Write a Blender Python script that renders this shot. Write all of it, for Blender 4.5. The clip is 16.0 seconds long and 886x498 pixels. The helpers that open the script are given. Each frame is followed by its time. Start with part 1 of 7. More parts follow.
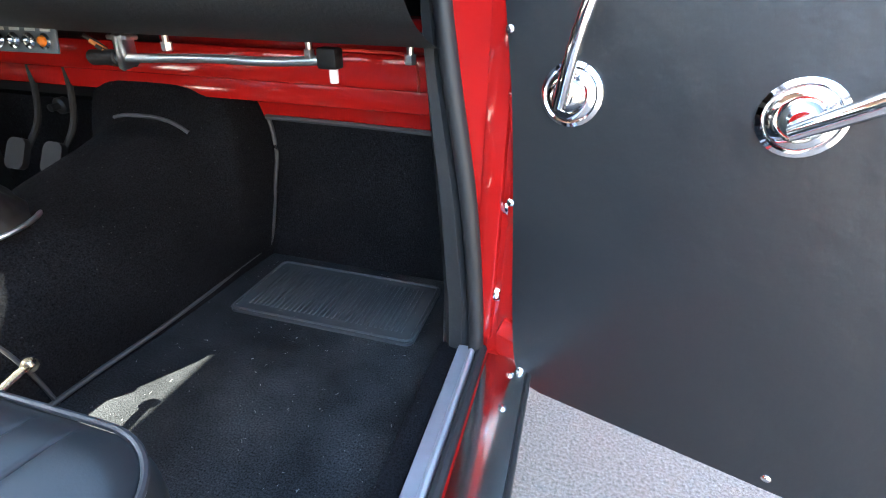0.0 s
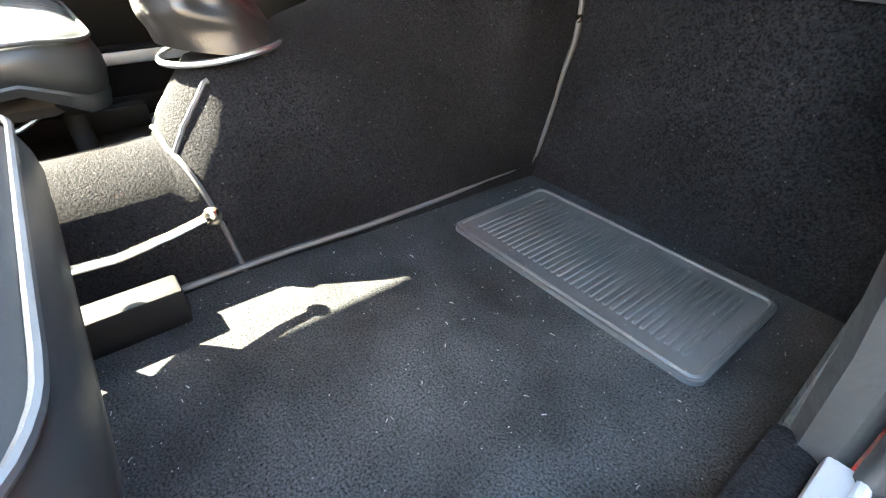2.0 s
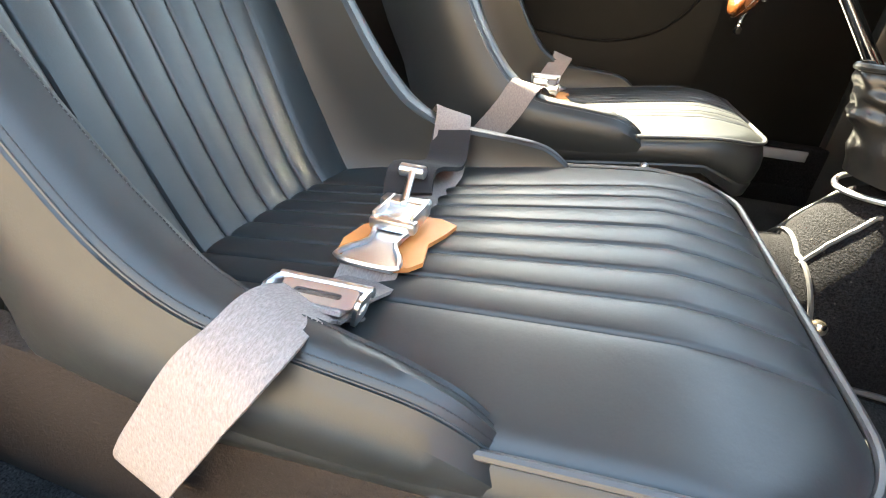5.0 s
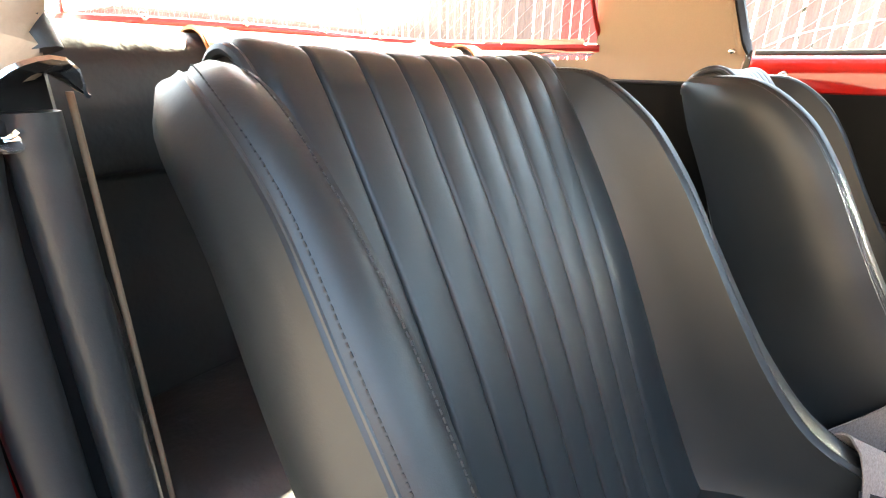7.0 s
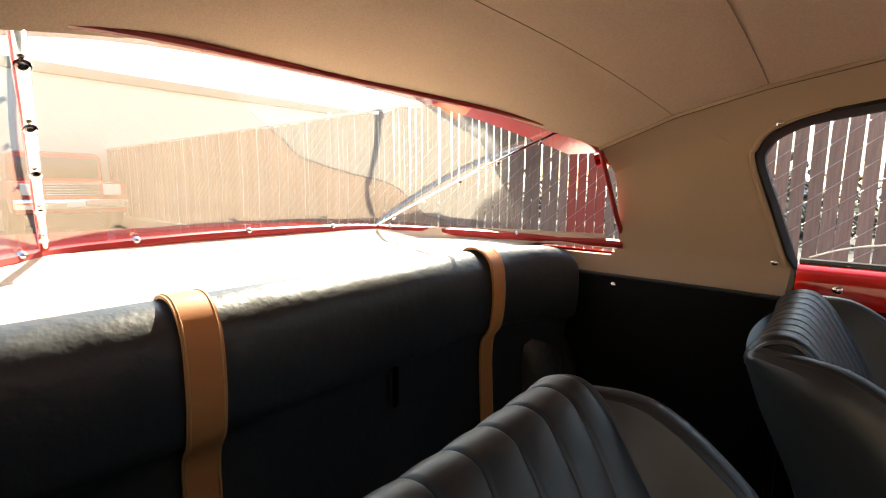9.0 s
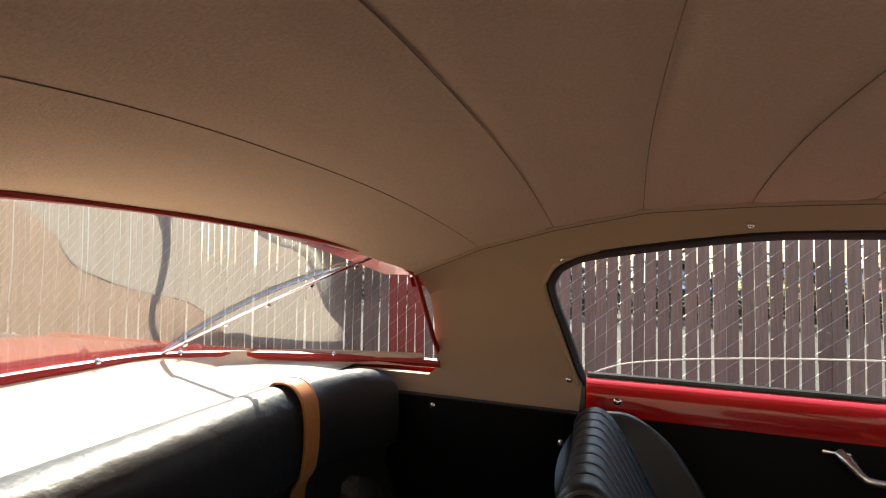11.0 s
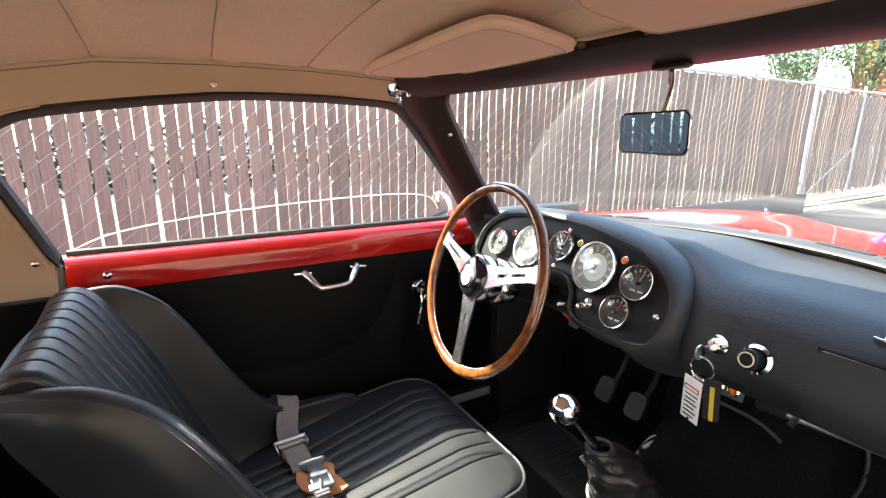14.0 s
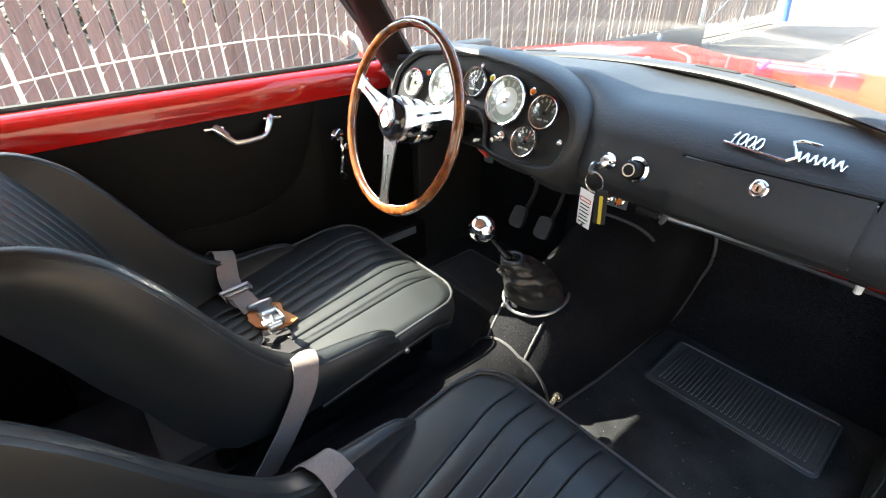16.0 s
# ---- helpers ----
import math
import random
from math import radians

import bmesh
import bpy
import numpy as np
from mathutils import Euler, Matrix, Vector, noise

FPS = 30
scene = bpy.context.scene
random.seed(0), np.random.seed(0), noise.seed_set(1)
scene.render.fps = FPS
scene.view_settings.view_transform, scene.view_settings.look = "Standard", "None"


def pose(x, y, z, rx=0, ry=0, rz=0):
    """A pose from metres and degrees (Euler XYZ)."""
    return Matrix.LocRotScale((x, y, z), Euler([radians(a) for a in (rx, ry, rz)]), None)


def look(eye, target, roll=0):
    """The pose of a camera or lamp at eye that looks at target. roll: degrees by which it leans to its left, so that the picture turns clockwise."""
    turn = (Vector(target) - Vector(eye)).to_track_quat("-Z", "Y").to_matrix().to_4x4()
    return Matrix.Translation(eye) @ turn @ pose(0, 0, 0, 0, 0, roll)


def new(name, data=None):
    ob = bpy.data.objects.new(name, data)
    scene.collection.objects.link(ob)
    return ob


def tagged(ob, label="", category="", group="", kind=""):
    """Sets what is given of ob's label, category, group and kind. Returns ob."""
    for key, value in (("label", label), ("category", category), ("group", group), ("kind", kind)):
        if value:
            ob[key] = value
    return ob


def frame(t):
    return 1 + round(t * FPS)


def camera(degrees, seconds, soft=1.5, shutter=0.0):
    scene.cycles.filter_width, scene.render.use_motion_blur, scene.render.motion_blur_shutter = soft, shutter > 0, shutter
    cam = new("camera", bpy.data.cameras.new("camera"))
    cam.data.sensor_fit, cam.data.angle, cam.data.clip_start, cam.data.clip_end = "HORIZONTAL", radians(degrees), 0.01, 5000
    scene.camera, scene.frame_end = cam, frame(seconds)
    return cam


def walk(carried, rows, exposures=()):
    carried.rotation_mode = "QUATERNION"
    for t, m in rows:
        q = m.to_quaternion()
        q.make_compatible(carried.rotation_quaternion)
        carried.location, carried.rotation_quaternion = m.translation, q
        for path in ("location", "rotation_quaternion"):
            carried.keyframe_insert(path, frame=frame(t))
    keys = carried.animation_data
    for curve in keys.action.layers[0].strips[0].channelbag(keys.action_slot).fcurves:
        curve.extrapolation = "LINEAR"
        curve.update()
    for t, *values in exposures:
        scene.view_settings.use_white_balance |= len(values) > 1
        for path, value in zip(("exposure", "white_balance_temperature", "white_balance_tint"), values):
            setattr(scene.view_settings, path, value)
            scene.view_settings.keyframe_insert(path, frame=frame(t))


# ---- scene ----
cam = camera(86.5, 16.0, soft=1.15)
PATH = [
    # seconds, eye, target, roll
    (0, (0.764, 0.31, 0.825), (0.3, 2.014, -0.112), 1.3),
    (0.5, (0.684, 0.39, 0.757), (0.002, 1.996, -0.221), 1.5),
    (1, (0.655, 0.514, 0.691), (-0.266, 1.936, -0.373), 0.3),
    (1.5, (0.622, 0.56, 0.662), (-0.485, 1.795, -0.457), 0.3),
    (2, (0.626, 0.534, 0.661), (-0.653, 1.565, -0.479), 0.8),
    (2.5, (0.664, 0.484, 0.666), (-0.773, 1.311, -0.453), 1.8),
    (3, (0.686, 0.458, 0.677), (-0.877, 1.043, -0.425), 2.4),
    (3.5, (0.695, 0.417, 0.703), (-0.938, 0.766, -0.398), 3.8),
    (4, (0.701, 0.383, 0.707), (-0.976, 0.47, -0.38), 4.2),
    (4.5, (0.701, 0.354, 0.715), (-0.988, 0.167, -0.338), 4.4),
    (5, (0.69, 0.31, 0.722), (-0.985, -0.165, -0.262), 4.4),
    (5.2, (0.687, 0.293, 0.731), (-0.963, -0.312, -0.224), 3.9),
    (7.3, (0.594, 0.001, 0.947), (-0.838, -1.218, 0.266), 0.9),
    (7.5, (0.583, -0.006, 0.969), (-0.839, -1.254, 0.321), 1.0),
    (8, (0.551, -0.016, 1.035), (-0.866, -1.315, 0.485), 1.2),
    (8.2, (0.539, -0.028, 1.053), (-0.887, -1.34, 0.557), 1.2),
    (10.3, (0.416, -0.145, 1.143), (-1.298, -1.171, 1.221), 0.9),
    (10.5, (0.42, -0.141, 1.158), (-1.351, -1.066, 1.238), 0.9),
    (11, (0.427, -0.101, 1.185), (-1.455, -0.774, 1.261), 0.9),
    (11.5, (0.434, -0.065, 1.192), (-1.531, -0.429, 1.253), 0.8),
    (12, (0.427, -0.03, 1.191), (-1.573, -0.06, 1.22), 0.6),
    (12.5, (0.42, -0.008, 1.198), (-1.555, 0.302, 1.154), 0.3),
    (13, (0.429, 0.027, 1.189), (-1.477, 0.612, 1.04), 0.1),
    (13.5, (0.44, 0.037, 1.184), (-1.361, 0.855, 0.887), 0.0),
    (14, (0.455, 0.041, 1.178), (-1.229, 1.01, 0.707), 0.2),
    (14.5, (0.468, 0.028, 1.168), (-1.097, 1.085, 0.511), 0.4),
    (15, (0.481, 0.011, 1.172), (-0.984, 1.094, 0.347), -0.0),
    (15.5, (0.494, 0.005, 1.175), (-0.88, 1.1, 0.218), -0.4),
    (16, (0.504, -0.001, 1.171), (-0.804, 1.103, 0.137), -0.7),
]
EXPOSURES = [(0.0, 4.5, 6300, 0), (0.5, 5.0, 6600, 0), (1.0, 5.6, 7100, 0), (2.0, 6.05, 7600, 0), (2.5, 6.0, 7700, 0), (3.5, 5.3, 8000, 0), (5.2, 4.9, 8400, 0), (7.3, 4.5, 7800, 0), (8.2, 3.4, 7900, 2), (10.3, 1.5, 7200, 3), (11.0, 1.75, 7300, 5), (12.5, 3.15, 7300, 6), (13.5, 3.25, 7100, 5), (14.5, 3.15, 7100, 4), (16.0, 3.42, 7000, 1)]
walk(cam, [(t, look(eye, target, roll)) for t, eye, target, roll in PATH], EXPOSURES)

# ---- light ----
SUN_TO = Vector((-0.895, -0.61, 1.0)).normalized()
world = bpy.data.worlds.new("sky")
scene.world = world
world.use_nodes = True
wn = world.node_tree.nodes
sky = wn.new("ShaderNodeTexSky")
sky.sky_type, sky.sun_disc = "NISHITA", False
sky.sun_elevation = math.asin(SUN_TO.z)
sky.sun_rotation = math.atan2(SUN_TO.x, SUN_TO.y)
wn["Background"].inputs["Strength"].default_value = 0.15
world.node_tree.links.new(sky.outputs[0], wn["Background"].inputs["Color"])
sun_data = bpy.data.lights.new("sun", "SUN")
sun_data.energy, sun_data.angle, sun_data.color = 4.4, radians(0.5), (1.0, 0.95, 0.87)
sun = new("sun", sun_data)
sun.matrix_world = look(SUN_TO * 30, (0, 0, 0))


# ---- materials ----
def shader(name, color, rough=0.5, metal=0.0, spec=0.5, coat=0.0):
    m = bpy.data.materials.new(name)
    m.use_nodes = True
    b = m.node_tree.nodes["Principled BSDF"]
    b.inputs["Base Color"].default_value = (*color, 1)
    b.inputs["Roughness"].default_value = rough
    b.inputs["Metallic"].default_value = metal
    b.inputs["Specular IOR Level"].default_value = spec
    b.inputs["Coat Weight"].default_value = coat
    return m, m.node_tree.nodes, m.node_tree.links, b


def tex(nodes, links, kind, scale, detail=4.0, rough=0.55, stretch=(1, 1, 1)):
    co = nodes.new("ShaderNodeTexCoord")
    mp = nodes.new("ShaderNodeMapping")
    mp.inputs["Scale"].default_value = stretch
    links.new(co.outputs["Object"], mp.inputs[0])
    t = nodes.new("ShaderNodeTexNoise" if kind == "noise" else "ShaderNodeTexVoronoi")
    t.inputs["Scale"].default_value = scale
    if kind == "noise":
        t.inputs["Detail"].default_value = detail
        t.inputs["Roughness"].default_value = rough
    links.new(mp.outputs[0], t.inputs["Vector"])
    return t


def grain(name, color, rough=0.5, metal=0.0, spec=0.5, coat=0.0, vary=0.25, big=6.0, fine=120.0, bump=0.3,
          depth=0.002, kind="noise", light=None, speck=0.0, stretch=(1, 1, 1),
          mottle=0.0, wave=0.0, wave_scale=14.0, lint=0.0, each=0.0, patchy=0.0):
    """A surface with stains at a large scale and grain at a fine one; each: how far single pieces differ."""
    m, nodes, links, b = shader(name, color, rough, metal, spec, coat)
    large = tex(nodes, links, "noise", big, 3.0)
    small = tex(nodes, links, kind, fine, 6.0, 0.6, stretch)
    ramp = nodes.new("ShaderNodeMix")
    ramp.data_type = "RGBA"
    dark = tuple(c * (1 - vary) for c in color)
    pale = light or tuple(min(1, c * (1 + vary)) for c in color)
    ramp.inputs[6].default_value, ramp.inputs[7].default_value = (*dark, 1), (*pale, 1)
    if patchy > 0:
        spread = nodes.new("ShaderNodeMapRange")
        spread.inputs[1].default_value, spread.inputs[2].default_value = 0.5 - 0.5 * (1 - patchy), 0.5 + 0.5 * (1 - patchy)
        links.new(large.outputs[0], spread.inputs[0])
        links.new(spread.outputs[0], ramp.inputs[0])
    else:
        links.new(large.outputs[0], ramp.inputs[0])
    out = ramp.outputs[2]
    if speck > 0:
        fleck = tex(nodes, links, "noise", fine * 1.7, 2.0)
        cut = nodes.new("ShaderNodeMapRange")
        cut.inputs[1].default_value, cut.inputs[2].default_value = 0.62, 0.75
        cut.inputs[4].default_value = speck
        links.new(fleck.outputs[0], cut.inputs[0])
        mix = nodes.new("ShaderNodeMix")
        mix.data_type = "RGBA"
        links.new(cut.outputs[0], mix.inputs[0])
        links.new(out, mix.inputs[6])
        mix.inputs[7].default_value = (*[min(1, c * 3 + 0.05) for c in color], 1)
        out = mix.outputs[2]
    if mottle > 0:
        amount = nodes.new("ShaderNodeMapRange")
        amount.inputs[1].default_value, amount.inputs[2].default_value = 0.3, 0.7
        amount.inputs[3].default_value, amount.inputs[4].default_value = 1 - mottle, 1 + mottle
        links.new(small.outputs[0], amount.inputs[0])
        times = nodes.new("ShaderNodeVectorMath")
        times.operation = "MULTIPLY"
        links.new(out, times.inputs[0])
        links.new(amount.outputs[0], times.inputs[1])
        out = times.outputs[0]
    if each > 0:
        own = nodes.new("ShaderNodeObjectInfo")
        shade = nodes.new("ShaderNodeMapRange")
        shade.inputs[3].default_value, shade.inputs[4].default_value = 1 - each, 1 + each
        links.new(own.outputs["Random"], shade.inputs[0])
        tone = nodes.new("ShaderNodeVectorMath")
        tone.operation = "MULTIPLY"
        links.new(out, tone.inputs[0])
        links.new(shade.outputs[0], tone.inputs[1])
        out = tone.outputs[0]
    if lint > 0:
        dots = tex(nodes, links, "voronoi", 70)
        near = nodes.new("ShaderNodeMapRange")
        near.inputs[1].default_value, near.inputs[2].default_value = 0.10, 0.05
        near.inputs[3].default_value, near.inputs[4].default_value = 0.0, lint
        links.new(dots.outputs["Distance"], near.inputs[0])
        mix = nodes.new("ShaderNodeMix")
        mix.data_type = "RGBA"
        links.new(near.outputs[0], mix.inputs[0])
        links.new(out, mix.inputs[6])
        mix.inputs[7].default_value = (0.4, 0.38, 0.36, 1)
        out = mix.outputs[2]
    links.new(out, b.inputs["Base Color"])
    rr = nodes.new("ShaderNodeMapRange")
    rr.inputs[3].default_value, rr.inputs[4].default_value = max(0, rough - 0.08), min(1, rough + 0.08)
    links.new(large.outputs[0], rr.inputs[0])
    links.new(rr.outputs[0], b.inputs["Roughness"])
    bp = nodes.new("ShaderNodeBump")
    bp.inputs["Strength"].default_value, bp.inputs["Distance"].default_value = bump, depth
    links.new(small.outputs[0], bp.inputs["Height"])
    if wave > 0:
        swell = tex(nodes, links, "noise", wave_scale, 4.0, 0.55)
        bw = nodes.new("ShaderNodeBump")
        bw.inputs["Strength"].default_value, bw.inputs["Distance"].default_value = 1.0, wave
        links.new(swell.outputs[0], bw.inputs["Height"])
        links.new(bw.outputs[0], bp.inputs["Normal"])
    links.new(bp.outputs[0], b.inputs["Normal"])
    return m


LEATHER = grain("black_leather", (0.0170, 0.0192, 0.0202), 0.43, spec=0.46, vary=0.18, big=5, fine=520, bump=0.22, depth=0.0004, wave=0.0014, wave_scale=8)
VINYL = grain("black_vinyl", (0.020, 0.021, 0.022), 0.40, spec=0.5, vary=0.25, fine=70, bump=0.5, depth=0.0014, stretch=(1, 0.5, 1), wave=0.004, wave_scale=14)
ARCHVINYL = grain("creased_arch_vinyl", (0.030, 0.032, 0.033), 0.36, spec=0.5, vary=0.3, fine=60, bump=0.5, depth=0.002, stretch=(0.4, 1.6, 1.6), wave=0.012, wave_scale=26)
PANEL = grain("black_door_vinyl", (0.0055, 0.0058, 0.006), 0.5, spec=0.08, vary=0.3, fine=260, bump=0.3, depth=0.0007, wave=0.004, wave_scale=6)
PAD = grain("black_dash_vinyl", (0.021, 0.022, 0.0235), 0.50, spec=0.42, vary=0.25, fine=240, bump=0.6, depth=0.0012, wave=0.0015, wave_scale=8)
# Same carpet twice: darkened here for the shaded tunnel and toe board, paler below.
CARPET = grain("black_carpet_shade_tone", (0.0095, 0.0095, 0.0108), 0.97, spec=0.06, vary=0.5, big=7, fine=380, bump=0.7, depth=0.005, mottle=0.9, lint=0.10, patchy=0.4)
FLOORCARPET = grain("dusty_floor_carpet_lit_tone", (0.025, 0.026, 0.0275), 0.97, spec=0.06, vary=0.5, big=9, fine=430, bump=0.6, depth=0.004, mottle=0.95, lint=0.0, patchy=0.55)
PIPING = grain("grey_piping", (0.052, 0.052, 0.054), 0.55, vary=0.2, fine=200, bump=0.3, depth=0.0006)
BLACKPIPE = grain("black_piping", (0.03, 0.032, 0.035), 0.4, vary=0.2, fine=300, bump=0.2, depth=0.0004)
RUBBER = grain("black_rubber", (0.013, 0.013, 0.014), 0.55, vary=0.25, fine=180, bump=0.3, depth=0.0008)
GRAINVINYL = grain("coarse_black_vinyl", (0.011, 0.012, 0.0135), 0.40, spec=0.55, vary=0.25, fine=75, bump=0.35, depth=0.0012, stretch=(1, 1, 0.45), wave=0.0025, wave_scale=16)
YARD = grain("sunlit_yard", (0.078, 0.070, 0.064), 0.9, vary=0.3, big=0.6, fine=40, bump=0.4, depth=0.004)
RAIL = grain("satin_grey_rail", (0.034, 0.035, 0.037), 0.48, spec=0.38, vary=0.2, fine=90, bump=0.1, depth=0.0004)
RAILBRIGHT = grain("satin_chrome", (0.72, 0.71, 0.70), 0.24, metal=1.0, vary=0.1, fine=90, bump=0.05, depth=0.0003)
SILLALU = grain("scuffed_aluminium", (0.46, 0.49, 0.53), 0.42, metal=0.65, vary=0.25, big=12, fine=120, bump=0.3, depth=0.0006, stretch=(1, 0.1, 1))
STEPALU = grain("polished_step_aluminium", (0.55, 0.60, 0.62), 0.16, metal=1.0, vary=0.2, big=5, fine=80, bump=0.05, depth=0.0003, stretch=(1, 0.1, 1))
MATRUBBER = grain("grey_black_mat_rubber", (0.052, 0.055, 0.058), 0.5, vary=0.55, big=14, fine=90, bump=0.3, depth=0.0008, lint=0.3)
HEADCLOTH = grain("beige_headliner_cloth", (0.69, 0.52, 0.39), 0.95, spec=0.1, vary=0.07, big=3, fine=520, bump=0.8, depth=0.0012, stretch=(1, 0.55, 1), mottle=0.12, wave=0.003, wave_scale=5)
SIDECLOTH = grain("beige_side_trim", (0.47, 0.345, 0.24), 0.85, spec=0.2, vary=0.06, big=3, fine=500, bump=0.25, depth=0.0006, mottle=0.04, wave=0.002, wave_scale=6)
VISOR = grain("beige_visor_vinyl", (0.68, 0.49, 0.37), 0.75, spec=0.25, vary=0.05, fine=350, bump=0.3, depth=0.0006)
RED = grain("red_paint", (0.40, 0.010, 0.009), 0.12, spec=0.5, coat=0.5, vary=0.06, big=4, fine=40, bump=0.05, depth=0.0005)
CHROME = grain("chrome", (0.85, 0.85, 0.86), 0.08, metal=1.0, vary=0.05, fine=60, bump=0.02, depth=0.0003)
STEEL = grain("zinc_steel", (0.6, 0.61, 0.62), 0.3, metal=1.0, vary=0.15, fine=120, bump=0.1, depth=0.0004)
ALU = grain("brushed_aluminium", (0.62, 0.64, 0.66), 0.38, metal=1.0, vary=0.2, big=10, fine=90, bump=0.2, depth=0.0005, stretch=(1, 0.1, 1))
BLACKPAINT = grain("black_crackle_paint", (0.008, 0.008, 0.0085), 0.5, spec=0.22, vary=0.2, fine=500, bump=0.25, depth=0.0004)
WEBBING = grain("grey_webbing", (0.23, 0.195, 0.18), 0.9, spec=0.15, vary=0.08, fine=900, bump=0.9, depth=0.001, stretch=(0.35, 1, 0.35), mottle=0.25)
TAN = grain("tan_leather", (0.50, 0.19, 0.055), 0.5, vary=0.2, fine=220, bump=0.3, depth=0.0006)
ASPHALT = grain("asphalt", (0.215, 0.185, 0.155), 0.92, vary=0.3, big=0.8, fine=160, bump=1.0, depth=0.008, speck=0.35, mottle=0.45)
CONCRETE = grain("pale_concrete", (0.25, 0.235, 0.215), 0.9, vary=0.15, big=0.7, fine=40, bump=0.4, depth=0.004)
SLATWOOD = grain("brown_fence_slat", (0.225, 0.158, 0.128), 0.65, vary=0.25, big=1.4, fine=26, bump=0.2, depth=0.001, stretch=(4, 4, 0.25), mottle=0.22, each=0.16)
GALV = grain("galvanised_steel", (0.55, 0.55, 0.54), 0.55, metal=0.3, vary=0.15, fine=60, bump=0.1, depth=0.0006)
SHELF = grain("pale_shelf_cloth", (0.62, 0.56, 0.48), 0.9, spec=0.15, vary=0.08, big=5, fine=300, bump=0.3, depth=0.0008)
SPOKE = grain("polished_aluminium", (0.88, 0.91, 0.95), 0.26, metal=1.0, vary=0.06, fine=90, bump=0.05, depth=0.0003)
BOOTLEATHER = grain("creased_black_leather", (0.017, 0.0165, 0.0165), 0.36, vary=0.3, fine=160, bump=0.35, depth=0.0012)
STEELGREY = grain("blue_grey_paint", (0.07, 0.085, 0.095), 0.4, vary=0.15, fine=90, bump=0.1)
PLAINBLACK = grain("black_underside", (0.012, 0.012, 0.012), 0.8, vary=0.2, fine=50, bump=0.1)
WHITE = grain("white_paper", (0.75, 0.73, 0.70), 0.6, vary=0.05, fine=100, bump=0.05)


def wood_material():
    m, nodes, links, b = shader("varnished_mahogany", (0.3, 0.1, 0.03), 0.18, coat=0.8)
    n = tex(nodes, links, "noise", 40, 6.0, 0.6, (1, 1, 1))
    r = nodes.new("ShaderNodeValToRGB")
    r.color_ramp.elements[0].position, r.color_ramp.elements[1].position = 0.35, 0.7
    r.color_ramp.elements[0].color, r.color_ramp.elements[1].color = (0.085, 0.022, 0.007, 1), (0.26, 0.085, 0.022, 1)
    links.new(n.outputs[0], r.inputs[0])
    links.new(r.outputs[0], b.inputs["Base Color"])
    return m


WOOD = wood_material()


def glass_material(name, tint=(1, 1, 1), gloss=0.5):
    m = bpy.data.materials.new(name)
    m.use_nodes = True
    nodes, links = m.node_tree.nodes, m.node_tree.links
    nodes.remove(nodes["Principled BSDF"])
    clear, shine, mix = nodes.new("ShaderNodeBsdfTransparent"), nodes.new("ShaderNodeBsdfGlossy"), nodes.new("ShaderNodeMixShader")
    clear.inputs[0].default_value = (*tint, 1)
    shine.inputs["Roughness"].default_value = 0.02
    fres, scale = nodes.new("ShaderNodeFresnel"), nodes.new("ShaderNodeMath")
    fres.inputs[0].default_value = 1.45
    scale.operation, scale.inputs[1].default_value = "MULTIPLY", gloss
    links.new(fres.outputs[0], scale.inputs[0])
    links.new(scale.outputs[0], mix.inputs[0])
    links.new(clear.outputs[0], mix.inputs[1])
    links.new(shine.outputs[0], mix.inputs[2])
    links.new(mix.outputs[0], nodes["Material Output"].inputs[0])
    return m


GLASS = glass_material("window_glass", (0.97, 0.98, 0.97), 0.3)
PLEXI = glass_material("rear_plexiglass", (0.80, 0.81, 0.80), 0.28)
COVER = glass_material("gauge_glass", (0.97, 0.98, 0.97), 0.08)


# ---- mesh helpers ----
def to_mesh(name, bm, smooth=40):
    me = bpy.data.meshes.new(name)
    bmesh.ops.recalc_face_normals(bm, faces=bm.faces)
    bm.to_mesh(me)
    bm.free()
    if smooth:
        for p in me.polygons:
            p.use_smooth = True
        me.set_sharp_from_angle(angle=radians(smooth))
    return me


def part(name, bm, material, parent=None, label="", smooth=40):
    """One mesh object from a bmesh in world coordinates, under a thing or a part."""
    ob = new(name, to_mesh(name, bm, smooth))
    ob.data.materials.append(material)
    if parent:
        ob.parent = parent
        p = parent
        off = Vector()
        while p:
            off += p.location
            p = p.parent
        ob.location = -off
    if label:
        ob["label"] = label
    return ob


def thing(name, label, category, at=(0, 0, 0), group="", kind=""):
    ob = new(name)
    ob.location = at
    ob.empty_display_size = 0.05
    return tagged(ob, label, category, group, kind)


def struct(name, bm, material, label, category, smooth=40):
    return tagged(part(name, bm, material, None, "", smooth), label, category, "", "structure")


def box(size, m=Matrix(), bevel=0.0, seg=2):
    bm = bmesh.new()
    bmesh.ops.create_cube(bm, size=1.0)
    bmesh.ops.scale(bm, vec=size, verts=bm.verts)
    if bevel:
        bmesh.ops.bevel(bm, geom=bm.edges[:], offset=bevel, segments=seg, affect="EDGES", profile=0.5)
    bmesh.ops.transform(bm, matrix=m, verts=bm.verts)
    return bm


def span(a, b, bevel=0.0, seg=2):
    """A box between two corners."""
    a, b = Vector(a), Vector(b)
    return box([abs(v) for v in (b - a)], Matrix.Translation((a + b) / 2), bevel, seg)


def joined(*bms):
    out = bmesh.new()
    for bm in bms:
        me = bpy.data.meshes.new("tmp")
        bm.to_mesh(me)
        bm.free()
        out.from_mesh(me)
        bpy.data.meshes.remove(me)
    return out


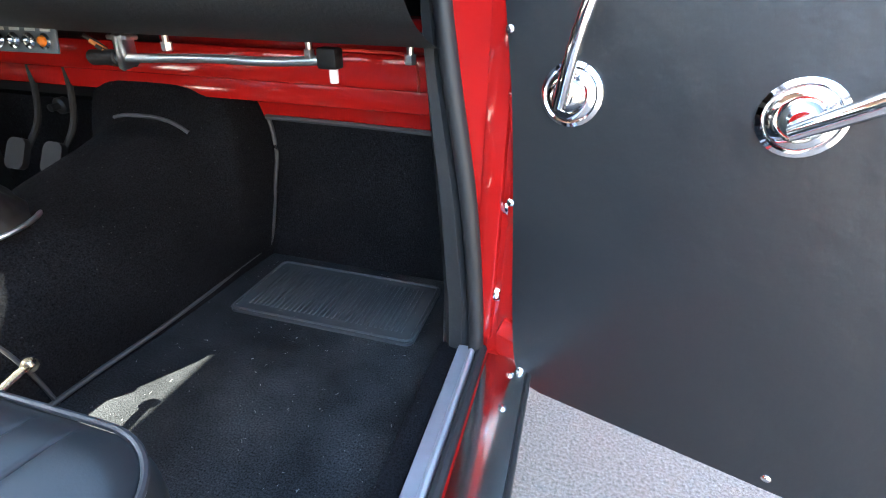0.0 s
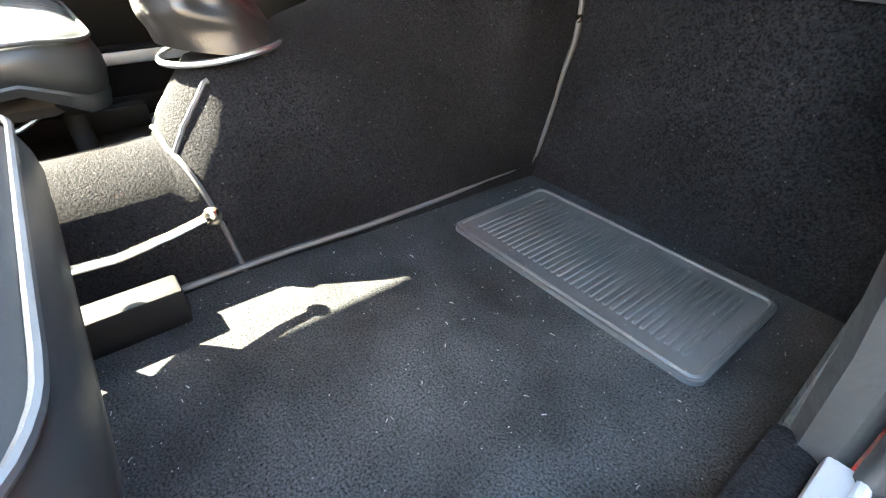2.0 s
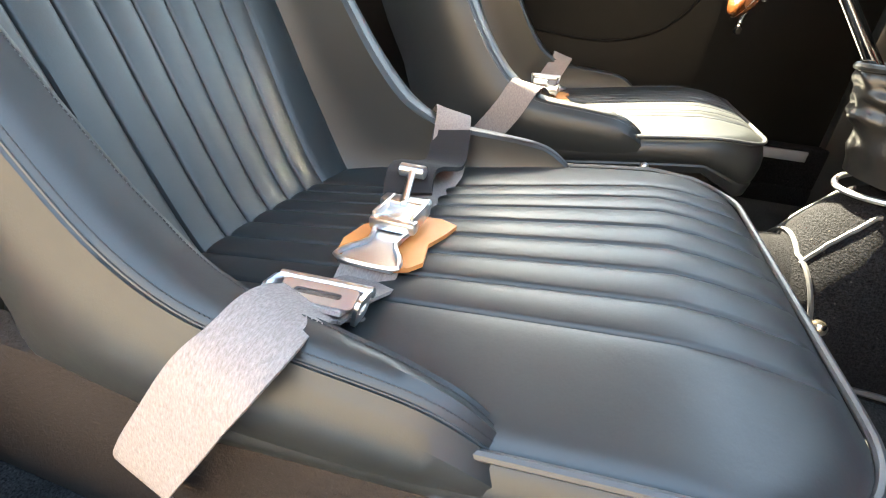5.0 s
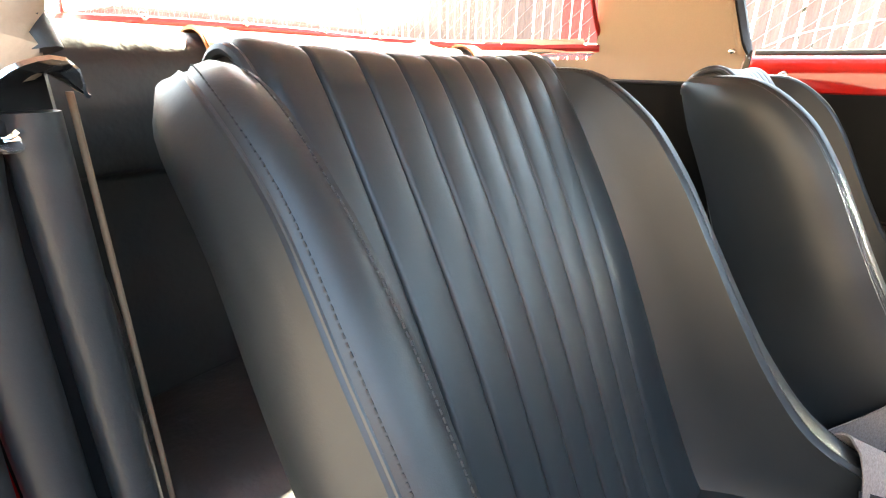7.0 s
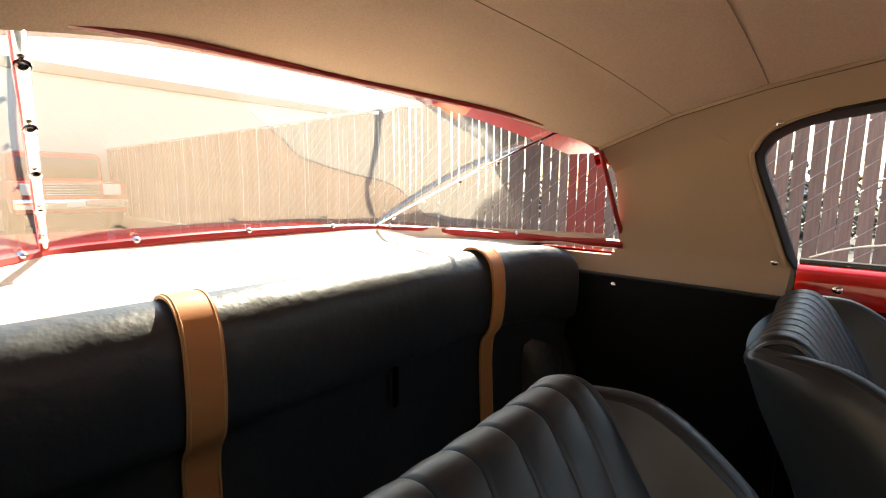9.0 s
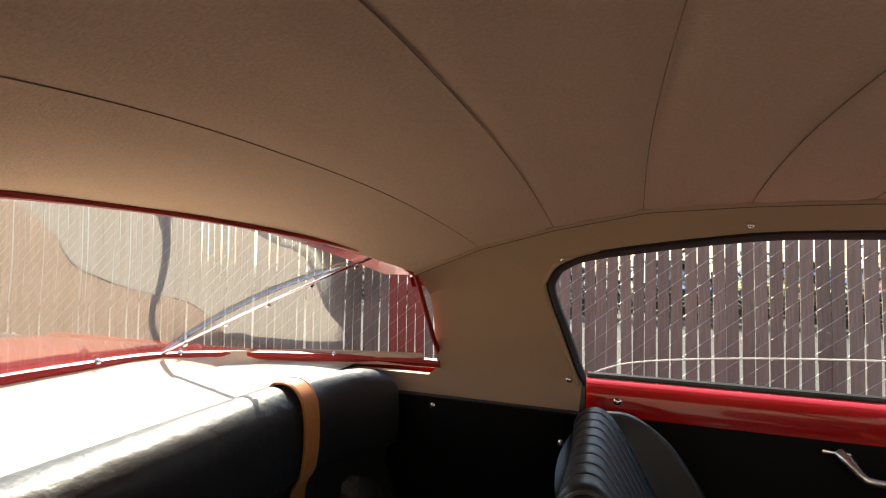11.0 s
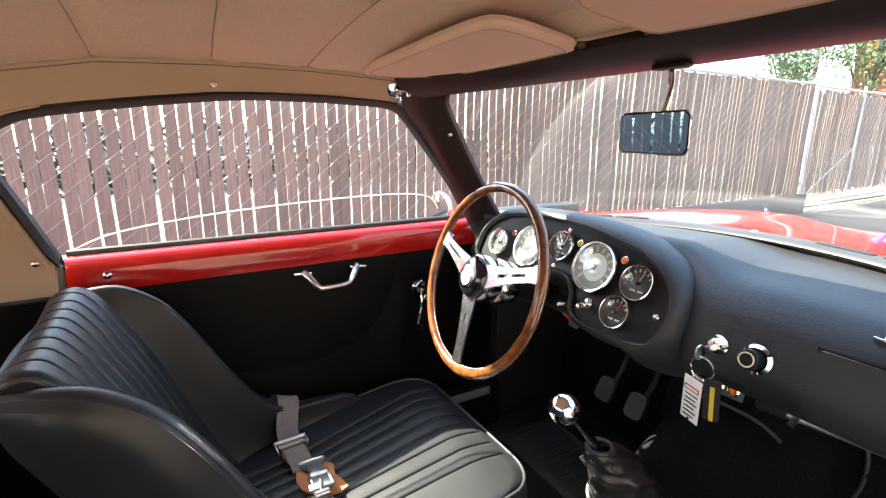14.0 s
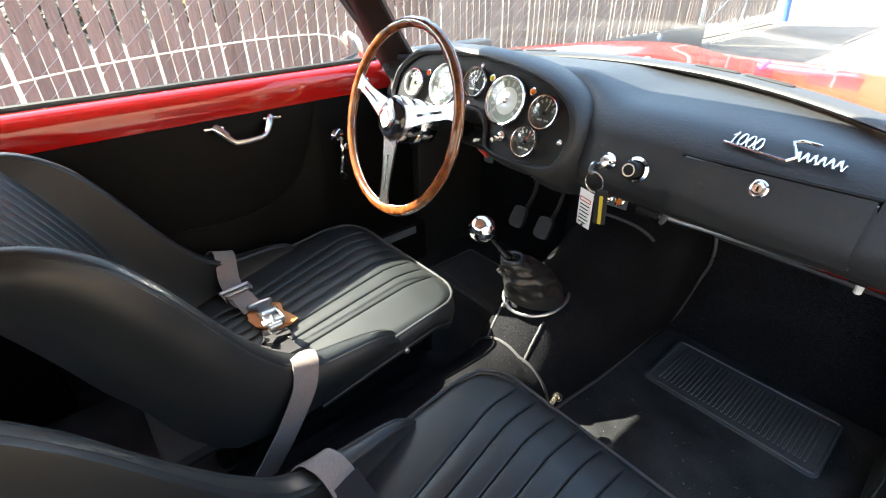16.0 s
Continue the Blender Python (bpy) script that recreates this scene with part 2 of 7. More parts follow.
def axis_matrix(at, ahead, up=(0, 0, 1)):
    """Z along ahead, at a place."""
    z = Vector(ahead).normalized()
    x = Vector(up).cross(z)
    if x.length < 1e-4:
        x = Vector((1, 0, 0))
    x.normalize()
    y = z.cross(x)
    m = Matrix((x, y, z)).transposed().to_4x4()
    m.translation = at
    return m


def lathe(profile, m=Matrix(), n=32):
    """Rows of (radius, height) turned round Z."""
    bm = bmesh.new()
    rings = []
    for r, z in profile:
        if r < 1e-6:
            rings.append([bm.verts.new((0, 0, z))])
        else:
            rings.append([bm.verts.new((r * math.cos(2 * math.pi * k / n), r * math.sin(2 * math.pi * k / n), z)) for k in range(n)])
    for a, b in zip(rings, rings[1:]):
        for k in range(n):
            q = [a[k % len(a)], a[(k + 1) % len(a)], b[(k + 1) % len(b)], b[k % len(b)]]
            q = list(dict.fromkeys(q))
            if len(q) > 2:
                bm.faces.new(q)
    bmesh.ops.transform(bm, matrix=m, verts=bm.verts)
    return bm


def rod(a, b, r, r2=None, n=16):
    a, b = Vector(a), Vector(b)
    d = (b - a).length
    r2 = r if r2 is None else r2
    return lathe([(0, 0), (r * 0.8, 0), (r, min(r, d) * 0.15), (r2, d - min(r2, d) * 0.15), (r2 * 0.8, d), (0, d)], axis_matrix(a, b - a), n)


def smooth_line(points, steps=8, closed=False):
    """A Catmull-Rom line through the points."""
    p = [Vector(v) for v in points]
    n = len(p)
    out = []
    for k in range(n if closed else n - 1):
        a, b, c, d = (p[(k + j) % n] if closed else p[min(max(k + j, 0), n - 1)] for j in (-1, 0, 1, 2))
        for s in range(steps):
            t = s / steps
            out.append(0.5 * (2 * b + (c - a) * t + (2 * a - 5 * b + 4 * c - d) * t * t + (3 * b - a - 3 * c + d) * t ** 3))
    if not closed:
        out.append(p[-1])
    return out


def tube(points, r, n=8, closed=False, radii=None, flat=1.0, up=(0, 0, 1)):
    bm = bmesh.new()
    pts = [Vector(p) for p in points]
    rings = []
    count = len(pts)
    for k, p in enumerate(pts):
        d = (pts[(k + 1) % count] - pts[k - 1]) if closed else (pts[min(k + 1, count - 1)] - pts[max(k - 1, 0)])
        m = axis_matrix(p, d, up)
        rr = radii[k] if radii else r
        rings.append([bm.verts.new(m @ Vector((rr * math.cos(2 * math.pi * j / n), rr * flat * math.sin(2 * math.pi * j / n), 0))) for j in range(n)])
    for a, b in zip(rings, rings[1:] + ([rings[0]] if closed else [])):
        for j in range(n):
            bm.faces.new((a[j], a[(j + 1) % n], b[(j + 1) % n], b[j]))
    if not closed:
        bm.faces.new(rings[0][::-1])
        bm.faces.new(rings[-1])
    return bm


def grid(rows, close_u=False, close_v=False):
    """A skin over rows of points."""
    bm = bmesh.new()
    v = [[bm.verts.new(p) for p in row] for row in rows]
    for a, b in zip(v, v[1:] + ([v[0]] if close_u else [])):
        m = len(a)
        for j in range(m if close_v else m - 1):
            bm.faces.new((a[j], a[(j + 1) % m], b[(j + 1) % m], b[j]))
    return bm


def capped(rows):
    """A closed skin over rows of closed loops, with end caps."""
    bm = grid(rows, close_v=True)
    bm.verts.ensure_lookup_table()
    n = len(rows[0])
    total = len(rows) * n
    bm.faces.new([bm.verts[k] for k in range(n)][::-1])
    bm.faces.new([bm.verts[k] for k in range(total - n, total)])
    return bm


def thick(bm, amount):
    bmesh.ops.recalc_face_normals(bm, faces=bm.faces)
    bmesh.ops.solidify(bm, geom=bm.faces[:], thickness=amount)
    return bm


def plate(outline, holes, place, depth, mapping=lambda u, v, w: (u, v, w)):
    """A plate with holes: outlines in (u, v), from w = 0 to depth, laid into the world by mapping."""
    bm = bmesh.new()
    edges = []
    loops = []
    for loop in [outline, *holes]:
        vs = [bm.verts.new((p[0], p[1], 0)) for p in loop]
        loops.append(vs)
        edges += [bm.edges.new((vs[k - 1], vs[k])) for k in range(len(vs))]
    bmesh.ops.triangle_fill(bm, edges=edges, use_beauty=True)
    faces = bm.faces[:]
    out = bmesh.ops.extrude_face_region(bm, geom=faces)
    top = [g for g in out["geom"] if isinstance(g, bmesh.types.BMVert)]
    for v in top:
        v.co.z += depth
    for v in bm.verts:
        v.co = Vector(mapping(*v.co)) + Vector(place)
    return bm


def rounded(w, h, r, n=5):
    """A rounded rectangle in (u, v), centred."""
    out = []
    for cx, cy, a in ((w / 2 - r, h / 2 - r, 0), (-w / 2 + r, h / 2 - r, 90), (-w / 2 + r, -h / 2 + r, 180), (w / 2 - r, -h / 2 + r, 270)):
        for k in range(n + 1):
            t = radians(a + 90 * k / n)
            out.append((cx + r * math.cos(t), cy + r * math.sin(t)))
    return out


def ribbon(points, across, width, thickness=0.0025):
    """A strap along the points; across: its width's way, one or one a point."""
    ways = across if isinstance(across, list) else [across] * len(points)
    rows = []
    for k, p in enumerate(points):
        p, w = Vector(p), Vector(ways[k]).normalized()
        d = (Vector(points[min(k + 1, len(points) - 1)]) - Vector(points[max(k - 1, 0)])).normalized()
        w = (w - d * w.dot(d)).normalized()
        nrm = d.cross(w).normalized() * thickness / 2
        h = w * width / 2
        rows.append([p - h + nrm, p - h * 0.5 + nrm * 1.1, p + h * 0.5 + nrm * 1.1, p + h + nrm, p + h - nrm, p + h * 0.5 - nrm * 1.1, p - h * 0.5 - nrm * 1.1, p - h - nrm])
    return capped(rows)


def screw(at, out, r=0.006, name="screw", parent=None, label="", category="screw"):
    """A domed cross-head screw on a cup washer."""
    bm = lathe([(r * 1.35, 0), (r * 1.3, r * 0.25), (r, r * 0.35), (r * 0.9, r * 0.5), (r * 0.5, r * 0.7), (0.0, r * 0.74)], axis_matrix(at, out), 14)
    return part(name, bm, CHROME, parent, label)


# ---- the large structure ----
def lerp(a, b, t):
    return a + (b - a) * t


def table(rows, v):
    """Values between rows of (key, value...), keys rising."""
    if v <= rows[0][0]:
        return rows[0][1:]
    for a, b in zip(rows, rows[1:]):
        if v <= b[0]:
            t = (v - a[0]) / (b[0] - a[0])
            t = t * t * (3 - 2 * t) if len(a) > 9 else t
            return tuple(lerp(p, q, t) for p, q in zip(a[1:], b[1:]))
    return rows[-1][1:]


GROUND_Z, FLOOR_Z = 0.0, 0.30


def side_x(y, z):
    """How far the cabin's side trim stands from the middle."""
    wide = min(max((y + 0.1) / 0.35, 0), 1)
    return 0.602 - 0.28 * max(z - 0.95, 0) + 0.03 * wide * min(max((z - 1.0) / 0.2, 0), 1)


# ground, one sheet to the horizon
bm = bmesh.new()
rows = [[(x, y, GROUND_Z) for x in (-900, -60, -12, -3.35, 3, 12, 60, 900)] for y in (-900, -60, -12, -3, 3, 12, 60, 900)]
struct("ground", grid(rows), ASPHALT, "grey worn asphalt of the parking yard", "ground", 0)

# floor pan and carpet
struct("floor", span((-0.66, -0.66, 0.24), (0.66, 1.13, FLOOR_Z)), FLOORCARPET, "black pile carpet on the car floor, dusty with lint", "floor", 0)

TUNNEL = [  # y, widest half width, height, half width at the foot, squareness
    (-0.66, 0.112, 0.438, 0.112, 2.0), (0.50, 0.115, 0.442, 0.115, 2.0), (0.60, 0.116, 0.446, 0.115, 2.0), (0.625, 0.117, 0.490, 0.115, 2.0), (0.66, 0.120, 0.532, 0.116, 2.1), (0.70, 0.124, 0.541, 0.118, 2.1),
    (0.80, 0.140, 0.570, 0.128, 2.2), (0.93, 0.158, 0.600, 0.134, 2.4), (1.005, 0.170, 0.618, 0.134, 2.8), (1.025, 0.176, 0.66, 0.134, 4.0), (1.045, 0.180, 0.70, 0.136, 4.5), (1.13, 0.196, 0.705, 0.142, 4.5), (1.18, 0.190, 0.705, 0.142, 4.5)]


def tunnel_point(y, a, grow=0.0):
    """A point on the tunnel's skin; a: 0 is the left foot, 1 the right."""
    w, h, foot, square = table(TUNNEL, y)
    t = math.pi * (1 - a)
    e = 2 / square
    c, s = math.cos(t), math.sin(t)
    up = abs(s) ** e
    tuck = 1 - (1 - foot / w) * max(0, 1 - up / 0.7) ** 1.5
    return Vector((-0.005 + (w * tuck + grow) * math.copysign(abs(c) ** e, c), y, FLOOR_Z - 0.01 + (h - FLOOR_Z + 0.01 + grow) * up))


ys = [-0.66 + 0.06 * k for k in range(20)] + [0.55 + 0.01 * k for k in range(26)] + [0.84, 0.88, 0.92] + [0.96, 0.98, 1.0, 1.01, 1.02, 1.03, 1.04, 1.05, 1.08, 1.12, 1.14]
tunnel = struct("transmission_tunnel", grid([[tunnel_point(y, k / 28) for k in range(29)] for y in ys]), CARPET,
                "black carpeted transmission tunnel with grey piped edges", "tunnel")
def tunnel_at(x, y):
    """On the tunnel's upper skin at x, y."""
    return min((tunnel_point(y, 0.2 + 0.6 * k / 200, 0.001) for k in range(201)), key=lambda p: abs(p.x - x))


for pts in (
    ([tunnel_point(0.604 + 0.030 * max(0, k - 24) / 16, 0.06 + 0.92 * k / 40, 0.002) for k in range(41)]),
    ([tunnel_at(lerp(0.049, 0.046, k / 12), lerp(0.606, 0.664, k / 12)) for k in range(13)]),
    ([tunnel_at(lerp(-0.059, -0.066, k / 12), lerp(0.606, 0.664, k / 12)) for k in range(13)]),
):
    part("piping", tube(pts, 0.0032, 6), PIPING, tunnel)
foot_line = [Vector((-0.005 + table(TUNNEL, y)[2] + 0.003, y, FLOOR_Z + 0.010 + 0.016 * ((y - 0.56) / 0.558) ** 2)) for y in [lerp(0.56, 1.112, k / 24) for k in range(25)]]
part("piping", tube(foot_line, 0.0042, 6), PIPING, tunnel)
toe_line = smooth_line([foot_line[-1], Vector((0.146, 1.117, 0.345)), Vector((0.157, 1.117, 0.383)), Vector((0.177, 1.117, 0.480)), Vector((0.189, 1.117, 0.530)), Vector((0.190, 1.117, 0.580)), Vector((0.183, 1.117, 0.617))], 5)
part("piping", tube(toe_line, 0.0042, 6), PIPING, tunnel)
part("piping", tube([tunnel_point(1.006, 0.42 + 0.22 * k / 12, 0.004) for k in range(13)], 0.0038, 6), PIPING, tunnel)

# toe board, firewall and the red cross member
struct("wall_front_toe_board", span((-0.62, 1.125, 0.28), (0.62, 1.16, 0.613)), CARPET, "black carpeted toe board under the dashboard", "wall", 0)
struct("wall_front_firewall", span((-0.64, 1.16, 0.28), (0.64, 1.20, 0.895)), PLAINBLACK, "dark firewall behind the dashboard", "wall", 0)
beam = struct("cross_member", joined(span((0.15, 1.121, 0.612), (0.60, 1.155, 0.80), 0.004), span((0.05, 1.03, 0.70), (0.60, 1.06, 0.80), 0.006), span((-0.62, 0.975, 0.705), (0.60, 1.06, 0.755), 0.006), span((-0.62, 1.035, 0.660), (0.60, 1.06, 0.70), 0.006)), RED,
              "glossy red painted steel cross member under the dashboard", "cross member")
part("trim_edge", tube([(0.18, 1.116, 0.615), (0.4, 1.116, 0.614), (0.60, 1.116, 0.610)], 0.005, 6), PIPING, beam)

# side walls below the windows: quarter panels, kick panels, outer skins
for s, tag in ((-1, "left"), (1, "right")):
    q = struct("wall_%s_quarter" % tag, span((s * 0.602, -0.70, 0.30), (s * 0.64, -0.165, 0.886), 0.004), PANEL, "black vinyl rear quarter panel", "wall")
    for y in (-0.20, -0.489):
        screw((s * 0.602, y, 0.865 if y < -0.3 else 0.82), (-s, 0, 0), 0.0055, parent=q)
    part("top_bead", tube([(s * 0.600, -0.70, 0.889), (s * 0.600, -0.165, 0.886)], 0.0045, 8), BLACKPIPE, q)
    struct("wall_%s_outer" % tag, span((s * 0.70, -2.0, 0.25), (s * 0.72, -0.18, 0.93)), RED, "red painted outer body side", "body side", 0)
    struct("wall_%s_kick_panel" % tag, span((s * 0.615, 0.848 if s < 0 else 0.86, 0.28), (s * (0.674 if s < 0 else 0.655), 1.16, 0.97), 0.01), VINYL if s < 0 else ARCHVINYL, "black vinyl kick panel beside the footwell", "wall")
    struct("wall_%s_front" % tag, span((s * 0.657, 0.862 if s < 0 else 0.932, 0.25), (s * 0.735, 1.25, 0.93)), RED, "red painted front body side", "body side", 0)
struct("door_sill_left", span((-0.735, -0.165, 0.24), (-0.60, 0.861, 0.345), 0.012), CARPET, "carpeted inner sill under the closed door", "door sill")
strip_left = struct("trim_sill_left", span((-0.606, 0.45, 0.408), (-0.598, 0.815, 0.432), 0.002), SILLALU, "satin aluminium strip along the inner sill of the closed door", "trim")
struct("wall_left_sill_riser", span((-0.645, -0.16, 0.34), (-0.6065, 0.86, 0.44), 0.006), CARPET, "black carpeted sill side under the closed door", "door sill")
struct("wall_left_pillar", span((-0.70, -0.166, 0.28), (-0.642, -0.1535, 0.944)), PLAINBLACK, "dark rear door pillar", "pillar", 0)
struct("wall_back_bulkhead", span((-0.64, -0.72, 0.28), (0.64, -0.70, 0.94)), PLAINBLACK, "dark rear bulkhead", "wall", 0)
struct("rear_deck", grid([[Vector((x, lerp(-1.075 + 0.45 * (abs(x) / 0.62) ** 3, -1.98, j / 6), 0.965 - 0.03 * (j / 6) - 0.08 * max(0, abs(x) - 0.5))) for x in [-0.70 + 0.05 * k for k in range(29)]] for j in range(7)]), RED, "red painted rear deck behind the window", "body deck")
struct("wall_back_tail", span((-0.70, -2.0, 0.25), (0.70, -1.10, 0.93), 0.06), RED, "red painted tail of the car", "body tail")

# side trim round the window openings
WINDOW = [(-0.150, 0.955), (-0.182, 1.057), (-0.208, 1.136), (-0.203, 1.165), (-0.180, 1.187), (-0.113, 1.207), (0.139, 1.239), (0.30, 1.243), (0.411, 1.240), (0.49, 1.234), (0.525, 1.215), (0.569, 1.168), (0.66, 1.06), (0.75, 0.95)]
REAR_UP = [(-0.158, 0.946), (-0.217, 1.130), (-0.215, 1.165), (-0.190, 1.195), (-0.115, 1.219), (0.138, 1.251), (0.30, 1.255), (0.41, 1.253), (0.50, 1.247)]
EDGE = [(-0.487, 0.482, 1.172), (-0.347, 0.487, 1.227), (-0.206, 0.497, 1.264), (-0.04, 0.512, 1.296), (0.13, 0.513, 1.303), (0.30, 0.505, 1.302), (0.48, 0.492, 1.292), (0.62, 0.475, 1.283)]
for s, tag in ((-1, "left"), (1, "right")):
    out = [(-0.165, 0.886), *REAR_UP, (0.50, 1.290)] + [(y, z) for y, x, z in EDGE[-2::-1]] + [(-0.478, 1.10), (-0.474, 1.0), (-0.478, 0.955), (-0.50, 0.935), (-0.70, 0.935), (-0.70, 0.886)]
    bm = bmesh.new()
    vs = [bm.verts.new((y, z, 0)) for y, z in out]
    es = [bm.edges.new((vs[k - 1], vs[k])) for k in range(len(vs))]
    bmesh.ops.triangle_fill(bm, edges=es, use_beauty=True)
    bmesh.ops.subdivide_edges(bm, edges=bm.edges[:], cuts=2, use_grid_fill=True)
    ext = bmesh.ops.extrude_face_region(bm, geom=bm.faces[:])
    for v in ext["geom"]:
        if isinstance(v, bmesh.types.BMVert):
            v.co.z = 0.02
    for v in bm.verts:
        y, z, w = v.co
        x = side_x(y, z)
        ex, ez = table(EDGE, y)
        if z > ez - 0.045:
            x = lerp(x, ex, min((z - ez + 0.045) / 0.045, 1))
        v.co = (s * (x + w), y, z)
    trim = struct("wall_%s_trim" % tag, bm, SIDECLOTH, "smooth beige cloth trim round the side window and rear pillar", "side trim", 30)
    roll = smooth_line([(y, z, 0) for y, z in REAR_UP[:5]], 5)
    part("edge_roll", tube([Vector((s * (side_x(p.x, p.y) - 0.001), p.x - 0.008, p.y + 0.002 * k / len(roll))) for k, p in enumerate(roll)], 0.0055, 8, radii=[0.0055 - 0.003 * max(0, k / (len(roll) - 1) - 0.6) / 0.4 for k in range(len(roll))]), SIDECLOTH, trim, "pale rolled cloth edge")
    for y, z in ((-0.183, 0.954), (-0.190, 1.205), (0.128, 1.267)):
        screw((s * (side_x(y, z) - (0.006 if z > 1.25 else 0)), y, z), (-s, 0, 0.25), 0.0052, parent=trim)

# headliner
BOW = [(-0.487, 0.213), (-0.42, 0.145), (-0.350, 0.085), (-0.206, 0.024), (-0.045, 0.012), (0.127, 0.010), (0.29, -0.022), (0.5, -0.02), (0.62, -0.03)]


def head_point(y, u):
    """On the headliner: y at the edge, u from -1 (left) to 1."""
    ex, ez = table(EDGE, y)
    bow = table(BOW, y)[0]
    dome = 0.055 + 0.031 * min(max((0.1 - y) / 0.587, 0), 1)
    k = 1 - abs(u) ** 2.3
    return Vector((ex * u, y - bow * (1 - abs(u) ** 2.0), ez + dome * k))


us = [-1 + k / 20 for k in range(41)]
ys = [-0.487 + (0.62 + 0.487) * k / 60 for k in range(61)]
SEAMS = (-0.350, -0.206, -0.045, 0.127, 0.29)


def sag(y):
    return min(abs(y - q) for q in SEAMS)


bm = grid([[head_point(y, u) + Vector((0, 0, 0.0028 * math.exp(-(sag(y) / 0.006) ** 2) - 0.0022 * math.exp(-((sag(y) - 0.03) / 0.02) ** 2))) for u in us] for y in ys])
head = struct("ceiling", bm, HEADCLOTH, "beige ribbed cloth headliner with sewn cross seams", "headliner")
for q in SEAMS:
    part("seam", tube([head_point(q, -0.995 + 1.99 * k / 40) + Vector((0, 0, -0.0006)) for k in range(41)], 0.0007, 6), grain("brown_thread", (0.30, 0.22, 0.15), 0.9, fine=300), head)
for s in (-1, 1):
    # Thin brown tube standing in for the shaded crease below the piping.
    part("edge_stitch", tube([head_point(y, s * 0.998) + Vector((-s * 0.001, 0, -0.0068)) for y in ys], 0.0011, 6), grain("brown_crease_line", (0.16, 0.11, 0.075), 0.9, fine=300), head)
    part("edge_piping", tube([head_point(y, s * 0.998) + Vector((0, 0, -0.002)) for y in ys], 0.005, 8), SIDECLOTH, head)
# roof skin over it
for s in (-1, 1):
    struct("roof_rail_%s" % ("left" if s < 0 else "right"), tube(smooth_line([(s * 0.545, -0.52, 1.15), (s * 0.585, -0.25, 1.225), (s * 0.598, 0.0, 1.258), (s * 0.600, 0.3, 1.264), (s * 0.596, 0.46, 1.258)], 6), 0.016, 8), RED, "red painted drip rail along the roof edge", "roof rail")
struct("roof", grid([[head_point(y, u * 1.12) + Vector((0, 0, 0.03 - 0.01 * abs(u) ** 3)) for u in us] for y in [-0.64, -0.58, -0.54] + ys[:56:4] + [0.555]]), RED, "red painted roof skin", "roof")

# windscreen header and pillars
def base_y(x):
    return 1.06 - 0.29 * (abs(x) / 0.6) ** 2


def base_z(x):
    return 0.985 - 0.025 * (abs(x) / 0.6) ** 2


def top_point(x):
    return Vector((x, 0.665 - 0.60 * x * x, 1.278 - 0.02 * (abs(x) / 0.55) ** 2))


DARKTRIM = grain("dark_brown_pillar_paint", (0.020, 0.012, 0.011), 0.42, spec=0.35, vary=0.15, fine=300, bump=0.2, depth=0.0005)
header_rows = []
for k in range(33):
    x = -0.47 + 0.94 * k / 32
    t = top_point(x)
    header_rows.append([t + Vector((0, dy, dz)) for dy, dz in ((0.0, 0.0), (-0.012, -0.010), (-0.035, -0.006), (-0.06, 0.006), (-0.075, 0.022), (-0.070, 0.038), (-0.03, 0.038), (0.001, 0.008))])
struct("wall_front_header", capped(header_rows), DARKTRIM, "dark brown windscreen header rail", "header rail")
for s, tag in ((-1, "left"), (1, "right")):
    outer = smooth_line([(s * 0.512, 0.486, 1.287), (s * 0.545, 0.511, 1.240), (s * 0.566, 0.563, 1.185), (s * 0.590, 0.624, 1.108), (s * 0.618, 0.692, 1.014), (s * 0.640, 0.75, 0.940)], 5)
    inner_line = smooth_line([(s * 0.410, 0.556, 1.284), (s * 0.452, 0.566, 1.250), (s * 0.470, 0.582, 1.229), (s * 0.500, 0.643, 1.150), (s * 0.523, 0.714, 1.054), (s * 0.530, 0.775, 0.965)], 5)
    rows = []
    for p, q in zip(outer, inner_line):
        m = p.lerp(q, 0.5) + Vector((-s * 0.007, -0.012, 0.002))
        rows.append([p, p.lerp(m, 0.5) + Vector((-s * 0.005, -0.005, 0)), m, m.lerp(q, 0.6) + Vector((0, -0.002, 0)), q, q + Vector((s * 0.004, 0.014, 0.004)), q.lerp(p, 0.4) + Vector((s * 0.01, 0.035, 0.01)), p + Vector((s * 0.012, 0.022, 0.006))])
    pil = struct("wall_front_pillar_%s" % tag, capped(rows), DARKTRIM, "dark brown painted windscreen pillar", "pillar")
    part("glass_seal", tube([q + Vector((-s * 0.001, 0.002, 0)) for q in inner_line], 0.0042, 8), RUBBER, pil, "black windscreen seal")
    for f in (0.52, 0.86):
        k = int(f * (len(inner_line) - 1))
        screw(inner_line[k].lerp(outer[k], 0.14) + Vector((-s * 0.001, -0.005, 0)), (-s * 0.5, -0.9, 0.1), 0.005, parent=pil)

def valance(x):
    t = top_point(x)
    zh = 1.285 + 0.055 * (1 - min(abs(x) / 0.475, 1) ** 2.3)
    top = max(zh, t.z + 0.044)
    return [Vector((x, t.y - 0.125, top + 0.004)), Vector((x, t.y - 0.098, lerp(t.z + 0.04, top, 0.8))), Vector((x, t.y - 0.080, lerp(t.z + 0.04, top, 0.4))), Vector((x, t.y - 0.070, t.z + 0.036)), Vector((x, t.y - 0.03, t.z + 0.040))]


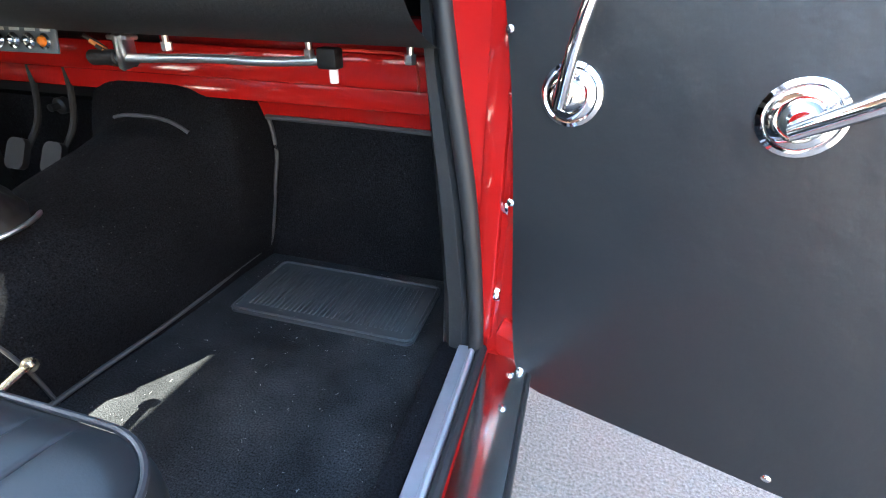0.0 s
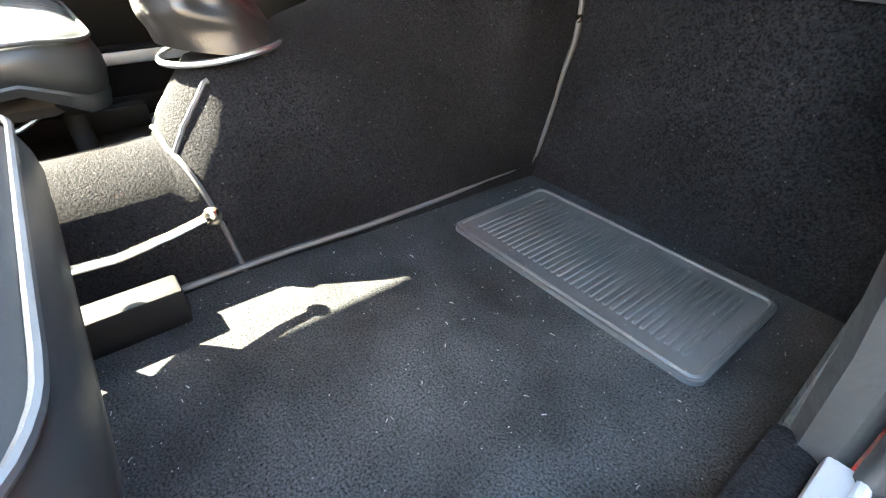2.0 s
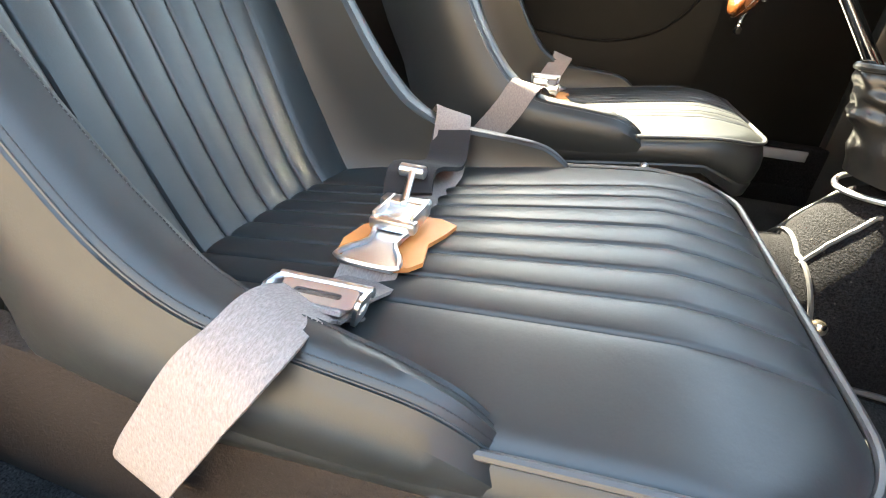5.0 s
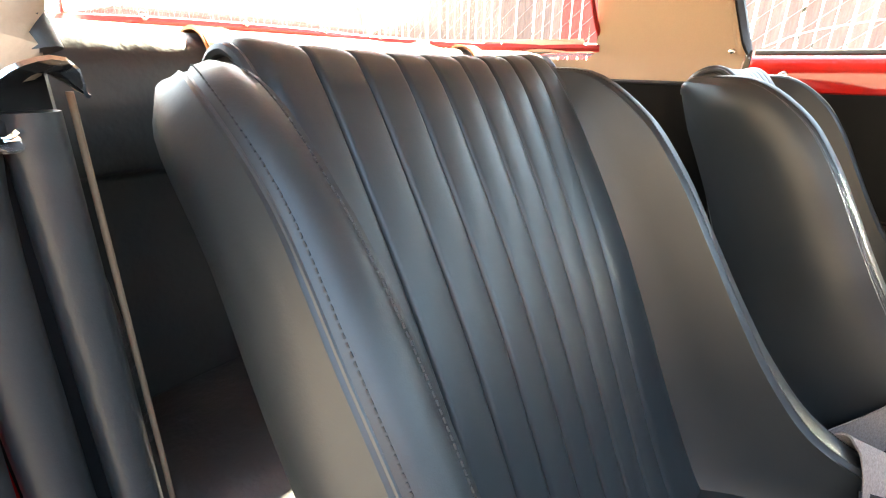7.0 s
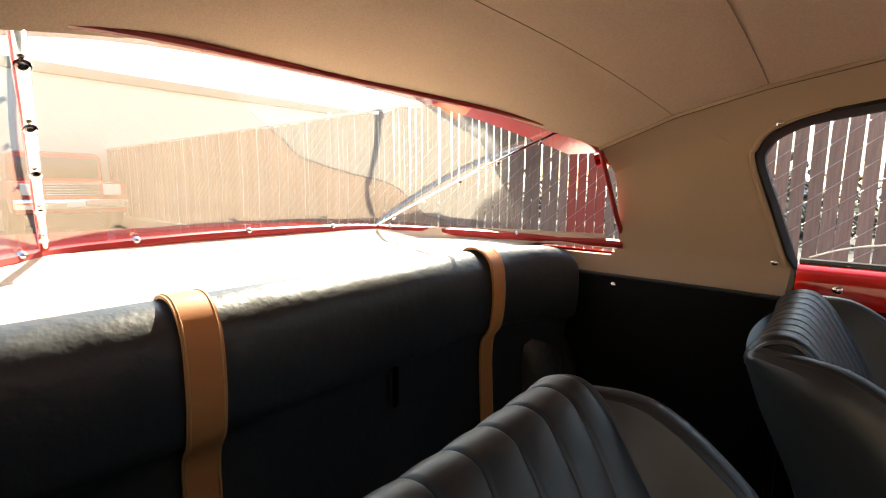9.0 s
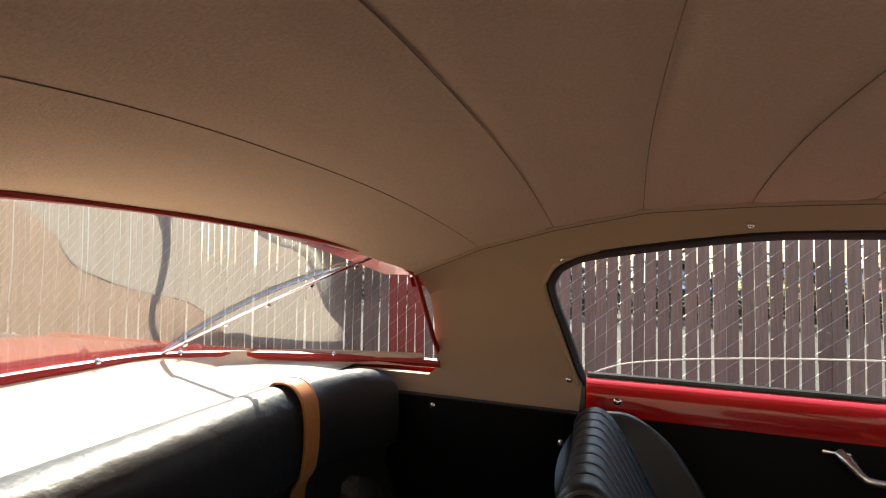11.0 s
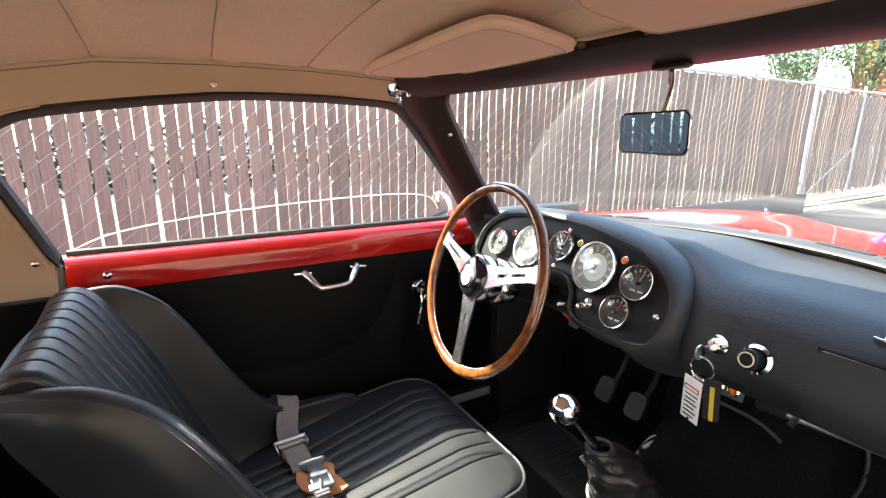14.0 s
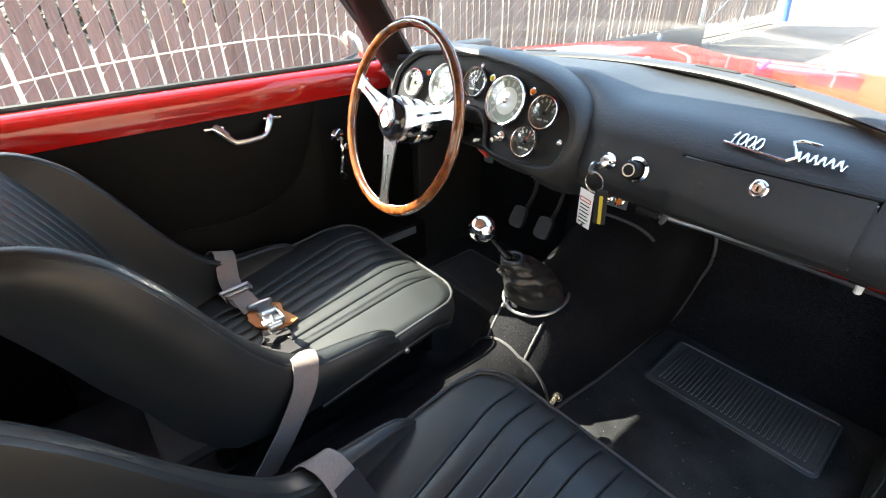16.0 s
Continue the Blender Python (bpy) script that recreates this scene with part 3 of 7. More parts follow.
struct("ceiling_front", grid([valance(-0.49 + 0.98 * k / 32) for k in range(33)]), HEADCLOTH, "beige cloth front of the headliner tucked into the header", "headliner")
struct("trim_header", tube([top_point(x) + Vector((0, -0.077, 0.036)) for x in [-0.50 + k / 32 for k in range(33)]], 0.0035, 8), SIDECLOTH, "beige piped edge of the headliner along the windscreen", "trim")

# panes
def pane(name, bm, label, material=GLASS):
    ob = struct(name, bm, material, label, "window")
    ob.visible_shadow = False
    return ob


xs = [-0.585 + 1.17 * k / 32 for k in range(33)]
pane("window_front", grid([[Vector((x, base_y(x), base_z(x))).lerp(top_point(x * 0.93), k / 8) + Vector((0, 0.02 * math.sin(math.pi * k / 8), 0.01 * math.sin(math.pi * k / 8))) for x in xs] for k in range(9)]), "curved clear windscreen with faint dust")
BOTTOM = smooth_line([(-0.605, -0.475, 0.966), (-0.575, -0.66, 0.968), (-0.48, -0.88, 0.975), (-0.339, -1.022, 0.984), (-0.18, -1.04, 0.99), (0, -1.045, 0.992), (0.18, -1.04, 0.99), (0.339, -1.022, 0.984), (0.48, -0.88, 0.975), (0.575, -0.66, 0.968), (0.605, -0.475, 0.966)], 6)
TOP = smooth_line([(-0.490, -0.488, 1.166), (-0.455, -0.515, 1.192), (-0.401, -0.547, 1.211), (-0.31, -0.60, 1.230), (-0.16, -0.672, 1.250), (0, -0.70, 1.257), (0.16, -0.672, 1.250), (0.31, -0.60, 1.230), (0.401, -0.547, 1.211), (0.455, -0.515, 1.192), (0.490, -0.488, 1.166)], 6)
rear = pane("window_back", grid([[a.lerp(b, k / 10) + Vector((0, -0.02 * math.sin(math.pi * k / 10) * (1 - abs(a.x) / 0.75), 0.012 * math.sin(math.pi * k / 10))) for a, b in zip(BOTTOM, TOP)] for k in range(11)]), "wrap-round rear plexiglass with red rubber edge", PLEXI)
REDRUBBER = grain("red_window_seal", (0.33, 0.02, 0.018), 0.4, vary=0.15, fine=200, bump=0.1)
part("lower_seal", tube([p + Vector((0, 0.004, -0.004)) for p in BOTTOM], 0.011, 8), REDRUBBER, rear, "red painted lower window seal")
part("upper_seal", tube(TOP, 0.0055, 8), REDRUBBER, rear)
for s in (-1, 1):
    side = smooth_line([(s * 0.490, -0.488, 1.166), (s * 0.525, -0.482, 1.10), (s * 0.565, -0.476, 1.03), (s * 0.60, -0.474, 0.985), (s * 0.605, -0.478, 0.966)], 6)
    part("side_seal", tube(side, 0.0055, 8), REDRUBBER, rear)
    a, b = Vector((s * 0.336, -1.010, 0.990)), Vector((s * 0.412, -0.541, 1.205))
    strip = part("divider_strip", tube([a.lerp(b, k / 10) + Vector((0, 0, 0.006 * math.sin(math.pi * k / 10))) for k in range(11)], 0.006, 8, flat=0.5), CHROME, rear, "thin chrome strip across the rear window")
    for k in (1, 3, 5, 7, 9):
        p = a.lerp(b, k / 10) + Vector((0, 0, 0.006 * math.sin(math.pi * k / 10)))
        screw(p + Vector((0, 0.006, -0.004)), (0, 0.7, -0.7), 0.0045, parent=strip)
for x in (-0.36, -0.2, 0.0, 0.2, 0.36, -0.55, 0.55):
    p = min(BOTTOM, key=lambda q: abs(q.x - x))
    screw(p + Vector((0, 0.013, 0.004)), (0, 1, 0.5), 0.005, parent=rear)

# parcel shelf with a raised cloth strip along the window
def shelf_back(x):
    return max(-0.915, min(BOTTOM, key=lambda q: abs(q.x - x)).y + 0.03)


sx = [lerp(-0.60, 0.60, k / 32) for k in range(33)]
struct("parcel_shelf", grid([[Vector((x, lerp(-0.69, shelf_back(x), j / 6), lerp(0.945, 0.957, j / 6))) for x in sx] for j in range(7)]), SHELF, "pale cloth parcel shelf bleached by the sun", "parcel shelf")
struct("shelf_strip", grid([[Vector((x, lerp(shelf_back(x) - 0.002, min(BOTTOM, key=lambda q: abs(q.x - x)).y + 0.006, j / 4), lerp(0.954, 0.984, (j / 4) ** 1.3))) for x in sx] for j in range(5)]), HEADCLOTH, "beige cloth strip rising to the rear window seal", "shelf trim")


# ---- seats ----
XC, XB = 0.297, 0.281
GROOVES = [0.2755 + 0.0398 * (k - 3.5) for k in range(8)]


def groove(x, depth=0.0034, soft=0.0013):
    return -depth * max(math.exp(-((x - g) / soft) ** 2) for g in GROOVES)


def puff(x):
    """Flutes swell between their seams."""
    near = min(abs(x - g) for g in GROOVES)
    return 0.0030 * math.sin(math.pi * 0.5 * min(near / 0.0199, 1)) ** 0.55


def fan(x, lo, hi, mid, step):
    """Seams spread or close in: a place of the even pattern, laid out with another middle and step."""
    a, b = GROOVES[0], GROOVES[-1]
    p, q = mid - 3.5 * step, mid + 3.5 * step
    if x < a:
        return lerp(lo, p, (x - lo) / (a - lo))
    if x > b:
        return lerp(q, hi, (x - b) / (hi - b))
    return lerp(p, q, (x - a) / (b - a))


def columns(half, XC=XC):
    xs = [XC - half, XC - half + 0.004, XC - half + 0.008, XC - half + 0.014, XC - half + 0.022]
    v = XC - half + 0.03
    while v < GROOVES[0] - 0.014:
        xs.append(v)
        v += 0.01
    for k, g in enumerate(GROOVES):
        xs += [g - 0.010, g - 0.005, g - 0.0028, g - 0.0012, g, g + 0.0012, g + 0.0028, g + 0.005, g + 0.010]
        if k < 7:
            xs += [g + 0.015, g + 0.0199, g + 0.0248]
    v = GROOVES[-1] + 0.018
    while v < XC + half - 0.025:
        xs.append(v)
        v += 0.01
    return sorted(xs + [XC + half - 0.022, XC + half - 0.014, XC + half - 0.008, XC + half - 0.004, XC + half])


def front_y(x):
    u = abs(x - XC)
    base = 0.490 - 0.08 * u * u
    r = 0.084 if x > XC else 0.064
    s = 0.2345 - r
    return base - (r * (1 - math.sqrt(max(0, 1 - ((u - s) / (r + 0.001)) ** 2))) if u > s else 0)


def cushion_z(x, y):
    fr = front_y(x)
    u = abs(x - XC)
    z = 0.531 - 0.048 * max(0, (0.40 - y) / 0.37) ** 1.1 + 0.014 * (1 - (u / 0.235) ** 2) * min(1, (fr - y) / 0.08)
    z -= 0.010 * max(0, 1 - (fr - y) / 0.022) ** 2 + 0.006 * max(0, 1 - (0.2345 - u) / 0.016) ** 2
    fade = min(max((fr - y - 0.016) / 0.012, 0), 1)
    return z + (groove(x) + puff(x)) * fade


WING = [  # top edge y z, inner foot y z, outer foot y z, outer half width
    (-0.279, 0.909, -0.268, 0.890, -0.291, 0.884, 0.204),
    (-0.200, 0.909, -0.208, 0.866, -0.268, 0.836, 0.232),
    (-0.132, 0.868, -0.165, 0.800, -0.235, 0.775, 0.237),
    (-0.084, 0.812, -0.125, 0.730, -0.203, 0.712, 0.240),
    (-0.045, 0.752, -0.095, 0.665, -0.170, 0.645, 0.238),
    (-0.006, 0.690, -0.068, 0.610, -0.132, 0.580, 0.241),
    (0.034, 0.632, -0.035, 0.550, -0.092, 0.510, 0.243),
    (0.078, 0.584, 0.010, 0.500, -0.035, 0.465, 0.245),
    (0.130, 0.557, 0.075, 0.492, 0.050, 0.452, 0.246),
    (0.200, 0.550, 0.165, 0.500, 0.130, 0.455, 0.246),
    (0.262, 0.542, 0.240, 0.502, 0.220, 0.463, 0.245),
    (0.298, 0.520, 0.286, 0.496, 0.288, 0.466, 0.240),
    (0.315, 0.490, 0.306, 0.482, 0.310, 0.472, 0.229),
]


def wing_row(f, s):
    k = min(int(f), len(WING) - 2)
    t = f - k
    p = [WING[max(k - 1, 0)], WING[k], WING[k + 1], WING[min(k + 2, len(WING) - 1)]]
    ty, tz, iy, iz, by, bz, w = (0.5 * (2 * b + (c - a) * t + (2 * a - 5 * b + 4 * c - d) * t * t + (3 * b - a - 3 * c + d) * t ** 3) for a, b, c, d in zip(*p))
    inner = lerp(0.173, 0.180, min(f / 5, 1)) if f < 7 else lerp(0.180, 0.205, min((f - 7) / 3, 1))
    seam = inner + table([(0, 0.006), (1, 0.022), (2, 0.026), (4, 0.022), (6, 0.016), (12, 0.012)], f)[0]
    top, foot, low = Vector((0, ty, tz)), Vector((0, iy, iz)), Vector((0, by, bz))
    row = [foot + Vector((inner - 0.02, -0.012, -0.02)), foot + Vector((inner - 0.002, 0, 0))]
    row.append(foot.lerp(top, 0.45) + Vector((lerp(inner, seam, 0.35) + 0.002, 0, 0)))
    row.append(foot.lerp(top, 0.85) + Vector((lerp(inner, seam, 0.75), 0, 0)))
    row.append(foot.lerp(top, 0.96) + Vector((seam - 0.003, 0, 0.0006)))
    row.append(foot.lerp(top, 0.985) + Vector((seam, 0, -0.0016)))
    row.append(top + Vector((seam + 0.003, 0, 0.0014)))
    row.append(top + Vector((lerp(seam, w - 0.008, 0.5), 0, 0.0035)))
    row.append(top.lerp(low, 0.02) + Vector((w - 0.011, 0, 0.0016)))
    row.append(top.lerp(low, 0.03) + Vector((w - 0.008, 0, -0.0016)))
    row.append(top.lerp(low, 0.045) + Vector((w - 0.005, 0, 0.0008)))
    row.append(top.lerp(low, 0.10) + Vector((w - 0.001, 0, 0)))
    tuck = table([(0, 0.182), (1, 0.188), (3, 0.180), (5, 0.178), (6.2, 0.212), (7, 0.236), (10, 0.238), (12, 0.215)], f)[0]
    for q, bulge, pull in ((0.18, 0.005, 0.0), (0.4, 0.006, 0.05), (0.65, 0.004, 0.30), (0.88, 0.0, 0.72)):
        row.append(top.lerp(low, q) + Vector((lerp(w, tuck, pull) + bulge, 0, 0)))
    row.append(low + Vector((tuck, 0, 0)))
    row.append(low + Vector((tuck - 0.03, 0, 0.012)))
    mid = lerp(XB, XC, min(f / 5, 1))
    return [Vector((mid + s * p.x, p.y, p.z)) for p in row]


BACK = smooth_line([(0, 0.02, 0.455), (0, -0.012, 0.495), (0, -0.040, 0.545), (0, -0.066, 0.600), (0, -0.095, 0.665), (0, -0.128, 0.735), (0, -0.166, 0.805), (0, -0.206, 0.870), (0, -0.232, 0.905), (0, -0.254, 0.921), (0, -0.276, 0.917), (0, -0.289, 0.898), (0, -0.289, 0.866)], 5)


def bucket_seat(label, lean=0.0, lift=0.0, hand=-1):
    seat = thing("bucket_seat", label, "seat", (XC, 0.1, FLOOR_Z), "front seats")
    # cushion
    xs = columns(0.2345)
    rows = []
    for x in xs:
        fr = front_y(x)
        ys = [0.0 + (fr - 0.04) * k / 16 for k in range(17)] + [fr - 0.03, fr - 0.022, fr - 0.015, fr - 0.008, fr]
        rows.append([Vector((fan(x, xs[0], xs[-1], lerp(0.312, 0.288, f), lerp(0.0335, 0.0415, f)), y, cushion_z(x, y))) for y, f in ((y, min(max((y - 0.10) / 0.30, 0), 1)) for y in ys)])
    cushion = part("cushion", grid(rows), LEATHER, seat)
    plan = [(xs[0], 0.12 + 0.02 * k) for k in range(15)] + [(x, front_y(x)) for x in xs[1:-1]] + [(xs[-1], 0.40 - 0.02 * k) for k in range(15)]
    plan = [p for k, p in enumerate(plan) if k == 0 or math.dist(p, plan[k - 1]) > 0.006]
    rim = [Vector((x, y, 0.529 - 0.050 * max(0, (0.40 - y) / 0.37) ** 1.1 - 0.008 * min(max((y - 0.43) / 0.05, 0), 1))) for x, y in plan]
    outs = []
    for k, p in enumerate(rim):
        d = rim[min(k + 1, len(rim) - 1)] - rim[max(k - 1, 0)]
        outs.append(Vector((-d.y, d.x, 0)).normalized())
    wall = [[p + n * o + Vector((0, 0, z * lerp(0.54, 0.86, min(max((p.y - 0.40) / 0.06, 0), 1)))) for p, n in zip(rim, outs)] for o, z in ((-0.001, -0.001), (0.004, -0.008), (0.009, -0.026), (0.010, -0.045), (0.007, -0.066), (0.004, -0.072), (0.006, -0.078), (0.002, -0.098), (-0.03, -0.105))]
    part("boxing", grid(wall), LEATHER, seat)
    part("piping", tube([p + n * 0.003 + Vector((0, 0, 0.003)) for p, n in zip(rim, outs)], 0.0032, 8), LIGHTPIPE, cushion)
    # backrest pad, fluted, rolled over the top
    xs = columns(0.181, XB)
    rows = []
    for x in xs:
        u = abs(x - XB) / 0.181
        row = []
        for k, p in enumerate(BACK):
            p = BACK[56].lerp(p, 1 - min(max((u - 0.7) / 0.25, 0), 1)) if k > 56 else p
            d = (BACK[min(k + 1, len(BACK) - 1)] - BACK[max(k - 1, 0)]).normalized()
            n = Vector((0, d.z, -d.y))
            swell = (groove(x) + puff(x)) * (1 - 0.3 * min(max((k - 36) / 8, 0), 1)) - 0.012 * max(0, (u - 0.93) / 0.07) ** 2
            low = min(max((0.915 - p.z) / 0.40, 0), 1)
            row.append(Vector((fan(x, xs[0], xs[-1], lerp(0.2755, 0.308, low ** 0.55), lerp(0.0398, 0.0345, low)), p.y, p.z)) + n * (swell + 0.006 * u * u))
        rows.append(row)
    part("backrest", grid(rows), LEATHER, seat)
    for s in (-1, 1):
        edge = [Vector((XB + s * 0.181, p.y, p.z)) for p in BACK[33:57]]
        part("roll_end", thick(grid([[p + Vector((0, 0, 0)) for p in edge], [p.lerp(Vector((p.x, -0.258, 0.892)), 0.8) + Vector((s * 0.002, 0, 0)) for p in edge]]), 0.003), LEATHER, seat)
        part("piping", tube([p + Vector((s * 0.001, 0.002, 0.0)) for p in edge[:]], 0.004, 8), BLACKPIPE, seat)
        fs = [12 * k / 60 for k in range(61)]
        first = wing_row(0, s)
        core = sum(first[2:], Vector()) / len(first[2:])
        ends = [[core + Vector((0, -0.010, 0))] * len(first), [p.lerp(core, 0.5) + Vector((0, -0.008, 0)) for p in first], [p.lerp(core, 0.14) + Vector((0, -0.004, 0)) for p in first]]
        wing = part("bolster", grid(ends + [wing_row(f, s) for f in fs]), LEATHER, seat)
        for j, off in ((6, 0.0005), (8, 0.0005)):
            pts = [wing_row(f, s)[j] + Vector((0, 0.0, off)) for f in fs[2:]]
            dash = []
            for a, b in zip(pts, pts[1:]):
                for q in (0.0, 0.25, 0.5, 0.75):
                    dash.append(tube([a.lerp(b, q), a.lerp(b, q + 0.16)], 0.00055, 4))
            part("stitching", joined(*dash), THREAD, wing)
        part("welt", tube([wing_row(f, s)[9] for f in fs[1:]], 0.0011, 6), BLACKPIPE, wing)
        bolt = part("hinge_bolt", lathe([(0.0075, 0), (0.0075, 0.003), (0.005, 0.006), (0.0, 0.007)], axis_matrix((XC + s * 0.241, 0.314, 0.474), (s, 0, 0)), 16), STEEL, seat, "steel pivot bolt")
    # shell behind
    rows = []
    for k in range(26):
        f = 7.0 * k / 25
        a, b = wing_row(f, -1)[16], wing_row(f, 1)[16]
        rows.append([a.lerp(b, j / 12) + Vector((0, -0.045 * math.sin(math.pi * j / 12) * (0.4 + 0.1 * f), 0)) for j in range(13)])
    rows.insert(0, [Vector((lerp(XB - 0.179, XB + 0.179, j / 12), -0.281, 0.872)) for j in range(13)])
    part("back_shell", grid(rows), LEATHER, seat)
    part("pan", span((XC - 0.20, -0.14, 0.432), (XC + 0.20, 0.44, 0.47), 0.02), PLAINBLACK, seat)
    # runners and lever
    for s in (-1, 1):
        part("runner", span((XC + s * 0.15 - 0.018, -0.10, FLOOR_Z), (XC + s * 0.15 + 0.018, 0.56 if s < 0 else 0.40, 0.345), 0.004), BLACKPAINT, seat, "black steel seat runner")
        for y in (-0.05, 0.20, 0.44):
            part("post", rod((XC + s * 0.15, y, 0.34), (XC + s * 0.15, y, 0.45), 0.014), BLACKPAINT, seat)
    bar = [(XC + hand * u, y, z) for u, y, z in ((0.13, 0.44, 0.408), (0.14, 0.52, 0.398), (0.152, 0.57, 0.398), (0.158, 0.605, 0.402))]
    if hand > 0:
        bar = [(XC + 0.185, 0.34, 0.420), (XC + 0.192, 0.38, 0.428), (XC + 0.182, 0.42, 0.446), (XC + 0.174, 0.435, 0.458)]
    lever = part("lever", tube(bar, 0.0065, 8, flat=0.55), BRASS, seat, "worn bright adjusting lever")
    part("knob", lathe([(0, -0.0095), (0.006, -0.008), (0.0095, -0.003), (0.0095, 0.003), (0.006, 0.008), (0, 0.0095)], Matrix.Translation(Vector(bar[-1]) + Vector((0, 0.007, 0))), 14), BRASS, lever)
    # the backrest may stand more upright
    for ob in [c for c in seat.children_recursive if lean and c.type == "MESH"]:
        for v in ob.data.vertices:
            f = max(0.0, v.co.z - 0.56) / 0.34
            v.co.y += lean * f
            v.co.z += lift * f
    return seat


LIGHTPIPE = grain("pale_grey_piping", (0.035, 0.037, 0.040), 0.38, vary=0.1, fine=200, bump=0.1)
THREAD = grain("dark_thread", (0.012, 0.012, 0.014), 0.7, fine=300)
BRASS = grain("worn_nickel", (0.62, 0.55, 0.45), 0.28, metal=1.0, vary=0.15, fine=90, bump=0.1, depth=0.0004)
seat_p = bucket_seat("black leather bucket seat with fluted panels and pale piping")
seat_d = bucket_seat("black leather bucket seat with fluted panels behind the steering wheel", 0.034, -0.018, 1)
seat_d.location = (XC - 0.642, 0.195, FLOOR_Z + 0.012)
# carpeted riser beside the passenger seat
riser = thing("seat_riser", "dark brown carpeted riser under the seat edge with steel screws", "riser", (0.545, 0.1, FLOOR_Z))
part("riser_board", span((0.507, -0.30, FLOOR_Z), (0.5375, 0.392, 0.478), 0.006), grain("brown_black_carpet", (0.03, 0.024, 0.021), 0.95, spec=0.1, vary=0.3, fine=250, bump=0.9, depth=0.003, speck=0.15), riser)
for y, z in ((0.343, 0.463), (0.272, 0.456)):
    screw((0.5375, y, z), (1, 0, 0), 0.0056, parent=riser)


# ---- seat belts ----
def lap_belt(put, label, du, dy, ua, ya, dz, outer, inner):
    """put(u, y, z): a place from the seat's own middle; du, dy, dz shift the latch, ua, ya place the adjuster;
    outer, inner: the straps' places from the anchors over the bolsters."""
    belt = thing("seat_belt", label, "seat belt", put(0, 0.17, 0.54), "seat belts")

    def hw(u, y, z):
        return put(u + du, y + dy, z + dz)

    hook_u, hook_y = 0.062, 0.168
    a = smooth_line([*[Vector(p) for p in outer], put(ua - 0.02, ya, 0.570 if ua > 0.15 else 0.560), put(lerp(ua, hook_u + du, 0.6), lerp(ya, hook_y + dy, 0.6), 0.557), hw(hook_u, hook_y, 0.563)], 6)
    part("webbing", ribbon(a, [Vector((0.15, 1, -0.25))] * len(a), 0.046), WEBBING, belt)
    tail = [put(ua + 0.012, ya + 0.001, 0.584 if ua > 0.15 else 0.568), put(ua - 0.02, ya + 0.003, 0.578 if ua > 0.15 else 0.572), put(ua - 0.055, ya + 0.006, 0.566), put(ua - 0.07, ya + 0.008, 0.561)]
    part("webbing_tail", ribbon(smooth_line(tail, 4), Vector((0.1, 1, 0)), 0.043), WEBBING, belt)
    b = smooth_line([hw(-0.02, 0.158, 0.560), hw(-0.06, 0.150, 0.557), *[Vector(p) for p in inner]], 6)
    part("webbing", ribbon(b, [Vector((-0.1, 1, -0.2))] * len(b), 0.046), WEBBING, belt)
    fold = [Vector(p) for p in inner[:3]]
    c = smooth_line([hw(-0.05, 0.152, 0.572), hw(-0.085, 0.146, 0.588), fold[0] + Vector((0, 0, 0.012)), fold[1] + Vector((0, 0, 0.005)), fold[1].lerp(fold[2], 0.6) + Vector((0, 0, 0.004))], 4)
    part("strap_end", ribbon(c, [Vector((0, 1, 0))] * len(c), 0.049, 0.005), RUBBERWEB, belt, "black webbing sleeve")
    # tan leather pad
    pad = [hw(0.064, 0.136, 0.562), hw(0.070, 0.184, 0.562), hw(0.052, 0.206, 0.563), hw(0.022, 0.200, 0.563), hw(-0.022, 0.212, 0.563), hw(-0.026, 0.172, 0.563), hw(0.01, 0.134, 0.562)]
    bm = bmesh.new()
    bm.faces.new([bm.verts.new(p) for p in smooth_line(pad, 2, True)])
    part("pad", thick(bm, 0.004), TAN, belt, "tan leather pad under the latch")
    # hook plate
    hook = [hw(0.078, 0.146, 0.566), hw(0.078, 0.190, 0.566), hw(0.066, 0.192, 0.567), hw(0.046, 0.180, 0.568), hw(0.02, 0.182, 0.569), hw(0.02, 0.154, 0.569), hw(0.046, 0.157, 0.568), hw(0.066, 0.145, 0.567)]
    bm = bmesh.new()
    bm.faces.new([bm.verts.new(p) for p in hook])
    plate_ob = part("hook_plate", thick(bm, 0.003), STEEL, belt, "zinc-plated hook plate")
    part("hook_rim", tube(smooth_line([h + Vector((0, 0, 0.002)) for h in hook], 3, True), 0.0024, 6, closed=True), STEEL, plate_ob)
    # over-centre latch
    latch = part("latch_body", joined(
        box((0.044, 0.034, 0.008), Matrix.Translation(hw(0.0, 0.167, 0.573)), 0.003),
        box((0.018, 0.046, 0.008), Matrix.Translation(hw(-0.016, 0.164, 0.579)), 0.003),
        box((0.012, 0.042, 0.011), Matrix.Translation(hw(0.022, 0.168, 0.575)), 0.003)), STEEL, belt, "zinc-plated over-centre latch")
    for s in (-1, 1):
        part("latch_cheek", box((0.046, 0.004, 0.016), Matrix.Translation(hw(0.0, 0.167 + s * 0.017, 0.576)), 0.0015), STEEL, latch)
    part("pin", rod(hw(-0.005, 0.166, 0.582), hw(-0.055, 0.155, 0.596), 0.0036), STEEL, latch)
    part("roller", rod(hw(-0.055, 0.142, 0.595), hw(-0.055, 0.168, 0.595), 0.0065), STEEL, latch)
    # adjuster: a slotted frame with a cross bar and a bent lever
    am = Matrix.Translation(put(ua, ya, 0.590 if ua > 0.15 else 0.574)) @ pose(0, 0, 0, 0, -8 if ua > 0.15 else 6, 4)
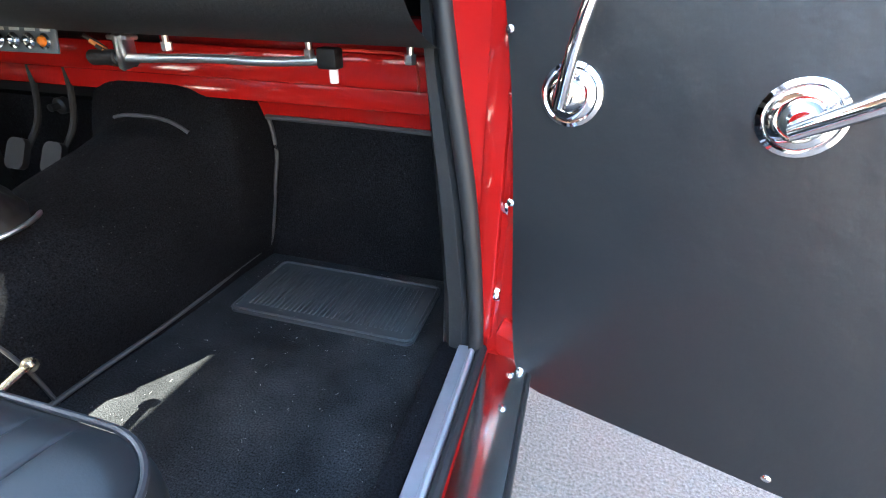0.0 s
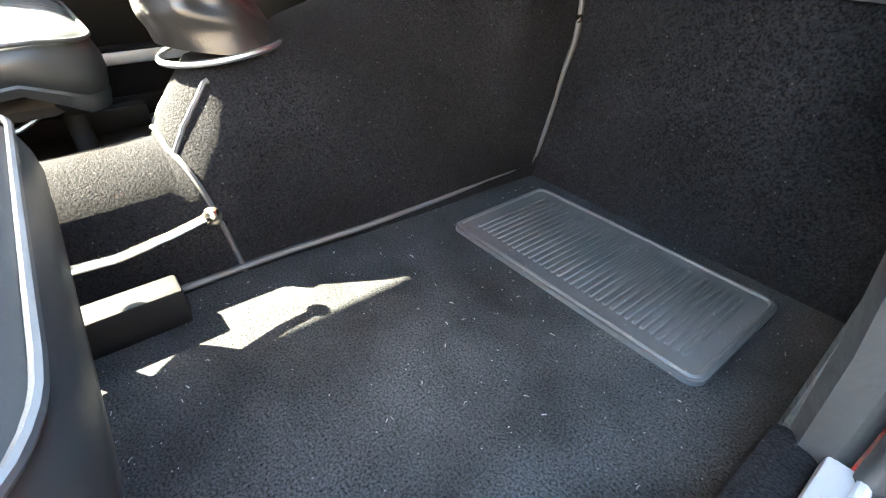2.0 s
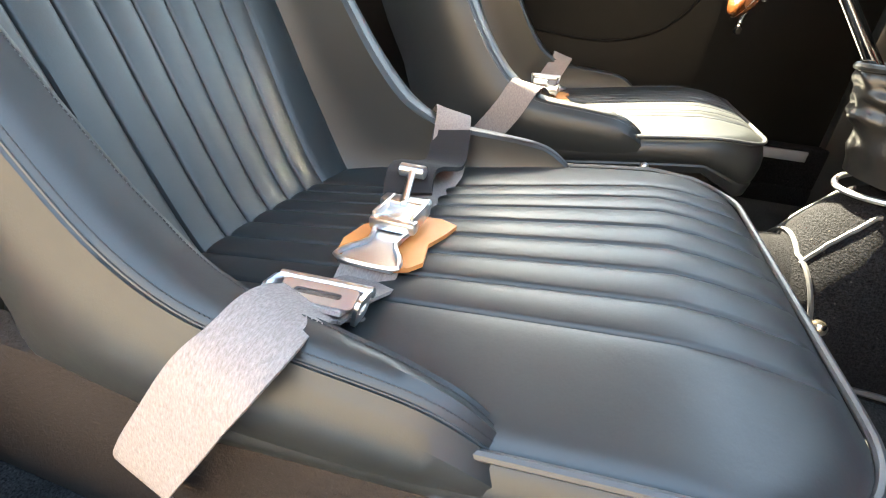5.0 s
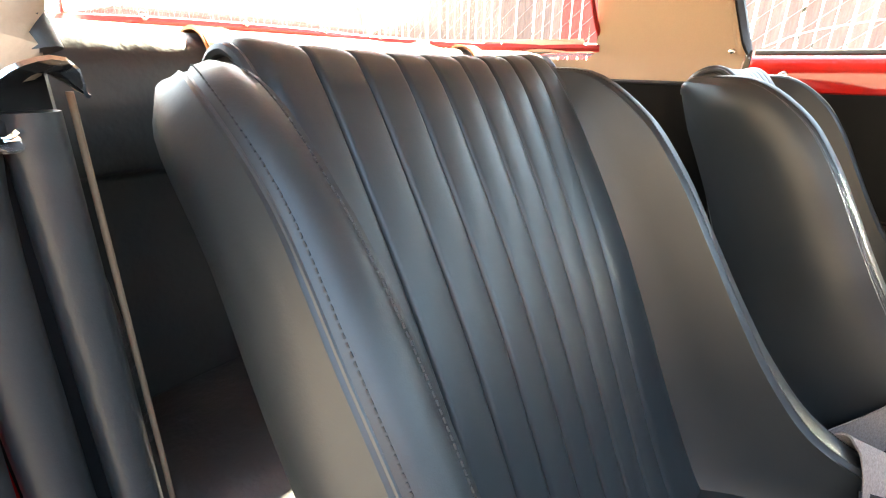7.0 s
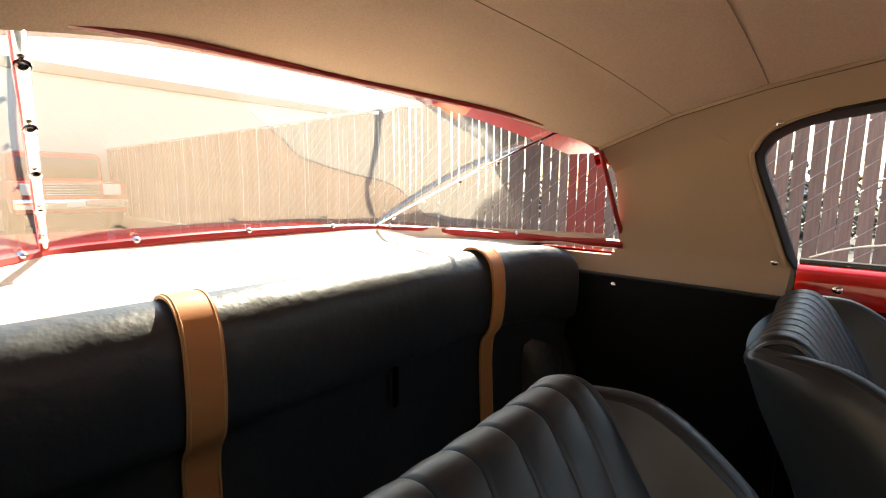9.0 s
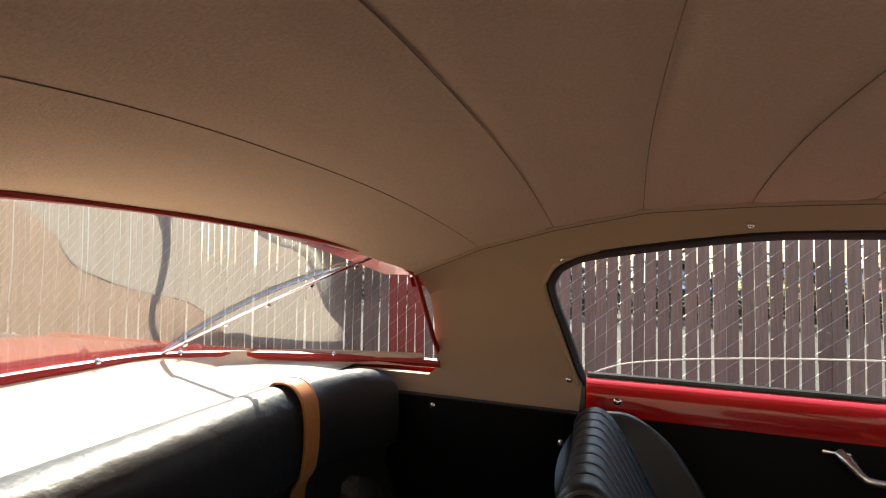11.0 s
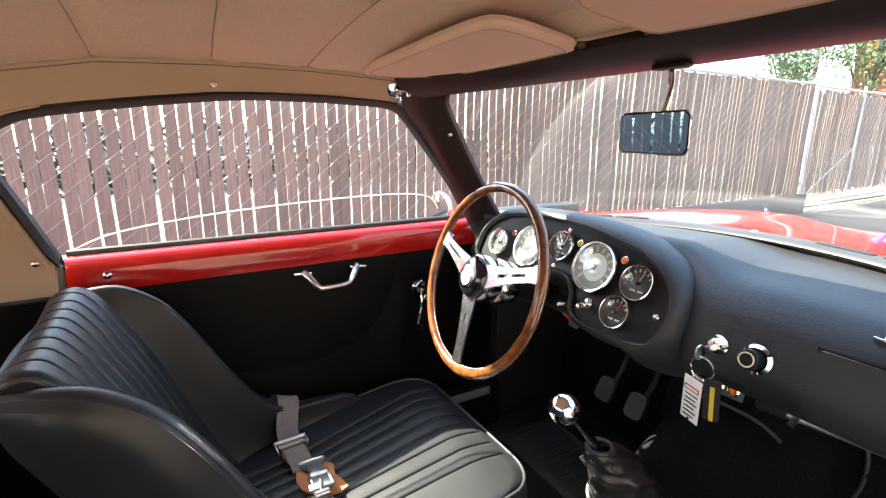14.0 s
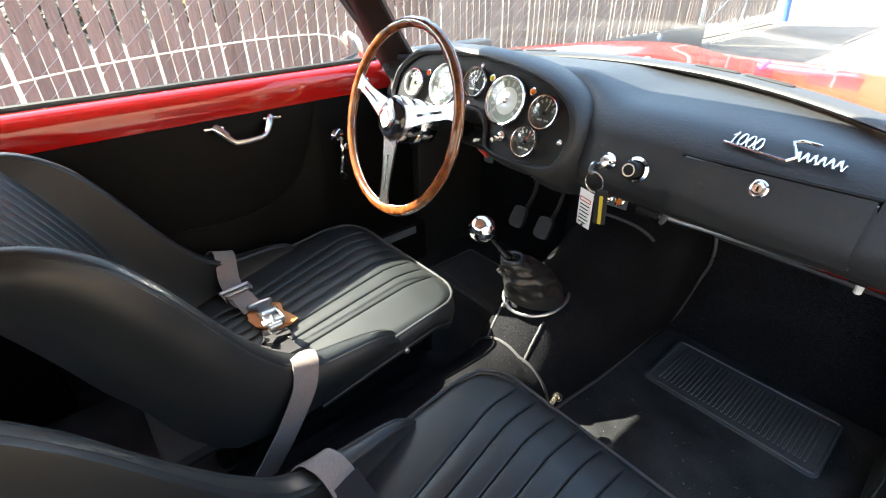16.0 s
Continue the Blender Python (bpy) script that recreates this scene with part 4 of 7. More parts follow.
    bar_m = am @ pose(0, 0, 0, 0, 28 if ua > 0.15 else -20, 0)
    adj = part("adjuster", plate(rounded(0.016, 0.052, 0.004), [rounded(0.0045, 0.032, 0.002, 3)], (0, 0, 0), 0.0026, lambda u, v, w: bar_m @ Vector((u, v, w))), STEEL, belt, "zinc-plated slotted adjuster")
    for s in (-1, 1):
        tab_m = am @ Matrix.Translation((0.002, s * 0.031, -0.002)) @ pose(0, 0, 0, 78 * s, 0, 0)
        part("end_tab", plate(rounded(0.022, 0.019, 0.005), [rounded(0.011, 0.005, 0.0023, 3)], (0, 0, 0), 0.0026, lambda u, v, w, tab_m=tab_m: tab_m @ Vector((u, v, w))), STEEL, adj)
    part("cross_bar", rod(am @ Vector((-0.012, -0.033, 0.003)), am @ Vector((-0.012, 0.033, 0.003)), 0.0038), STEEL, adj)
    part("webbing_fold", ribbon(smooth_line([am @ Vector((0.016, 0, 0.000)), am @ Vector((0.0, 0, -0.006)), am @ Vector((-0.020, 0, -0.010)), am @ Vector((-0.030, 0, -0.013)), am @ Vector((-0.020, 0, -0.017))], 4), Vector((0, 1, 0)), 0.044), WEBBING, belt)
    return belt


RUBBERWEB = grain("black_webbing", (0.022, 0.021, 0.023), 0.8, spec=0.2, vary=0.1, fine=500, bump=0.5, depth=0.0008)
lap_belt(lambda u, y, z: Vector((XC + u, y + 0.015, z - 0.046)), "grey webbing lap belt with zinc latch on the passenger seat", 0.040, -0.012, 0.180, 0.155, 0.012,
         [(0.550, 0.075, 0.400), (0.566, 0.092, 0.440), (0.569, 0.104, 0.462), (0.568, 0.130, 0.500), (0.564, 0.152, 0.533), (0.556, 0.165, 0.550), (0.540, 0.170, 0.557), (0.522, 0.170, 0.558), (0.503, 0.169, 0.553), (0.482, 0.168, 0.541)],
         [(0.160, 0.152, 0.516), (0.124, 0.148, 0.538), (0.100, 0.143, 0.562), (0.075, 0.136, 0.571), (0.052, 0.122, 0.560), (0.042, 0.085, 0.500), (0.042, 0.045, 0.430), (0.045, 0.000, 0.35)])
lap_belt(lambda u, y, z: Vector((XC - 0.642 - u, y + 0.075, z - 0.026)), "grey webbing lap belt with zinc latch on the driver's seat", -0.035, -0.022, 0.104, 0.122, 0.0,
         [(-0.600, 0.095, 0.36), (-0.604, 0.150, 0.48), (-0.602, 0.195, 0.555), (-0.590, 0.212, 0.580), (-0.572, 0.218, 0.586), (-0.552, 0.215, 0.578), (-0.530, 0.207, 0.560), (-0.500, 0.200, 0.545)],
         [(-0.230, 0.190, 0.545), (-0.178, 0.196, 0.552), (-0.150, 0.200, 0.572), (-0.122, 0.204, 0.587), (-0.098, 0.196, 0.579), (-0.083, 0.178, 0.545), (-0.077, 0.130, 0.478), (-0.077, 0.080, 0.415), (-0.085, 0.035, 0.35)])

# ---- dashboard ----
HOOD = [(0.995, 0.86), (0.997, 0.80), (0.992, 0.765), (0.975, 0.745), (0.953, 0.731), (0.92, 0.714)]
FACE = [(0.969, 0.86), (0.965, 0.80), (0.960, 0.768), (0.951, 0.748), (0.938, 0.731), (0.92, 0.716), (0.88, 0.701), (0.862, 0.697), (0.845, 0.701), (0.829, 0.713), (0.813, 0.731), (0.800, 0.755), (0.786, 0.795), (0.778, 0.84), (0.790, 0.885)]


def face_y(z):
    rows = sorted((a, b) for a, b in FACE[2:10])
    return table(rows, z)[0]


dash = thing("dashboard", "black vinyl padded dashboard with glovebox and air vents", "dashboard", (0, 0.85, 0.8))
rows = []
for k in range(49):
    x = -0.615 + 1.23 * k / 48
    push = 0.05 * min(max((0.06 - x) / 0.08, 0), 1)
    high = min(max((0.07 - x) / 0.10, 0), 1)
    edge = [(lerp(a, c, high), lerp(b, d, high)) for (a, b), (c, d) in zip(FACE, HOOD)] + FACE[len(HOOD):]
    prof = [(base_z(x) - 0.004, base_y(x) - 0.012), (lerp(base_z(x), edge[0][0], 0.6), lerp(base_y(x), 0.86, 0.6) if base_y(x) > 0.9 else base_y(x) - 0.02)] + edge
    row = []
    for z, y in prof:
        yy = y + (push * min(1.0, (0.86 - y) / 0.15) if z > 0.83 and y < 0.86 else 0)
        row.append(Vector((x, min(yy, base_y(x) - 0.012) if z > 0.93 else yy, z - 0.02 * (abs(x) / 0.6) ** 4 if z > 0.9 else z)))
    rows.append(smooth_line(row, 3))
part("pad", grid(rows), PAD, dash)
strip = [Vector((x, base_y(x) - 0.050, base_z(x) + 0.005)) for x in [-0.56 + 1.12 * k / 40 for k in range(41)]]
rail = part("demister_rail", tube(strip, 0.027, 14, flat=0.30), RAIL, dash, "satin grey demister rail")
for x, half in ((-0.335, 0.034), (-0.260, 0.034), (0.128, 0.044), (0.227, 0.044)):
    pts = [Vector((x + d, base_y(x + d) - 0.048, base_z(x + d) + 0.0140)) for d in (half * q for q in (-1, -0.92, -0.5, 0, 0.5, 0.92, 1))]
    part("vent_slot", tube(pts, 0.007, 8, flat=0.35, radii=[0.003, 0.006, 0.007, 0.007, 0.007, 0.006, 0.003]), PLAINBLACK, rail)
for x in (-0.02, 0.42):
    screw((x, base_y(x) - 0.050, base_z(x) + 0.0128), (0, -0.2, 1), 0.005, parent=rail)
# glovebox lid
rows = []
for k in range(17):
    x = lerp(0.2235, 0.454, k / 16)
    rows.append([Vector((x, face_y(z) - 0.0045, z)) for z in [lerp(lerp(0.833, 0.839, k / 16), lerp(0.9205, 0.9245, k / 16), j / 8) for j in range(9)]])
lid = part("glovebox_lid", thick(grid(rows), 0.004), PAD, dash, "black vinyl glovebox lid")
out = [(0.2205, 0.830), (0.2205, 0.923), (0.457, 0.927), (0.457, 0.836)]
part("lid_gap", tube(smooth_line([(x, face_y(z) - 0.0015, z) for x, z in out], 1, True), 0.0034, 6, closed=True), PLAINBLACK, dash)
part("lid_lip", tube([(0.226, face_y(0.922) - 0.006, 0.921), (0.456, face_y(0.922) - 0.006, 0.921)], 0.0012, 6), ALU, lid)
m = axis_matrix((0.333, face_y(0.907) - 0.006, 0.906), (0, -1, 0.35))
knob = part("lid_button", lathe([(0.0125, 0), (0.0125, 0.003), (0.0105, 0.005), (0.0095, 0.004), (0.008, 0.006), (0.006, 0.009), (0.004, 0.009), (0.0035, 0.007), (0, 0.007)], m, 24), CHROME, lid, "round chrome lock button", 20)
part("key_slot", box((0.002, 0.006, 0.002), m @ Matrix.Translation((0, 0, 0.0085))), PLAINBLACK, knob)
# script badge drawn as plain strokes
def on_face(x, z, off=0.006):
    return Vector((x, face_y(z) - off, z))


badge = thing("script_badge", "thin chrome script badge on the dashboard", "badge", on_face(0.335, 0.945))
part("underline", tube([on_face(lerp(0.262, 0.345, k / 8), lerp(0.9475, 0.9425, k / 8)) for k in range(9)], 0.0022, 6), CHROME, badge)
for x in (0.272, 0.283, 0.294, 0.305):
    c = [on_face(x + 0.0042 * math.cos(a), 0.9535 + 0.0055 * math.sin(a) - (x - 0.272) * 0.05) for a in [2 * math.pi * j / 10 for j in range(10)]]
    part("stroke", tube(c if x > 0.275 else [on_face(x - 0.003, 0.955), on_face(x, 0.959), on_face(x, 0.948)], 0.0015, 6, closed=x > 0.275), CHROME, badge)
s_curve = [(0.372, 0.962), (0.350, 0.9635), (0.340, 0.960), (0.348, 0.954), (0.354, 0.948), (0.345, 0.9425)]
part("stroke", tube([on_face(x, z) for x, z in s_curve], 0.0022, 6), CHROME, badge)
wave = [on_face(lerp(0.352, 0.408, k / 40), 0.948 + 0.0045 * math.sin(k * 0.95) + 0.001) for k in range(41)]
part("stroke", tube(wave, 0.0017, 6), CHROME, badge)

# ---- instrument cluster ----
def on_panel(x, z, off=0.0):
    """On the instrument panel's face; off: metres towards the driver."""
    n = Vector((0, -1, 0.4)).normalized()
    return Vector((x, 0.712 + 0.4 * (z - 0.93), z)) + n * off


PN = Vector((0, -1, 0.4)).normalized()
OUT = [(-0.494, 0.892), (-0.498, 0.918), (-0.488, 0.950), (-0.442, 0.983), (-0.385, 0.994), (-0.328, 0.999), (-0.246, 1.001), (-0.142, 0.994), (-0.047, 0.975), (0.006, 0.946), (0.026, 0.904), (0.017, 0.863), (-0.006, 0.847), (-0.083, 0.840), (-0.135, 0.843), (-0.158, 0.855), (-0.166, 0.882), (-0.184, 0.905), (-0.22, 0.914), (-0.30, 0.905), (-0.40, 0.888), (-0.46, 0.880)]
line = [(p.x, p.y) for p in smooth_line([(x, z, 0) for x, z in OUT], 4, True)]
cluster = thing("instrument_cluster", "black hooded instrument panel with six chrome-ringed gauges", "instrument panel", on_panel(-0.2, 0.93))
bm = bmesh.new()
bm.faces.new([bm.verts.new(on_panel(x, z)) for x, z in line])
panel = part("panel", thick(bm, 0.006), BLACKPAINT, cluster)
cx, cz = -0.24, 0.925
rows = []
for grow, off in ((0.0, 0.004), (0.0015, 0.0095), (0.005, 0.0125), (0.010, 0.0115), (0.016, 0.006), (0.023, -0.006), (0.030, -0.028), (0.036, -0.06), (0.040, -0.11)):
    ring = []
    for k, (x, z) in enumerate(line):
        a, b = line[k - 1], line[(k + 1) % len(line)]
        nx, nz = -(b[1] - a[1]), b[0] - a[0]
        ln = math.hypot(nx, nz) or 1
        wide = lerp(0.6, 1.0, min(max((z - 0.86) / 0.10, 0), 1)) if x < -0.03 else 1.0
        ring.append(on_panel(x + nx / ln * grow * wide, z + nz / ln * grow * wide, off))
    rows.append(ring)
part("hood", grid(rows, close_v=True), PAD, cluster, "padded black vinyl hood")
DIAL = grain("cream_dial", (0.58, 0.61, 0.54), 0.5, vary=0.1, fine=60, bump=0.02)
DARKDIAL = grain("grey_dial", (0.05, 0.053, 0.05), 0.5, spec=0.3, vary=0.1, fine=60, bump=0.02)
MARK = grain("pale_dial_marks", (0.42, 0.43, 0.39), 0.6, fine=60, bump=0.0)
NEEDLERED = grain("red_needle", (0.5, 0.03, 0.02), 0.4, fine=60, bump=0.0)


def gauge(x, z, r, big, red=False):
    m = axis_matrix(on_panel(x, z, 0.0062), PN)
    g = part("gauge", lathe([(r, -0.008), (r, 0), (r, 0.005), (r * 0.985, 0.009), (r * 0.95, 0.0115), (r * 0.90, 0.011), (r * 0.86, 0.007), (r * 0.845, 0.002)], m, 36), CHROME, cluster, "chrome gauge bezel")
    part("dial", lathe([(0, 0.0015), (r * 0.85, 0.0015), (r * 0.85, 0.001)], m, 32), DIAL if big else DARKDIAL, g)
    if big:
        part("dial_ring", lathe([(r * 0.54, 0.0020), (r * 0.54, 0.0023), (r * 0.83, 0.0023), (r * 0.83, 0.0020)], m, 32), grain("grey_green_dial", (0.20, 0.225, 0.19), 0.5, vary=0.1, fine=60, bump=0.02), g, "grey-green figure ring")
        part("dial_disc", lathe([(0.0, 0.0024), (r * 0.30, 0.0026), (r * 0.33, 0.0020)], m, 32), ALU, g, "silver centre disc")
    ticks = []
    count = 12 if big else 6
    for k in range(count):
        a = radians(-130 + 260 * k / (count - 1)) if big else radians(-60 + 120 * k / (count - 1))
        c = Vector((r * 0.68 * math.sin(a), r * 0.68 * math.cos(a), 0.0027))
        ticks.append(box((r * 0.10, r * 0.19, 0.0006), m @ Matrix.Translation(c) @ pose(0, 0, 0, 0, 0, -math.degrees(a))))
    if not big:
        for dx, dy, w in ((-0.22, -0.42, 0.34), (0.24, -0.42, 0.30)):
            ticks.append(box((r * w, r * 0.10, 0.0005), m @ Matrix.Translation((r * dx, r * dy, 0.0026))))
    part("figures", joined(*ticks), MARK, g)
    a = radians(-125) if big else radians(20)
    part("needle", box((r * 0.05, r * 0.62, 0.001), m @ pose(0, 0, 0, 0, 0, -math.degrees(a)) @ Matrix.Translation((0, r * 0.28, 0.0042))), NEEDLERED if red else MARK, g)
    part("needle_cap", lathe([(r * 0.12, 0.003), (r * 0.12, 0.006), (r * 0.06, 0.0075), (0, 0.008)], m, 16), CHROME if big else PLAINBLACK, g)
    cover = part("cover_glass", lathe([(0, 0.0095), (r * 0.5, 0.009), (r * 0.88, 0.0065)], m, 24), COVER, g)
    cover.visible_shadow = False


for x, z, r, big, red in ((-0.424, 0.929, 0.032, False, False), (-0.318, 0.938, 0.048, True, False), (-0.229, 0.956, 0.032, False, False), (-0.1355, 0.9365, 0.050, True, False), (-0.0375, 0.9325, 0.0325, False, False), (-0.060, 0.877, 0.030, False, True)):
    gauge(x, z, r, big, red)
AMBER = grain("amber_lens", (0.6, 0.16, 0.02), 0.2, fine=60, bump=0.0)
YELLOW = grain("yellow_lens", (0.55, 0.42, 0.05), 0.2, fine=60, bump=0.0)
REDLENS = grain("orange_lens", (0.55, 0.07, 0.02), 0.2, fine=60, bump=0.0)
for x, z, mat in ((-0.384, 0.955, REDLENS), (-0.187, 0.970, YELLOW), (-0.078, 0.962, AMBER)):
    m = axis_matrix(on_panel(x, z, 0.0062), PN)
    lamp = part("tell_tale", lathe([(0.0075, 0), (0.0075, 0.003), (0.006, 0.004)], m, 16), CHROME, cluster)
    part("lens", lathe([(0.006, 0.003), (0.0055, 0.006), (0.003, 0.008), (0, 0.0085)], m, 16), mat, lamp)
for x, z in ((-0.232, 0.990), (-0.244, 0.916), (0.008, 0.892), (-0.150, 0.862)):
    screw(on_panel(x, z), PN, 0.0042, parent=cluster)
part("toggle", joined(lathe([(0.010, 0), (0.010, 0.003), (0.006, 0.006), (0, 0.006)], axis_matrix(on_panel(-0.128, 0.874), PN), 16), rod(on_panel(-0.128, 0.874, 0.005), on_panel(-0.122, 0.868, 0.022), 0.0028, 0.005)), CHROME, cluster, "small chrome toggle switch")

# ---- steering wheel ----
WC, WN = Vector((-0.3054, 0.5628, 0.8945)), Vector((-0.0502, -1.0, 0.311)).normalized()
wm = axis_matrix(WC, WN)
wheel = thing("steering_wheel", "three-spoke polished aluminium steering wheel with varnished wooden rim", "steering wheel", WC)
ring = [wm @ Vector((0.190 * math.cos(2 * math.pi * k / 96), 0.190 * math.sin(2 * math.pi * k / 96), 0)) for k in range(96)]
rim = part("rim", tube(ring, 0.0108, 14, closed=True, radii=[0.0108 - 0.0006 * (k % 4 == 0) for k in range(96)], up=WN), WOOD, wheel, "varnished mahogany rim", 80)
part("rim_core", tube(ring, 0.0112, 6, closed=True, flat=0.22, up=WN), ALU, rim, "aluminium strip in the rim")
for a in (17, 163, 273):
    t = radians(a)
    side = Vector((-math.sin(t), math.cos(t), 0))
    rad = Vector((math.cos(t), math.sin(t), 0))
    o, slot = [], []
    for d, w in ((0.035, 0.024), (0.07, 0.0195), (0.12, 0.014), (0.165, 0.0135), (0.182, 0.019)):
        o.append((d, w))
    outline = [(d, w) for d, w in o] + [(d, -w) for d, w in reversed(o)]
    holes = [[(0.075, 0.003), (0.075, -0.003), (0.15, -0.0025), (0.15, 0.0025)]]
    bm = plate(outline, holes, (0, 0, 0), 0.004, lambda u, v, w, rad=rad, side=side: wm @ (rad * u + side * v + Vector((0, 0, w + 0.010 * (1 - u / 0.19)))))
    bmesh.ops.remove_doubles(bm, verts=bm.verts, dist=1e-6)
    part("spoke", bm, SPOKE, wheel, "polished aluminium spoke with a slot", 20)
hub = part("hub", lathe([(0.044, -0.035), (0.049, -0.012), (0.049, 0.006), (0.046, 0.010), (0.043, 0.011)], wm, 40), CHROME, wheel, "chrome hub ring")
part("horn_button", lathe([(0.0445, 0.006), (0.0440, 0.013), (0.040, 0.021), (0.033, 0.026), (0.026, 0.0285), (0.022, 0.029)], wm, 40), grain("black_enamel", (0.008, 0.009, 0.014), 0.08, coat=0.8, fine=60, bump=0.0), hub, "black enamel horn button")
part("horn_ring", lathe([(0.024, 0.028), (0.0235, 0.031), (0.0185, 0.032), (0.0175, 0.030)], wm, 32), CHROME, hub)
part("horn_emblem", lathe([(0, 0.0310), (0.0175, 0.0305), (0.018, 0.028)], wm, 32), WHITE, hub, "plain pale disc")
part("column", lathe([(0.030, -0.30), (0.030, -0.10), (0.036, -0.09), (0.038, -0.03), (0.0, -0.03)], wm, 24), BLACKPAINT, wheel, "black steering column")
part("column_sleeve", lathe([(0.044, -0.075), (0.048, -0.06), (0.048, -0.035), (0.044, -0.03)], wm, 32), CHROME, wheel, "chrome column collar")
stalk = part("indicator_stalk", rod(WC + Vector((-0.04, 0.05, -0.01)), WC + Vector((-0.115, 0.045, 0.012)), 0.0035), CHROME, wheel, "thin chrome indicator stalk")
part("stalk_tip", lathe([(0, -0.008), (0.005, -0.005), (0.006, 0.002), (0, 0.008)], Matrix.Translation(WC + Vector((-0.118, 0.045, 0.013))), 12), BLACKPAINT, stalk)

# ---- gear lever ----
gear = thing("gear_lever", "gear lever with polished ball knob and wrinkled black leather boot", "gear lever", (-0.01, 0.70, 0.53))
kb = Vector((-0.008, 0.522, 0.772))
part("knob", lathe([(0.0245 * math.sin(math.pi * k / 20), -0.0245 * math.cos(math.pi * k / 20)) for k in range(21)], Matrix.Translation(kb), 32), CHROME, gear, "polished metal ball knob")
boot_top = Vector((-0.012, 0.615, 0.668))
part("shaft", rod(kb + Vector((0, 0.015, -0.017)), boot_top + Vector((0, 0.03, -0.04)), 0.0070, 0.0085), grain("dark_chrome", (0.35, 0.35, 0.36), 0.15, metal=1.0, vary=0.1, fine=60, bump=0.0), gear, "dark chrome shaft")
rows = []
base = Vector((-0.014, 0.708, 0.535))
for k in range(37):
    f = k / 36
    c = boot_top.lerp(base, f ** 0.85)
    r = 0.017 + 0.050 * f ** 0.62 + 0.0022 * math.sin(f * 26.0) * math.sin(math.pi * f)
    c = c + Vector((0, 0, 0.02 * math.sin(math.pi * f)))
    ring = []
    for j in range(64):
        a = 2 * math.pi * j / 64
        w = 1 + 0.16 * f * (1 - f) * 4 * noise.noise(Vector((math.cos(a) * 1.9, math.sin(a) * 1.9, f * 5.0))) + 0.05 * math.sin(a * 6 + f * 7) * math.sin(math.pi * f) + 0.05 * noise.noise(Vector((math.cos(a) * 4, math.sin(a) * 4, f * 11.0))) * math.sin(math.pi * f)
        ring.append(c + Vector((r * w * math.cos(a), r * w * 1.12 * math.sin(a), -0.012 * math.sin(a) * f)))
    rows.append(ring)
part("boot", grid(rows, close_v=True), BOOTLEATHER, gear, "creased black leather boot", 60)
seam_pts = [r[40] * 1.0 for r in rows]
part("boot_seam", tube([p + (p - Vector((base.x, base.y, p.z))).normalized() * 0.0006 for p in seam_pts], 0.0012, 6), THREAD, gear)
part("boot_collar", tube([boot_top + Vector((0.021 * math.cos(a), 0.021 * math.sin(a), 0.002)) for a in [2 * math.pi * k / 24 for k in range(24)]], 0.0045, 8, closed=True), LEATHER, gear)
part("boot_ring", tube([base + Vector((0.068 * math.cos(a), 0.076 * math.sin(a), 0.001 + 0.009 * math.sin(a))) for a in [2 * math.pi * k / 48 for k in range(48)]], 0.0038, 8, closed=True), ALU, gear, "bright metal boot ring")

# ---- under the dashboard ----
bar = thing("tray_strut", "brushed metal tube strut with steel clamps under the dashboard", "strut", (0.3, 0.858, 0.75))
part("tube", tube(smooth_line([(0.120, 0.853, 0.744), (0.20, 0.855, 0.747), (0.30, 0.858, 0.751), (0.38, 0.860, 0.751), (0.455, 0.862, 0.756)], 5), 0.0056, 12), ALU, bar)
part("end_cap", rod((0.105, 0.853, 0.744), (0.150, 0.854, 0.746), 0.010), RUBBER, bar)
clamp = part("clamp", joined(box((0.010, 0.026, 0.050), Matrix.Translation((0.166, 0.854, 0.756)) @ pose(0, 0, 0, 15, 20, 0), 0.002), box((0.034, 0.020, 0.006), Matrix.Translation((0.168, 0.852, 0.772)), 0.002)), STEEL, bar, "bent steel clamp")
part("bracket", box((0.026, 0.022, 0.024), Matrix.Translation((0.466, 0.862, 0.759)), 0.003), BLACKPAINT, bar)
part("bolt", rod((0.470, 0.862, 0.748), (0.470, 0.862, 0.730), 0.0055), WHITE, bar, "pale plastic bolt end")
for x in (0.23, 0.44, 0.57):
    b = thing("dash_bolt", "zinc bolt under the dashboard edge", "bolt", (x, 0.86, 0.775), "dash bolts")
    part("bolt_head", joined(lathe([(0, -0.005), (0.0062, -0.005), (0.0070, -0.003), (0.0070, 0.006), (0, 0.006)], Matrix.Translation((x, 0.86, 0.762)), 6), rod((x, 0.86, 0.766), (x, 0.86, 0.790), 0.004)), STEEL, b)
wire = thing("wiring", "loose red wire and brown cable ends under the dashboard", "wire", (0.5, 0.93, 0.76))
part("red_wire", tube(smooth_line([(0.47, 0.87, 0.768), (0.50, 0.90, 0.765), (0.545, 0.94, 0.755), (0.55, 0.95, 0.71)], 6), 0.002, 6), NEEDLERED, wire)
for k in range(4):
    part("cable", tube(smooth_line([(0.105 + 0.008 * k, 0.85, 0.772 - 0.006 * k), (0.125 + 0.004 * k, 0.86, 0.755 - 0.004 * k), (0.11 + 0.01 * k, 0.87, 0.735), (0.13, 0.90, 0.73 + 0.01 * k)], 5), 0.003, 6), TAN if k % 2 else RUBBER, wire)
sw = thing("switch_panel", "small grey steel switch plate with push buttons and two pilot lamps", "switch panel", (0.033, 0.815, 0.77))
swm = Matrix.Translation((0.033, 0.812, 0.768)) @ pose(0, 0, 0, 78, 0, 4)
